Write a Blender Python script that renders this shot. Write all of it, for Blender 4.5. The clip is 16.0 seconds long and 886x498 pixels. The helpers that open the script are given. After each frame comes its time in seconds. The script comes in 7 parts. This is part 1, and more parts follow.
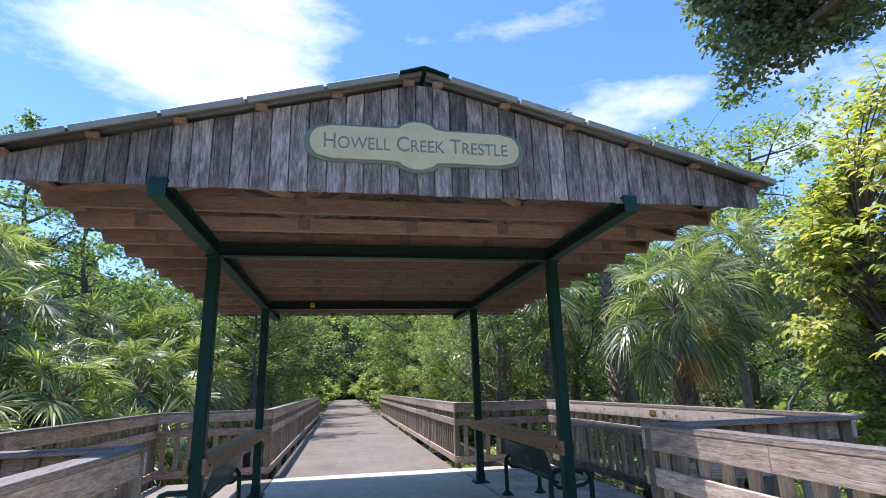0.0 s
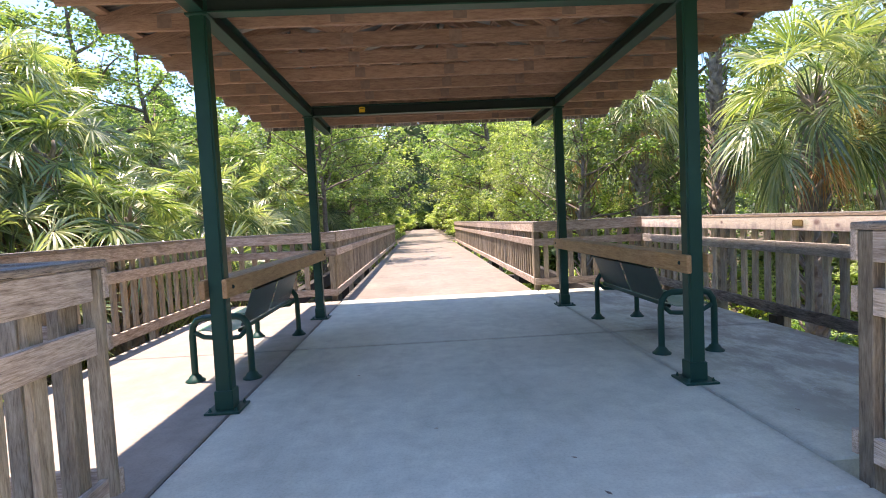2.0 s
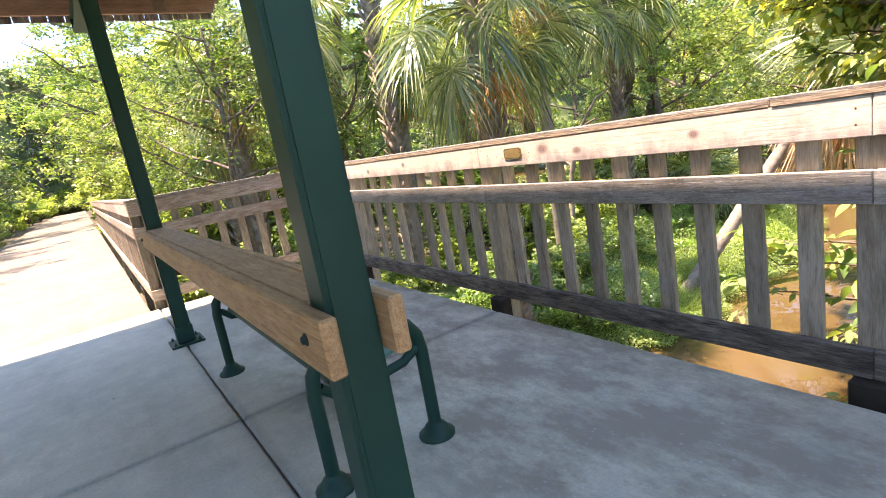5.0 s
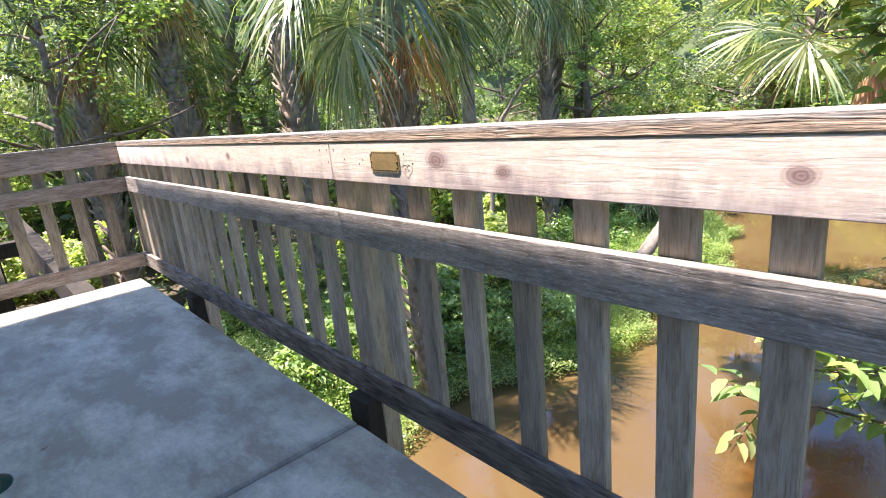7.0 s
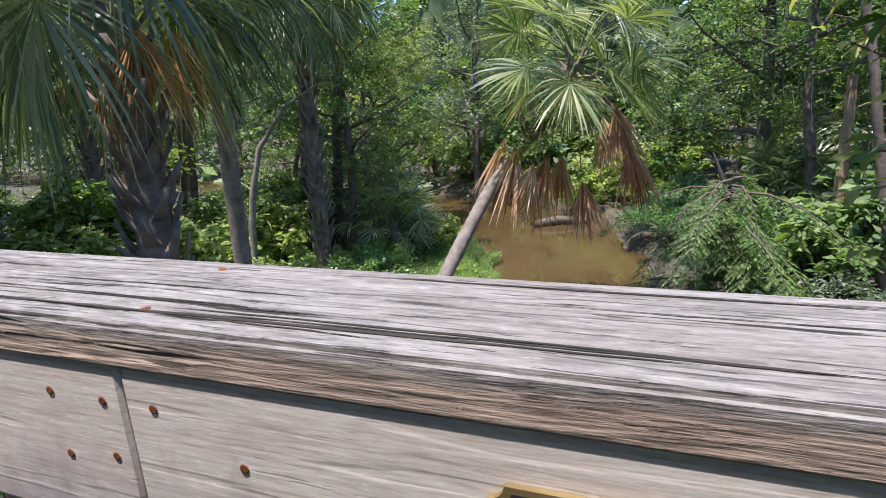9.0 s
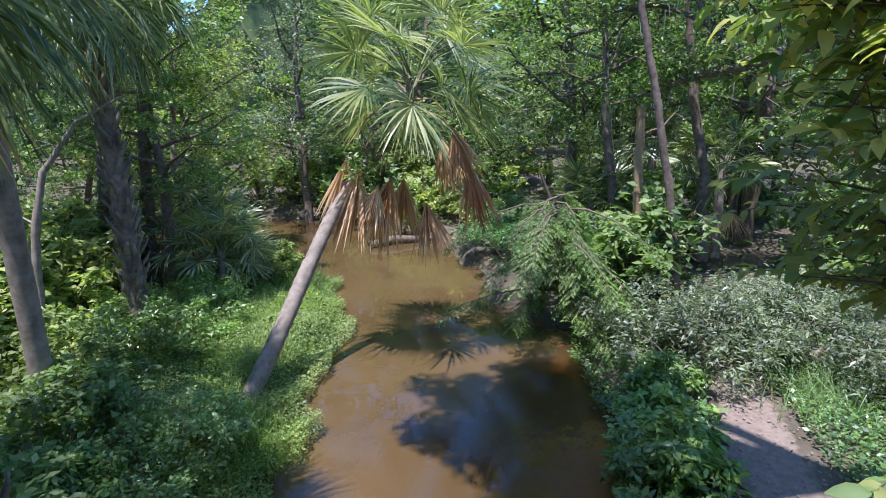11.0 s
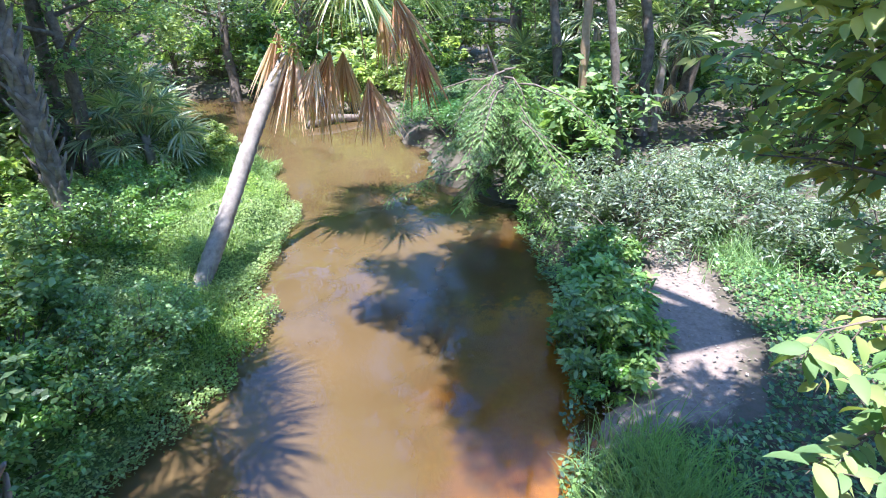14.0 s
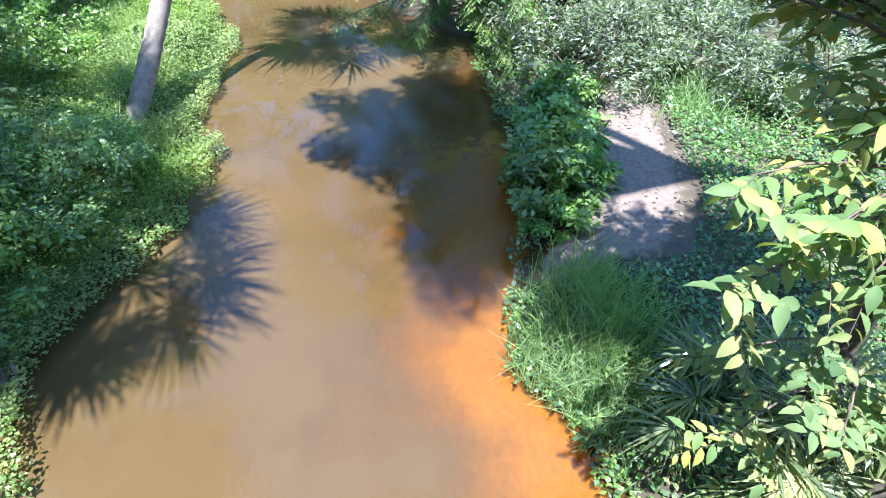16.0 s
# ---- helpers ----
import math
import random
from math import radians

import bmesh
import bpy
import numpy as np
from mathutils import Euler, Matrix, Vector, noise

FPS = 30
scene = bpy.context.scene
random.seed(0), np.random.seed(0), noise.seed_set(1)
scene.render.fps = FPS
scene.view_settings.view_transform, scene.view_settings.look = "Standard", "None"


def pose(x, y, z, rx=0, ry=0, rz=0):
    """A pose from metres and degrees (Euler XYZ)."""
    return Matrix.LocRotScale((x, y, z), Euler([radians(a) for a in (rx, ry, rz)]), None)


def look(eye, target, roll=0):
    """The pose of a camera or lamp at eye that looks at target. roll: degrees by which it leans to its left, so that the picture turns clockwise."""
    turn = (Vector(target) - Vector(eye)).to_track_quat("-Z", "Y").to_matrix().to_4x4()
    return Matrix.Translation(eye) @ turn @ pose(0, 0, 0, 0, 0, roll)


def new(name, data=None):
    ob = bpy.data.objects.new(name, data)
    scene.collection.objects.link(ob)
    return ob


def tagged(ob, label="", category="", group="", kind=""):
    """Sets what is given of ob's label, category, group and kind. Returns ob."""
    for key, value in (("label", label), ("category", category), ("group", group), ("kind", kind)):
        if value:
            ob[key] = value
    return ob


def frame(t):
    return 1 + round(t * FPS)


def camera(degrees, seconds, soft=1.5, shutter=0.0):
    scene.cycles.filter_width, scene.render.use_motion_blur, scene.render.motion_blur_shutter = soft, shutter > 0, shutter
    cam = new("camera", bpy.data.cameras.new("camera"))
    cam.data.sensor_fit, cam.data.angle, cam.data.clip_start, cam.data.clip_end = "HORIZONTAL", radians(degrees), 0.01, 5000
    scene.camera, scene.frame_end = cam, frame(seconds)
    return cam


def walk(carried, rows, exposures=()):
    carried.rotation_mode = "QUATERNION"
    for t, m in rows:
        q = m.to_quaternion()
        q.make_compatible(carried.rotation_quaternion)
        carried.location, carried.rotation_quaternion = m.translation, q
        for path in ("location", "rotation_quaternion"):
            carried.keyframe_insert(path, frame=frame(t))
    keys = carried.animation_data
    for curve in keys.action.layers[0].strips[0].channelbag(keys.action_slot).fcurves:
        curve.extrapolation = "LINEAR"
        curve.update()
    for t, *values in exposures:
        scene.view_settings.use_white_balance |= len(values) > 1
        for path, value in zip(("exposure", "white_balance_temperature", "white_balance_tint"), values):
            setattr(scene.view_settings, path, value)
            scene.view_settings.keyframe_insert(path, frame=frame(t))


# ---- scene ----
cam = camera(79.8, 16.0, soft=1.0)
PATH = [
    (0, (-0.025, 0.063, 1.571), (0.338, 1.964, 2.074), -1.7),
    (0.5, (-0.015, 0.302, 1.581), (0.37, 2.189, 2.12), -2.5),
    (1, (0.055, 0.641, 1.505), (0.454, 2.571, 1.846), -1.7),
    (1.5, (0.126, 1.119, 1.384), (0.313, 3.11, 1.383), -1.7),
    (2, (0.2, 1.619, 1.348), (0.279, 3.614, 1.24), -2.8),
    (2.5, (0.303, 2.159, 1.374), (0.331, 4.154, 1.232), -3.4),
    (3, (0.475, 2.738, 1.35), (0.51, 4.733, 1.207), -4.5),
    (3.5, (0.744, 3.313, 1.339), (0.926, 5.297, 1.171), -6.3),
    (4, (1.058, 3.792, 1.33), (1.504, 5.727, 1.097), -8.6),
    (4.5, (1.436, 4.161, 1.328), (2.178, 5.989, 1.001), -10.2),
    (5, (1.849, 4.484, 1.319), (2.911, 6.129, 0.911), -10.1),
    (5.2, (2.021, 4.591, 1.306), (3.185, 6.162, 0.884), -9.7),
    (7.3, (3.297, 5.861, 1.318), (4.614, 7.262, 0.767), -4.1),
    (7.5, (3.41, 6.034, 1.31), (4.794, 7.365, 0.751), -3.8),
    (8, (3.665, 6.492, 1.356), (5.184, 7.672, 0.807), -3.1),
    (8.5, (3.838, 6.893, 1.366), (5.526, 7.84, 0.86), -3.8),
    (9, (3.994, 7.168, 1.375), (5.811, 7.832, 0.868), -2.9),
    (9.5, (4.102, 7.369, 1.388), (5.973, 7.862, 0.881), -2.2),
    (10, (4.197, 7.497, 1.399), (6.108, 7.728, 0.856), -2.4),
    (10.2, (4.223, 7.513, 1.394), (6.133, 7.651, 0.819), -2.6),
    (12.3, (4.352, 7.78, 1.45), (6.328, 7.745, 1.142), -0.2),
    (12.5, (4.352, 7.78, 1.45), (6.331, 7.756, 1.160), -0.5),
    (13, (4.352, 7.78, 1.45), (6.311, 7.737, 1.050), -1.0),
    (13.5, (4.352, 7.78, 1.45), (6.240, 7.677, 0.799), -1.6),
    (14, (4.352, 7.78, 1.45), (6.131, 7.607, 0.552), -1.4),
    (14.5, (4.352, 7.78, 1.45), (6.001, 7.549, 0.342), -0.5),
    (15, (4.352, 7.78, 1.45), (5.888, 7.515, 0.197), 1.0),
    (15.5, (4.352, 7.78, 1.45), (5.816, 7.494, 0.117), 2.1),
    (16, (4.352, 7.78, 1.45), (5.764, 7.482, 0.066), 2.9),
]
EXPOSURES = [(0, 1.42, 6000, 23), (1.0, 1.78, 6450, 24), (1.5, 2.1, 6850, 25), (2.5, 2.53, 7450, 29), (3.5, 2.68, 7800, 29), (5.2, 2.93, 8200, 28), (7.5, 2.46, 6350, 24), (8, 2.12, 6250, 23), (8.5, 1.8, 6150, 21),
             (9, 1.43, 6000, 21), (10.2, 1.27, 5850, 21), (12.4, 2.48, 5450, 28), (13.2, 2.51, 5450, 25), (14.2, 2.6, 5450, 18), (16, 2.53, 5450, 15)]
walk(cam, [(t, look(e, g, r)) for t, e, g, r in PATH], EXPOSURES)

# ---- world and sun ----
SUN_EL, SUN_AZ = 74.9, 155.0          # elevation; direction towards the sun, degrees from +x
sun_way = Vector((math.cos(radians(SUN_EL)) * math.cos(radians(SUN_AZ)), math.cos(radians(SUN_EL)) * math.sin(radians(SUN_AZ)), math.sin(radians(SUN_EL))))
sun = new("sun", bpy.data.lights.new("sun", "SUN"))
sun.data.energy, sun.data.angle, sun.data.color = 2.9, radians(0.6), (1.0, 0.95, 0.86)
sun.matrix_world = look((0, 0, 30), (Vector((0, 0, 30)) - sun_way))

world = bpy.data.worlds.new("sky")
scene.world = world
world.use_nodes = True
wt = world.node_tree
wt.nodes.clear()
w_out = wt.nodes.new("ShaderNodeOutputWorld")
w_bg = wt.nodes.new("ShaderNodeBackground")
w_sky = wt.nodes.new("ShaderNodeTexSky")
w_sky.sky_type, w_sky.sun_disc = "NISHITA", False
w_sky.sun_elevation, w_sky.sun_rotation = radians(SUN_EL), radians(90 - SUN_AZ)
w_sky.dust_density, w_sky.ozone_density = 0.2, 3.0
w_bg.inputs["Strength"].default_value = 0.135
w_geo = wt.nodes.new("ShaderNodeTexCoord")
w_map = wt.nodes.new("ShaderNodeMapping")
w_map.inputs["Scale"].default_value = (1.0, 1.6, 3.2)
w_map.inputs["Location"].default_value = (0.75, 0.1, 0.2)
w_noise = wt.nodes.new("ShaderNodeTexNoise")
w_noise.inputs["Scale"].default_value, w_noise.inputs["Detail"].default_value, w_noise.inputs["Roughness"].default_value = 2.3, 9, 0.62
w_ramp = wt.nodes.new("ShaderNodeValToRGB")
w_ramp.color_ramp.elements[0].position, w_ramp.color_ramp.elements[1].position = 0.56, 0.90
# a few fair-weather clouds: middle of the cloud, its stretch, its weight
w_sum = w_noise.outputs["Fac"]
for mid, stretch, weight in (((-0.22, 0.82, 0.53), (3.7, 1.5, 6.5), 0.27), ((0.46, 0.75, 0.455), (6.5, 2.0, 14.0), 0.24), ((0.96, 0.07, 0.28), (2.0, 9.0, 9.0), 0.26)):
    w_off = wt.nodes.new("ShaderNodeVectorMath")
    w_off.operation = "SUBTRACT"
    w_off.inputs[1].default_value = mid
    w_wide = wt.nodes.new("ShaderNodeVectorMath")
    w_wide.operation = "MULTIPLY"
    w_wide.inputs[1].default_value = stretch
    w_len = wt.nodes.new("ShaderNodeVectorMath")
    w_len.operation = "LENGTH"
    w_fall = wt.nodes.new("ShaderNodeMapRange")
    w_fall.interpolation_type = "SMOOTHSTEP"
    w_fall.inputs["From Min"].default_value, w_fall.inputs["From Max"].default_value = 0.25, 1.15
    w_fall.inputs["To Min"].default_value, w_fall.inputs["To Max"].default_value = weight, 0.0
    w_add = wt.nodes.new("ShaderNodeMath")
    wt.links.new(w_geo.outputs["Generated"], w_off.inputs[0])
    wt.links.new(w_off.outputs[0], w_wide.inputs[0])
    wt.links.new(w_wide.outputs[0], w_len.inputs[0])
    wt.links.new(w_len.outputs["Value"], w_fall.inputs["Value"])
    wt.links.new(w_fall.outputs[0], w_add.inputs[0])
    wt.links.new(w_sum, w_add.inputs[1])
    w_sum = w_add.outputs[0]
w_mix = wt.nodes.new("ShaderNodeMixRGB")
w_mix.inputs["Color2"].default_value = (4.7, 4.85, 5.1, 1)
w_hue = wt.nodes.new("ShaderNodeHueSaturation")
w_hue.inputs["Saturation"].default_value, w_hue.inputs["Value"].default_value = 1.17, 0.81
wt.links.new(w_sky.outputs["Color"], w_hue.inputs["Color"])
for a, b in ((w_geo.outputs["Generated"], w_map.inputs["Vector"]), (w_map.outputs["Vector"], w_noise.inputs["Vector"]), (w_sum, w_ramp.inputs["Fac"]),
             (w_ramp.outputs["Color"], w_mix.inputs["Fac"]), (w_hue.outputs["Color"], w_mix.inputs["Color1"]), (w_mix.outputs["Color"], w_bg.inputs["Color"]), (w_bg.outputs["Background"], w_out.inputs["Surface"])):
    wt.links.new(a, b)


# ---- materials ----
class Nodes:
    """Short calls for building node materials."""
    def __init__(self, name):
        self.m = bpy.data.materials.new(name)
        self.m.use_nodes = True
        self.t = self.m.node_tree
        self.b = self.t.nodes["Principled BSDF"]
        self.out = self.t.nodes["Material Output"]

    def node(self, kind, **ins):
        n = self.t.nodes.new("ShaderNode" + kind)
        for k, v in ins.items():
            k = k.replace("_", " ")
            if hasattr(v, "links"):
                self.t.links.new(v, n.inputs[k])
            else:
                n.inputs[k].default_value = v
        return n

    def link(self, a, b):
        self.t.links.new(a, b)

    def ramp(self, fac, stops):
        n = self.t.nodes.new("ShaderNodeValToRGB")
        e = n.color_ramp.elements
        while len(e) < len(stops):
            e.new(0.5)
        for s, (p, c) in zip(e, stops):
            s.position, s.color = p, (*c, 1) if len(c) == 3 else c
        self.link(fac, n.inputs["Fac"])
        return n.outputs["Color"]

    def noise(self, vec, scale, detail=4, rough=0.55):
        n = self.node("TexNoise", Scale=scale, Detail=detail, Roughness=rough)
        if vec is not None:
            self.link(vec, n.inputs["Vector"])
        return n.outputs["Fac"]

    def mix(self, fac, a, b, how="MIX"):
        n = self.t.nodes.new("ShaderNodeMixRGB")
        n.blend_type = how
        for s, v in zip(("Fac", "Color1", "Color2"), (fac, a, b)):
            if hasattr(v, "links"):
                self.link(v, n.inputs[s])
            else:
                n.inputs[s].default_value = v if s == "Fac" else (*v, 1)
        return n.outputs["Color"]

    def mapped(self, out, scale=(1, 1, 1), jitter=0.0):
        tc = self.t.nodes.new("ShaderNodeTexCoord")
        src = tc.outputs[out]
        if jitter:
            info = self.t.nodes.new("ShaderNodeObjectInfo")
            mul = self.t.nodes.new("ShaderNodeMath")
            mul.operation = "MULTIPLY"
            self.link(info.outputs["Random"], mul.inputs[0])
            mul.inputs[1].default_value = jitter
            add = self.t.nodes.new("ShaderNodeVectorMath")
            add.operation = "ADD"
            self.link(src, add.inputs[0])
            self.link(mul.outputs[0], add.inputs[1])
            src = add.outputs[0]
        mp = self.node("Mapping", Scale=scale)
        self.link(src, mp.inputs["Vector"])
        return mp.outputs["Vector"]

    def wavy(self, scale, jitter, amount=0.014):
        """Object coordinates whose cross directions wander along the length."""
        src = self.mapped("Object", (1, 1, 1), jitter)
        tex = self.node("TexNoise", Scale=2.6, Detail=2.0, Vector=src)
        off = self.t.nodes.new("ShaderNodeVectorMath")
        off.operation = "MULTIPLY_ADD"
        self.link(tex.outputs["Color"], off.inputs[0])
        off.inputs[1].default_value = (0, amount, amount)
        self.link(src, off.inputs[2])
        return self.node("Mapping", Scale=scale, Vector=off.outputs[0]).outputs["Vector"]

    def bump(self, h, strength, dist=0.01):
        n = self.node("Bump", Strength=strength, Distance=dist, Height=h)
        self.link(n.outputs["Normal"], self.b.inputs["Normal"])

    def base(self, col):
        self.link(col, self.b.inputs["Base Color"])


def wood(name, dark, mid, light, stain, stain_amount=0.5, rough=0.8, crack=0.5, checks=0.0, shaded=None, vary=(0.60, 1.2), knots=()):
    n = Nodes(name)
    v = n.wavy((3.2, 22, 22), 40.0, 0.02)
    grain = n.noise(v, 2.0, 7, 0.66)
    thin = n.noise(n.wavy((6.5, 95, 95), 40.0, 0.02), 2.0, 5, 0.6)
    fine = n.noise(n.mapped("Object", (14.0, 260, 260), 40.0), 2.0, 3, 0.6)
    col = n.ramp(n.mix(0.45, grain, thin), [(0.34, dark), (0.49, mid), (0.64, light)])
    col = n.mix(n.ramp(thin, [(0.30, (0.5, 0.5, 0.5)), (0.42, (0, 0, 0))]), col, dark)
    col = n.mix(n.ramp(fine, [(0.32, (0.22, 0.22, 0.22)), (0.6, (0, 0, 0))]), col, (0.02, 0.015, 0.01))
    blot = n.noise(n.mapped("Object", (2.0, 6, 6), 40.0), 2.0, 5, 0.6)
    col = n.mix(n.ramp(blot, [(0.48, (0, 0, 0)), (0.72, (stain_amount,) * 3)]), col, stain)
    info = n.t.nodes.new("ShaderNodeObjectInfo")
    tone = n.ramp(info.outputs["Random"], [(0, (vary[0],) * 3), (1, (vary[1],) * 3)])
    col = n.mix(1.0, col, tone, "MULTIPLY")
    n.base(col)
    n.b.inputs["Roughness"].default_value = rough
    n.b.inputs["Specular IOR Level"].default_value = 0.25
    lines = n.ramp(n.noise(n.wavy((1.8, 34, 34), 40.0, 0.02), 1.6, 2, 0.4), [(0.40, (0, 0, 0)), (0.44, (1, 1, 1))])
    relief = n.mix(0.5, lines, thin)
    fleck = n.noise(n.mapped("Object", (34, 110, 110), 40.0), 1.6, 8, 0.72)
    if checks:
        col = n.mix(n.ramp(fleck, [(0.38, (0.45, 0.45, 0.45)), (0.50, (0, 0, 0))]), col, tuple(c * 0.9 for c in dark))
        col = n.mix(n.ramp(fleck, [(0.54, (0, 0, 0)), (0.68, (0.5, 0.5, 0.5))]), col, tuple(min(0.85, c * 1.25) for c in light))
        n.base(col)
    if shaded:
        # the edges keep their brown; only the upper face has bleached
        sep = n.node("SeparateXYZ", Vector=n.mapped("Object"))
        low = n.ramp(n.node("MapRange", Value=sep.outputs["Z"], From_Min=0.002, From_Max=0.014).outputs[0], [(0, (0.8, 0.8, 0.8)), (1, (0, 0, 0))])
        col = n.mix(low, col, n.ramp(thin, [(0.35, tuple(c * 0.55 for c in shaded)), (0.6, tuple(c * 1.5 for c in shaded))]))
        n.base(col)
    # round knots with dark rings, by their place along the rail (y, z) and radius
    where = n.t.nodes.new("ShaderNodeNewGeometry").outputs["Position"] if knots else None
    for ky, kz, kr in knots:
        off = n.node("VectorMath", Vector=n.node("Mapping", Vector=where, Scale=(0, 0.72 / kr, 1 / kr), Location=(0, -ky * 0.72 / kr, -kz / kr)).outputs[0])
        off.operation = "LENGTH"
        wob = n.t.nodes.new("ShaderNodeMath")
        wob.operation = "MULTIPLY_ADD"
        n.link(n.noise(where, 45.0, 5, 0.6), wob.inputs[0])
        wob.inputs[1].default_value = 0.55
        n.link(off.outputs["Value"], wob.inputs[2])
        reach = n.node("MapRange", Value=wob.outputs[0], From_Min=0.2, From_Max=2.6).outputs[0]
        tone = n.ramp(reach, [(0.0, (0.15, 0.085, 0.08)), (0.16, (0.30, 0.20, 0.185)), (0.22, (0.16, 0.10, 0.09)), (0.34, (0.36, 0.255, 0.235)), (0.42, (0.20, 0.14, 0.125)), (0.50, (0.46, 0.35, 0.32)), (0.58, (0.30, 0.22, 0.20)), (0.66, (0.60, 0.49, 0.44))])
        fade = n.ramp(reach, [(0.34, (0.92, 0.92, 0.92)), (0.60, (0.45, 0.45, 0.45)), (1.0, (0, 0, 0))])
        col = n.mix(fade, col, tone)
        n.base(col)
    if knots:
        # purple-grey tone rising raggedly from the lower edge, and a faint green smear
        sep = n.node("SeparateXYZ", Vector=where)
        rise = n.t.nodes.new("ShaderNodeMath")
        rise.operation = "MULTIPLY_ADD"
        n.link(n.noise(n.node("Mapping", Vector=where, Scale=(1, 7.0, 3.0)).outputs[0], 1.6, 6, 0.65), rise.inputs[0])
        rise.inputs[1].default_value = -0.28
        n.link(sep.outputs["Z"], rise.inputs[2])
        creep = n.ramp(n.node("MapRange", Value=rise.outputs[0], From_Min=0.90, From_Max=0.99).outputs[0], [(0.0, (0.7, 0.7, 0.7)), (1.0, (0, 0, 0))])
        col = n.mix(creep, col, (0.235, 0.185, 0.20))
        smear = n.node("VectorMath", Vector=n.node("Mapping", Vector=where, Scale=(0, 9.0, 14.0), Location=(0, -7.04 * 9.0, -1.13 * 14.0)).outputs[0])
        smear.operation = "LENGTH"
        patchy = n.t.nodes.new("ShaderNodeMath")
        patchy.operation = "MULTIPLY_ADD"
        n.link(n.noise(where, 30.0, 5, 0.65), patchy.inputs[0])
        patchy.inputs[1].default_value = 1.6
        n.link(smear.outputs["Value"], patchy.inputs[2])
        col = n.mix(n.ramp(n.node("MapRange", Value=patchy.outputs[0], From_Min=0.6, From_Max=1.6).outputs[0], [(0.0, (0.5, 0.5, 0.5)), (1.0, (0, 0, 0))]), col, (0.36, 0.55, 0.42))
        n.base(col)
    if checks:
        crooked = n.noise(n.wavy((9.0, 150, 150), 40.0, 0.02), 1.5, 6, 0.62)
        split = n.ramp(n.noise(n.wavy((2.6, 62, 62), 40.0, 0.02), 1.3, 5, 0.6), [(0.31, (1, 1, 1)), (0.345, (0, 0, 0))])
        hair = n.ramp(crooked, [(0.34, (0.75, 0.75, 0.75)), (0.40, (0, 0, 0))])
        split = n.mix(1.0, split, hair, "LIGHTEN")
        n.base(n.mix(n.mix(1.0, split, (checks,) * 3, "MULTIPLY"), col, (0.03, 0.024, 0.02)))
        relief = n.mix(split, relief, (0, 0, 0))
    n.bump(relief, crack, 0.006)
    return n.m


def plain(name, c1, c2, scale=6.0, rough=0.5, metal=0.0, bump=0.1, jitter=10.0, coords="Object"):
    n = Nodes(name)
    v = n.mapped(coords, (1, 1, 1), jitter)
    f = n.noise(v, scale, 6, 0.6)
    n.base(n.ramp(f, [(0.3, c1), (0.7, c2)]))
    n.b.inputs["Roughness"].default_value = rough
    n.b.inputs["Metallic"].default_value = metal
    if bump:
        n.bump(n.noise(v, scale * 8, 3), bump, 0.004)
    return n.m


def leaf(name, stops, rough=0.45, trans=0.35, spec=0.4):
    n = Nodes(name)
    geo = n.t.nodes.new("ShaderNodeNewGeometry")
    big = n.noise(n.mapped("Object", (1, 1, 1), 20.0), 0.9, 3)
    add = n.t.nodes.new("ShaderNodeMath")
    add.operation = "MULTIPLY_ADD"
    n.link(big, add.inputs[0])
    add.inputs[1].default_value = 0.9
    half = n.t.nodes.new("ShaderNodeMath")
    half.operation = "MULTIPLY_ADD"
    n.link(geo.outputs["Random Per Island"], half.inputs[0])
    half.inputs[1].default_value, half.inputs[2].default_value = 0.6, -0.25
    n.link(half.outputs[0], add.inputs[2])
    own = n.t.nodes.new("ShaderNodeObjectInfo")
    shift = n.t.nodes.new("ShaderNodeMath")
    shift.operation = "MULTIPLY_ADD"
    n.link(own.outputs["Random"], shift.inputs[0])
    shift.inputs[1].default_value = 0.34
    n.link(add.outputs[0], shift.inputs[2])
    level = n.t.nodes.new("ShaderNodeMath")
    level.operation = "SUBTRACT"
    n.link(shift.outputs[0], level.inputs[0])
    level.inputs[1].default_value = 0.15
    col = n.ramp(level.outputs[0], stops)
    hue = n.node("HueSaturation", Color=col)
    n.link(n.node("MapRange", Value=own.outputs["Random"], From_Min=0.0, From_Max=1.0, To_Min=0.485, To_Max=0.515).outputs[0], hue.inputs["Hue"])
    n.link(n.node("MapRange", Value=n.noise(n.mapped("Object", (1, 1, 1), 90.0), 0.5, 2), From_Min=0.3, From_Max=0.7, To_Min=0.72, To_Max=1.1).outputs[0], hue.inputs["Saturation"])
    col = hue.outputs["Color"]
    n.base(col)
    n.b.inputs["Roughness"].default_value = rough
    n.b.inputs["Specular IOR Level"].default_value = spec
    tr = n.node("BsdfTranslucent")
    n.link(n.mix(1.0, col, (1.5, 1.7, 0.7), "MULTIPLY"), tr.inputs["Color"])
    mx = n.node("MixShader", Fac=trans)
    n.link(n.b.outputs[0], mx.inputs[1])
    n.link(tr.outputs[0], mx.inputs[2])
    n.link(mx.outputs[0], n.out.inputs["Surface"])
    return n.m


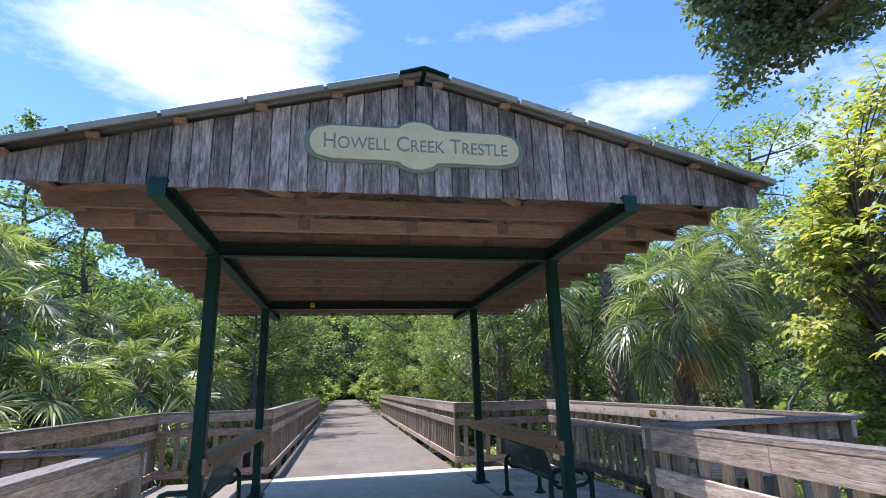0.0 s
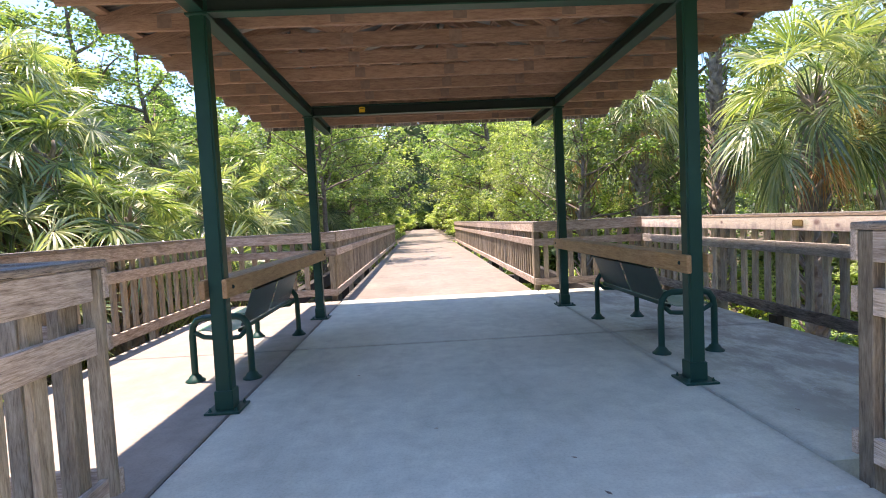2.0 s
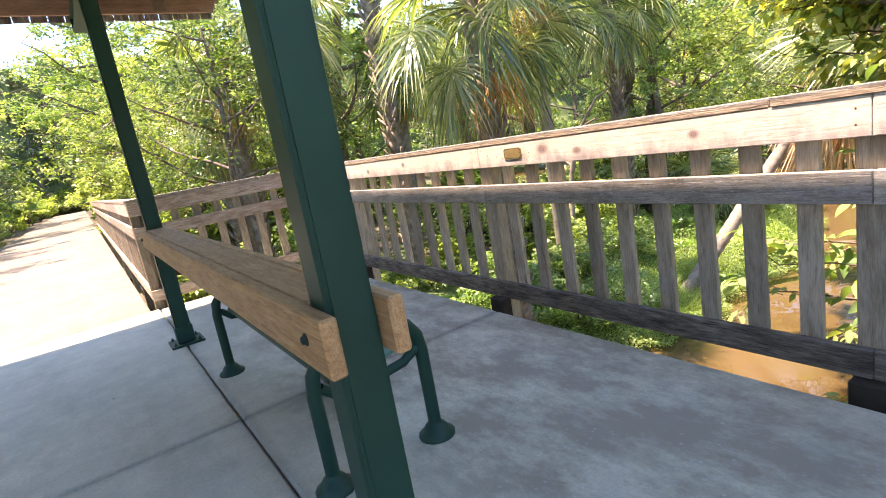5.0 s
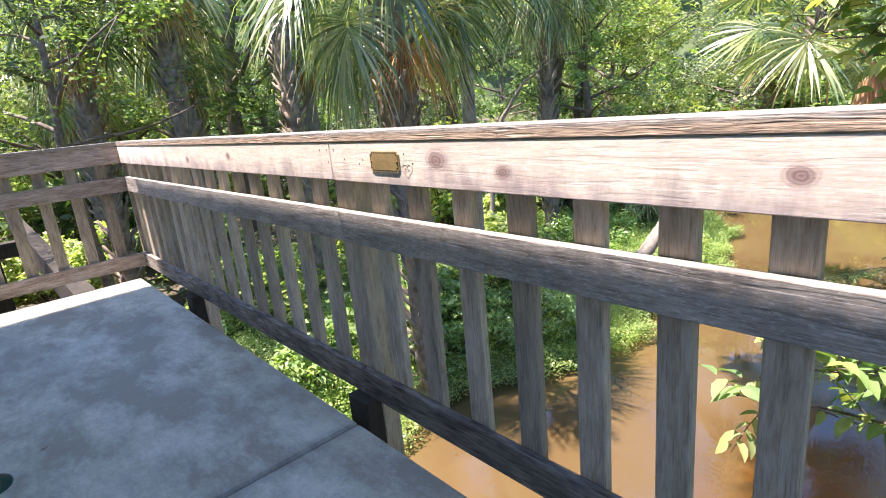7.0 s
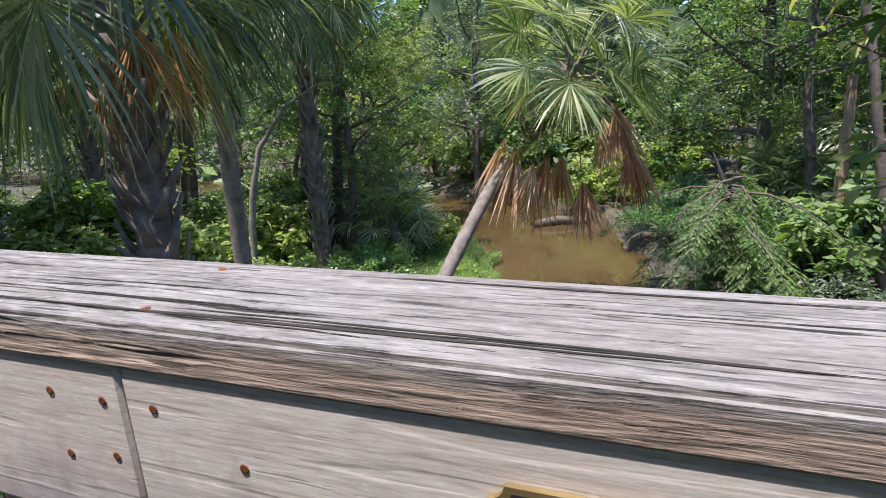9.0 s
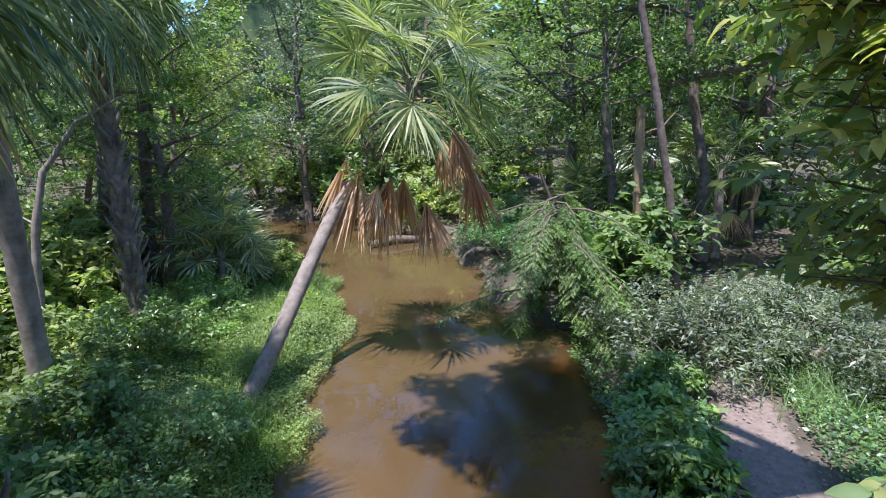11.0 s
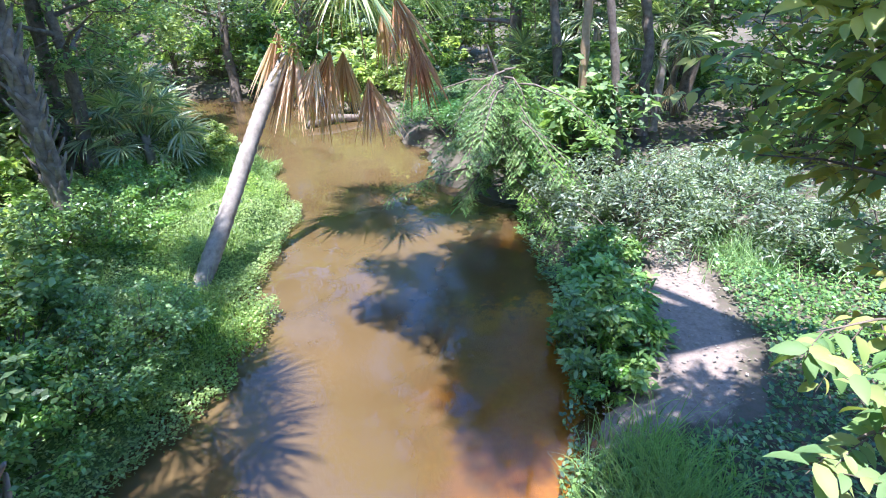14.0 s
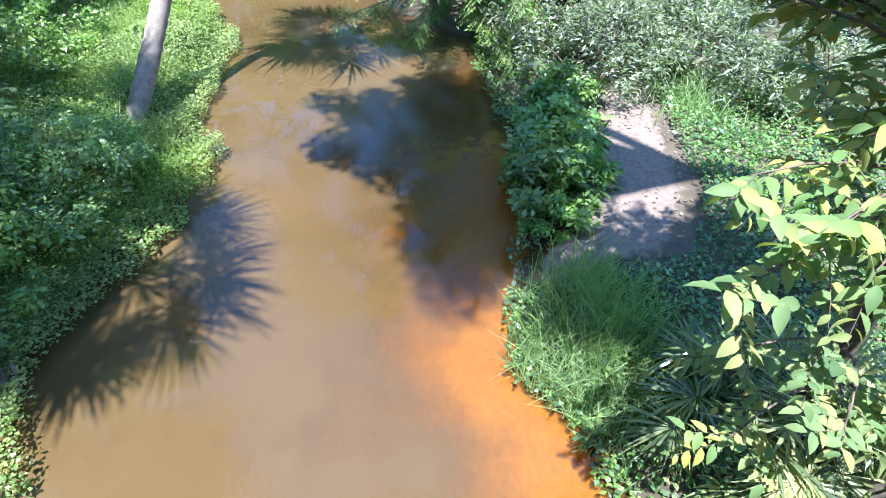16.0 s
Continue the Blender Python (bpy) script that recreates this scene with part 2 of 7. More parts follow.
M_RAIL = wood("weathered_rail_wood", (0.22, 0.15, 0.105), (0.52, 0.395, 0.305), (0.74, 0.61, 0.51), (0.13, 0.08, 0.07), 0.55, vary=(0.78, 1.22))
M_CAP = wood("grey_cap_wood", (0.15, 0.135, 0.12), (0.30, 0.275, 0.25), (0.40, 0.375, 0.345), (0.18, 0.145, 0.12), 0.5, 0.8, 0.9, 0.95, (0.36, 0.265, 0.19))
M_MID = wood("grey_middle_rail_wood", (0.248, 0.212, 0.178), (0.471, 0.414, 0.360), (0.596, 0.538, 0.481), (0.06, 0.05, 0.046), 0.6, 0.8, 0.6, 0.6, vary=(0.75, 1.2))
M_BLEACH = wood("bleached_rail_wood", (0.66, 0.55, 0.45), (0.80, 0.70, 0.59), (0.86, 0.78, 0.68), (0.46, 0.32, 0.30), 0.45, 0.75, 0.14, 0.3, None, (0.95, 1.08), ((6.885, 1.142, 0.027), (6.61, 1.112, 0.018), (5.9, 1.13, 0.017), (8.6, 1.14, 0.016), (9.3, 1.11, 0.018)))
M_MILDEW = wood("blackened_rail_wood", (0.04, 0.034, 0.028), (0.23, 0.195, 0.165), (0.44, 0.39, 0.34), (0.025, 0.02, 0.018), 0.7, 0.85, 0.6)
M_PICKET = wood("picket_wood", (0.18, 0.135, 0.09), (0.37, 0.29, 0.205), (0.50, 0.41, 0.30), (0.10, 0.075, 0.06), 0.45)
M_GREYPICKET = wood("grey_picket_wood", (0.280, 0.218, 0.153), (0.506, 0.414, 0.314), (0.611, 0.529, 0.414), (0.12, 0.095, 0.072), 0.45)
M_SHELF = wood("tan_rail_wood", (0.27, 0.14, 0.06), (0.46, 0.26, 0.12), (0.56, 0.36, 0.18), (0.25, 0.12, 0.06), 0.35, 0.6, 0.3)
M_TRUSS = wood("red_brown_truss_wood", (0.27, 0.165, 0.115), (0.42, 0.27, 0.19), (0.53, 0.36, 0.26), (0.16, 0.10, 0.08), 0.35, 0.8, 0.12, 0.0, None, (0.75, 1.15))
M_SIDING = wood("grey_siding_wood", (0.085, 0.075, 0.07), (0.31, 0.275, 0.25), (0.62, 0.57, 0.52), (0.05, 0.042, 0.048), 0.75, 0.85, 0.6, 0.0, None, (0.5, 1.4))
M_STEEL = plain("green_painted_steel", (0.006, 0.042, 0.030), (0.010, 0.060, 0.042), 3.0, 0.48, 0.0, 0.06)
M_STEEL.node_tree.nodes["Principled BSDF"].inputs["Specular IOR Level"].default_value = 0.3


def perforated(name, c1, c2):
    n = Nodes(name)
    v = n.mapped("Object", (1, 1, 1))
    sep = n.node("SeparateXYZ", Vector=v)
    n.base(n.ramp(n.noise(v, 8.0, 4), [(0.3, c1), (0.7, c2)]))
    n.b.inputs["Roughness"].default_value = 0.4
    waves = []
    for ax in ("Y", "X", "Z"):
        m = n.t.nodes.new("ShaderNodeMath")
        m.operation = "MULTIPLY"
        n.link(sep.outputs[ax], m.inputs[0])
        m.inputs[1].default_value = 2 * math.pi / 0.019
        w = n.t.nodes.new("ShaderNodeMath")
        w.operation = "SINE"
        n.link(m.outputs[0], w.inputs[0])
        waves.append(w.outputs[0])
    top = n.t.nodes.new("ShaderNodeMath")
    top.operation = "MULTIPLY"
    n.link(waves[0], top.inputs[0])
    n.link(waves[1] if "seat" in name else waves[2], top.inputs[1])
    hole = n.ramp(top.outputs[0], [(0.34, (0, 0, 0)), (0.40, (1, 1, 1))])
    tr = n.node("BsdfTransparent")
    mx = n.node("MixShader", Fac=hole)
    n.link(n.b.outputs[0], mx.inputs[1])
    n.link(tr.outputs[0], mx.inputs[2])
    n.link(mx.outputs[0], n.out.inputs["Surface"])
    return n.m


# Near-black copy of the green steel: web shade put into its colour; bolts too.
M_DARKSTEEL = plain("shade_dark_green_steel", (0.004, 0.014, 0.011), (0.007, 0.022, 0.017), 5.0, 0.7, 0.0, 0.1)
M_BLACK = perforated("dark_green_back_mesh", (0.018, 0.045, 0.038), (0.028, 0.062, 0.052))
M_SEAT = perforated("pale_green_seat_mesh", (0.05, 0.19, 0.13), (0.07, 0.25, 0.17))
M_METALROOF = plain("corrugated_roof_metal", (0.20, 0.20, 0.19), (0.36, 0.36, 0.34), 1.5, 0.5, 0.6, 0.05)
M_PLATE = plain("galvanised_truss_plate", (0.22, 0.155, 0.12), (0.31, 0.225, 0.175), 20.0, 0.6, 0.25, 0.05)
M_YELLOW = plain("yellow_sticker", (0.75, 0.48, 0.02), (0.85, 0.58, 0.04), 20.0, 0.5, 0.0, 0.0)
M_CREAM = plain("cream_sign_paint", (0.62, 0.56, 0.31), (0.72, 0.66, 0.39), 7.0, 0.6, 0.0, 0.15)
M_SIGNGREEN = plain("grey_green_sign_paint", (0.16, 0.22, 0.17), (0.22, 0.29, 0.23), 9.0, 0.6, 0.0, 0.15)
M_BRASS = plain("tarnished_brass", (0.25, 0.175, 0.07), (0.40, 0.29, 0.13), 22.0, 0.55, 0.4, 0.05)
M_BARK = plain("grey_brown_bark", (0.07, 0.05, 0.035), (0.22, 0.17, 0.13), 9.0, 0.9, 0.0, 0.8)
M_PALMBARK = plain("grey_palm_bark", (0.16, 0.13, 0.10), (0.36, 0.31, 0.26), 7.0, 0.9, 0.0, 0.7)
M_BOOT = plain("brown_palm_boot", (0.10, 0.075, 0.058), (0.36, 0.29, 0.22), 5.0, 0.9, 0.0, 0.6)
M_RUST = plain("rusty_screw", (0.16, 0.05, 0.02), (0.28, 0.10, 0.03), 60.0, 0.7, 0.3, 0.1)
M_DARK = plain("dark_creosote_wood", (0.02, 0.016, 0.012), (0.05, 0.04, 0.03), 9.0, 0.9, 0.0, 0.4)

M_FAN = leaf("palm_frond_leaf", [(0.10, (0.045, 0.095, 0.035)), (0.38, (0.14, 0.21, 0.075)), (0.62, (0.29, 0.33, 0.125)), (0.92, (0.50, 0.47, 0.25))], 0.34, 0.34, 0.8)
M_DEAD = leaf("dead_frond_leaf", [(0.2, (0.28, 0.125, 0.06)), (0.5, (0.58, 0.30, 0.14)), (0.85, (0.74, 0.49, 0.29))], 0.8, 0.2, 0.2)
M_OAK = leaf("dark_green_leaf", [(0.15, (0.04, 0.085, 0.024)), (0.5, (0.125, 0.21, 0.06)), (0.85, (0.30, 0.38, 0.125))], 0.44, 0.40, 0.45)
M_LIME = leaf("yellow_green_leaf", [(0.15, (0.09, 0.15, 0.03)), (0.5, (0.24, 0.315, 0.08)), (0.85, (0.48, 0.51, 0.16))], 0.44, 0.40, 0.45)
M_GREY = leaf("grey_green_leaf", [(0.15, (0.055, 0.075, 0.045)), (0.5, (0.15, 0.20, 0.115)), (0.85, (0.36, 0.41, 0.27))], 0.42, 0.34, 0.5)
M_COVER = leaf("bright_groundcover_leaf", [(0.15, (0.10, 0.18, 0.035)), (0.5, (0.25, 0.37, 0.09)), (0.85, (0.44, 0.52, 0.18))], 0.45, 0.4, 0.45)
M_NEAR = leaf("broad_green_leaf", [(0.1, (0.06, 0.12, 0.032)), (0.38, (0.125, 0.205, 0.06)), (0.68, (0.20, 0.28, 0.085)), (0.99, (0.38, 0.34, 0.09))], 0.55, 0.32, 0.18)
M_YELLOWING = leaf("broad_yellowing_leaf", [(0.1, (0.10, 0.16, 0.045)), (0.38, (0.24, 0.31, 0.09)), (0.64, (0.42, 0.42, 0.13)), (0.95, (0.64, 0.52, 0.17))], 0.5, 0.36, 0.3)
M_BUSH = leaf("deep_green_bush_leaf", [(0.15, (0.03, 0.09, 0.03)), (0.5, (0.095, 0.215, 0.065)), (0.85, (0.21, 0.36, 0.10))], 0.36, 0.28, 0.6)
M_MIDGREEN = leaf("mid_green_leaf", [(0.15, (0.07, 0.145, 0.03)), (0.5, (0.17, 0.30, 0.07)), (0.85, (0.32, 0.46, 0.12))], 0.36, 0.32, 0.6)
M_CYPRESS = leaf("cypress_spray_leaf", [(0.15, (0.025, 0.065, 0.012)), (0.5, (0.085, 0.165, 0.028)), (0.85, (0.22, 0.31, 0.065))], 0.5, 0.34, 0.25)
M_GOLD = leaf("golden_palm_flower", [(0.2, (0.30, 0.18, 0.06)), (0.5, (0.50, 0.33, 0.12)), (0.85, (0.62, 0.46, 0.20))], 0.8, 0.2, 0.2)


def concrete(name, lo, hi):
    n = Nodes(name)
    v = n.mapped("Object")
    a = n.noise(v, 0.7, 6, 0.6)
    b = n.noise(v, 5.0, 7, 0.68)
    c = n.noise(v, 60.0, 3, 0.7)
    col = n.ramp(a, [(0.3, lo), (0.7, hi)])
    col = n.mix(n.ramp(b, [(0.40, (0, 0, 0)), (0.66, (0.5, 0.5, 0.5))]), col, tuple(c * 0.72 for c in lo))
    col = n.mix(n.ramp(c, [(0.3, (0.3, 0.3, 0.3)), (0.55, (0, 0, 0))]), col, tuple(c * 0.5 for c in lo))
    # mildew on the damp creek-side bays, with pale lichen specks
    sep = n.node("SeparateXYZ", Vector=v)
    damp = n.ramp(n.node("MapRange", Value=sep.outputs["X"], From_Min=2.1, From_Max=3.0).outputs[0], [(0, (0, 0, 0)), (1, (1, 1, 1))])
    patch = n.ramp(n.noise(n.mapped("Object", (1.0, 0.5, 1)), 2.6, 9, 0.74), [(0.40, (0.08, 0.08, 0.08)), (0.56, (0.85, 0.85, 0.85))])
    col = n.mix(n.mix(1.0, damp, patch, "MULTIPLY"), col, (0.23, 0.205, 0.16))
    spot = n.node("TexVoronoi", Scale=26.0, Vector=v)
    speck = n.ramp(spot.outputs["Distance"], [(0.10, (1, 1, 1)), (0.22, (0, 0, 0))])
    few = n.ramp(n.noise(v, 2.3, 4, 0.6), [(0.48, (0, 0, 0)), (0.60, (0.8, 0.8, 0.8))])
    col = n.mix(n.mix(1.0, n.mix(1.0, speck, few, "MULTIPLY"), damp, "MULTIPLY"), col, (0.42, 0.42, 0.42))
    smear = n.noise(n.mapped("Object", (1.6, 0.5, 1)), 1.1, 7, 0.7)
    col = n.mix(n.ramp(smear, [(0.50, (0, 0, 0)), (0.70, (0.45, 0.45, 0.45))]), col, tuple(c * 0.55 for c in lo))
    ragged = n.noise(v, 9.0, 6, 0.7)
    for ax, at in (("X", 2.27), ("X", -1.28), ("Y", 7.46), ("Y", 11.12)):
        off = n.t.nodes.new("ShaderNodeMath")
        off.operation = "SUBTRACT"
        n.link(sep.outputs[ax], off.inputs[0])
        off.inputs[1].default_value = at
        gap = n.t.nodes.new("ShaderNodeMath")
        gap.operation = "ABSOLUTE"
        n.link(off.outputs[0], gap.inputs[0])
        wob = n.t.nodes.new("ShaderNodeMath")
        wob.operation = "MULTIPLY_ADD"
        n.link(ragged, wob.inputs[0])
        wob.inputs[1].default_value = -0.09
        n.link(gap.outputs[0], wob.inputs[2])
        dirt = n.ramp(n.node("MapRange", Value=wob.outputs[0], From_Min=-0.05, From_Max=0.02).outputs[0], [(0.0, (0.42, 0.42, 0.42)), (1.0, (0, 0, 0))])
        col = n.mix(dirt, col, (0.13, 0.125, 0.115))
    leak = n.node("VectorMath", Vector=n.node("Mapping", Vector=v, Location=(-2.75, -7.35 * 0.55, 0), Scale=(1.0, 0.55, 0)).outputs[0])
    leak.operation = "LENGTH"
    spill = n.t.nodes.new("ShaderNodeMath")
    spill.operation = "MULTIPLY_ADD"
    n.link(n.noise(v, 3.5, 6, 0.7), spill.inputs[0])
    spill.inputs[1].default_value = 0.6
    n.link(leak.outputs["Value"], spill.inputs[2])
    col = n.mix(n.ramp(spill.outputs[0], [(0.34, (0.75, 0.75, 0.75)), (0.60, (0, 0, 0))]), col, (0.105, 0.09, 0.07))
    n.base(col)
    n.b.inputs["Roughness"].default_value = 0.82
    n.bump(n.mix(0.4, c, b), 0.3, 0.004)
    return n.m


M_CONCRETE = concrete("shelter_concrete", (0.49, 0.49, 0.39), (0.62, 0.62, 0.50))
# Shelter concrete copied for the sunlit bays, warm sun tone put into its colour.
M_SUNLITBAY = concrete("sunlit_lookout_concrete", (0.245, 0.212, 0.172), (0.34, 0.30, 0.25))
M_TRAIL = concrete("aged_trail_concrete", (0.165, 0.137, 0.106), (0.24, 0.205, 0.163))


def soil():
    n = Nodes("creek_bank_soil")
    v = n.mapped("Object")
    a = n.noise(v, 0.9, 6, 0.6)
    b = n.noise(v, 14.0, 5, 0.7)
    col = n.ramp(a, [(0.35, (0.055, 0.040, 0.028)), (0.6, (0.13, 0.10, 0.072))])
    col = n.mix(n.ramp(b, [(0.45, (0, 0, 0)), (0.7, (0.6, 0.6, 0.6))]), col, (0.06, 0.075, 0.03))
    ragged = n.noise(v, 5.0, 6, 0.7)
    for name, lo, hi in (("sand", (0.15, 0.112, 0.085), (0.27, 0.21, 0.165)), ("bed", (0.44, 0.262, 0.055), (0.60, 0.39, 0.09))):
        att = n.t.nodes.new("ShaderNodeAttribute")
        att.attribute_name = name
        s = n.t.nodes.new("ShaderNodeMath")
        s.operation = "MULTIPLY_ADD"
        n.link(ragged, s.inputs[0])
        s.inputs[1].default_value = 0.9
        n.link(att.outputs["Fac"], s.inputs[2])
        mask = n.ramp(s.outputs[0], [(0.85, (0, 0, 0)), (1.0, (1, 1, 1))])
        col = n.mix(mask, col, n.ramp(b, [(0.3, lo), (0.7, hi)]))
    moss = n.t.nodes.new("ShaderNodeAttribute")
    moss.attribute_name = "moss"
    col = n.mix(n.mix(1.0, moss.outputs["Color"], (0.85, 0.85, 0.85), "MULTIPLY"), col, n.ramp(ragged, [(0.35, (0.05, 0.10, 0.02)), (0.65, (0.15, 0.25, 0.05))]))
    n.base(col)
    n.b.inputs["Roughness"].default_value = 0.95
    n.bump(b, 0.6, 0.02)
    return n.m


M_SOIL = soil()


def water_mat():
    """Turbid tea-brown water: clear over the sandy shallows, cloudy in the pool."""
    n = Nodes("tea_coloured_water")
    v = n.mapped("Object")
    n.b.inputs["Roughness"].default_value = 0.03
    n.base(n.ramp(n.noise(v, 0.25, 3), [(0.35, (0.088, 0.056, 0.023)), (0.65, (0.118, 0.077, 0.033))]))
    n.b.inputs["Specular IOR Level"].default_value = 0.0
    tr = n.node("BsdfTransparent", Color=(0.88, 0.67, 0.34, 1))
    fr = n.node("Fresnel", IOR=1.54)
    gl = n.node("BsdfGlossy", Roughness=0.02)
    att = n.t.nodes.new("ShaderNodeAttribute")
    att.attribute_name = "shallow"
    swirl = n.noise(n.mapped("Object", (1, 1, 1)), 0.9, 5, 0.6)
    s = n.t.nodes.new("ShaderNodeMath")
    s.operation = "MULTIPLY_ADD"
    n.link(swirl, s.inputs[0])
    s.inputs[1].default_value = 0.9
    n.link(att.outputs["Fac"], s.inputs[2])
    clear = n.ramp(s.outputs[0], [(0.45, (0.06, 0.06, 0.06)), (1.35, (0.68, 0.68, 0.68))])
    mx = n.node("MixShader", Fac=clear)
    n.link(n.b.outputs[0], mx.inputs[1])
    n.link(tr.outputs[0], mx.inputs[2])
    m2 = n.node("MixShader")
    n.link(fr.outputs[0], m2.inputs["Fac"])
    n.link(mx.outputs[0], m2.inputs[1])
    n.link(gl.outputs[0], m2.inputs[2])
    n.link(m2.outputs[0], n.out.inputs["Surface"])
    ripple = n.mix(0.35, n.noise(v, 0.9, 2, 0.5), n.mix(n.ramp(n.noise(v, 0.5, 3), [(0.42, (0, 0, 0)), (0.6, (1, 1, 1))]), (0.5, 0.5, 0.5), n.noise(n.mapped("Object", (1.0, 1.8, 1)), 9.0, 3, 0.5)))
    bp = n.node("Bump", Strength=0.3, Distance=0.05, Height=ripple)
    for s in (gl.inputs["Normal"], fr.inputs["Normal"]):
        n.link(bp.outputs["Normal"], s)
    return n.m


M_WATER = water_mat()


# ---- mesh helpers ----
def quad_mesh(name, verts, quads, mat, smooth=False, second=None, split=0):
    me = bpy.data.meshes.new(name)
    v = np.asarray(verts, np.float32).reshape(-1, 3)
    f = np.asarray(quads, np.int32).reshape(-1, 4)
    me.vertices.add(len(v))
    me.vertices.foreach_set("co", v.ravel())
    me.loops.add(f.size)
    me.loops.foreach_set("vertex_index", f.ravel())
    me.polygons.add(len(f))
    me.polygons.foreach_set("loop_start", np.arange(0, f.size, 4, dtype=np.int32))
    if smooth:
        me.polygons.foreach_set("use_smooth", np.ones(len(f), bool))
    me.materials.append(mat)
    if second is not None:
        me.materials.append(second)
        me.polygons.foreach_set("material_index", (np.arange(len(f)) >= split).astype(np.int32))
    me.update()
    return me


def link(name, me, parent=None, m=None, label=""):
    ob = new(name, me)
    ob.parent = parent
    if m is not None:
        ob.matrix_basis = m
    if label:
        ob["label"] = label
    return ob


def part(name, bm, mat, parent, label="", m=None, smooth=False):
    me = bpy.data.meshes.new(name)
    if smooth:
        for f in bm.faces:
            f.smooth = True
    bm.to_mesh(me)
    bm.free()
    me.materials.append(mat)
    return link(name, me, parent, m, label)


BOARDS = {}


def board_mesh(lx, ly, lz, mat, bevel=0.004, segs=1):
    """A sawn board with eased edges, its length along x, from 0 to lx, centred in y and z."""
    key = (round(lx, 3), round(ly, 3), round(lz, 3), mat.name, bevel, segs)
    if key not in BOARDS:
        bm = bmesh.new()
        bmesh.ops.create_cube(bm, size=1.0)
        for v in bm.verts:
            v.co = Vector(((v.co.x + 0.5) * lx, v.co.y * ly, v.co.z * lz))
        if bevel:
            bmesh.ops.bevel(bm, geom=list(bm.edges), offset=bevel, segments=segs, affect="EDGES")
        me = bpy.data.meshes.new("board")
        bm.to_mesh(me)
        bm.free()
        me.materials.append(mat)
        BOARDS[key] = me
    return BOARDS[key]


def board(name, a, b, wide, thick, mat, parent, up=(0, 0, 1), label="", bevel=0.004, segs=1):
    """A board from a to b; 'wide' runs along up, 'thick' across."""
    a, b = Vector(a), Vector(b)
    x = (b - a).normalized()
    z = Vector(up)
    z = (z - x * z.dot(x)).normalized()
    y = z.cross(x)
    m = Matrix((x, y, z)).transposed().to_4x4()
    m.translation = a
    return link(name, board_mesh((b - a).length, thick, wide, mat, bevel, segs), parent, m, label)


def thing(name, label, category, loc=(0, 0, 0), group="", kind=""):
    ob = new(name)
    ob.empty_display_size = 0.1
    ob.location = loc
    return tagged(ob, label, category, group, kind)


def tube(points, radii, sides=8):
    """Vertices and quads of a tube along points."""
    p = [Vector(q) for q in points]
    vs, fs = [], []
    ref = Vector((0.31, 0.83, 0.46))
    for i, q in enumerate(p):
        d = (p[min(i + 1, len(p) - 1)] - p[max(i - 1, 0)]).normalized()
        u = d.cross(ref).normalized()
        w = d.cross(u)
        for k in range(sides):
            a = 2 * math.pi * k / sides
            vs.append(q + (u * math.cos(a) + w * math.sin(a)) * radii[i])
    for i in range(len(p) - 1):
        for k in range(sides):
            k2 = (k + 1) % sides
            fs.append((i * sides + k, i * sides + k2, (i + 1) * sides + k2, (i + 1) * sides + k))
    return vs, fs


def join(parts):
    vs, fs, n = [], [], 0
    for v, f in parts:
        v = np.asarray([tuple(q) for q in v], float).reshape(-1, 3)
        vs.append(v)
        fs.append(np.asarray(f, int).reshape(-1, 4) + n)
        n += len(v)
    return np.concatenate(vs), np.concatenate(fs)


def lathe(profile, sides=16):
    """Closed-top turned shape from (radius, z) pairs."""
    vs, fs = [], []
    for r, z in profile:
        for k in range(sides):
            a = 2 * math.pi * k / sides
            vs.append((r * math.cos(a), r * math.sin(a), z))
    for i in range(len(profile) - 1):
        for k in range(sides):
            k2 = (k + 1) % sides
            fs.append((i * sides + k, i * sides + k2, (i + 1) * sides + k2, (i + 1) * sides + k))
    return vs, fs


# ---- ground, creek and deck ----
WATER_Z = -3.1
CREEK = [(-60, 14, 2.4), (-25, 9, 2.4), (2, 8.6, 2.5), (8, 8.35, 2.4), (11, 7.8, 2.45), (14, 7.6, 2.55), (17, 8.6, 1.75), (20, 9.2, 2.2), (23.5, 11.0, 3.0), (27, 16, 3.2), (32, 30, 3.5), (40, 60, 4)]


def creek_distance(x, y):
    """Signed distance past the water's edge (negative in the water), and the side (+1: beyond, -1: nearer)."""
    wob = 0.22 * np.sin(x * 1.3 + y * 0.7) + 0.16 * np.sin(y * 2.1 - x * 0.6) + 0.12 * np.sin(3.1 * x + 1.7 * y) + 0.06 * np.sin(7.3 * x - 2.0 * y)
    best = np.full(x.shape, 1e9)
    side = np.zeros(x.shape)
    for (x0, y0, w0), (x1, y1, w1) in zip(CREEK, CREEK[1:]):
        dx, dy = x1 - x0, y1 - y0
        s = np.clip(((x - x0) * dx + (y - y0) * dy) / (dx * dx + dy * dy), 0, 1)
        px, py = x - x0 - s * dx, y - y0 - s * dy
        d = np.hypot(px, py) - (w0 + s * (w1 - w0)) + wob
        near = d < best
        best = np.where(near, d, best)
        side = np.where(near, np.sign(dx * py - dy * px), side)
    return best, side


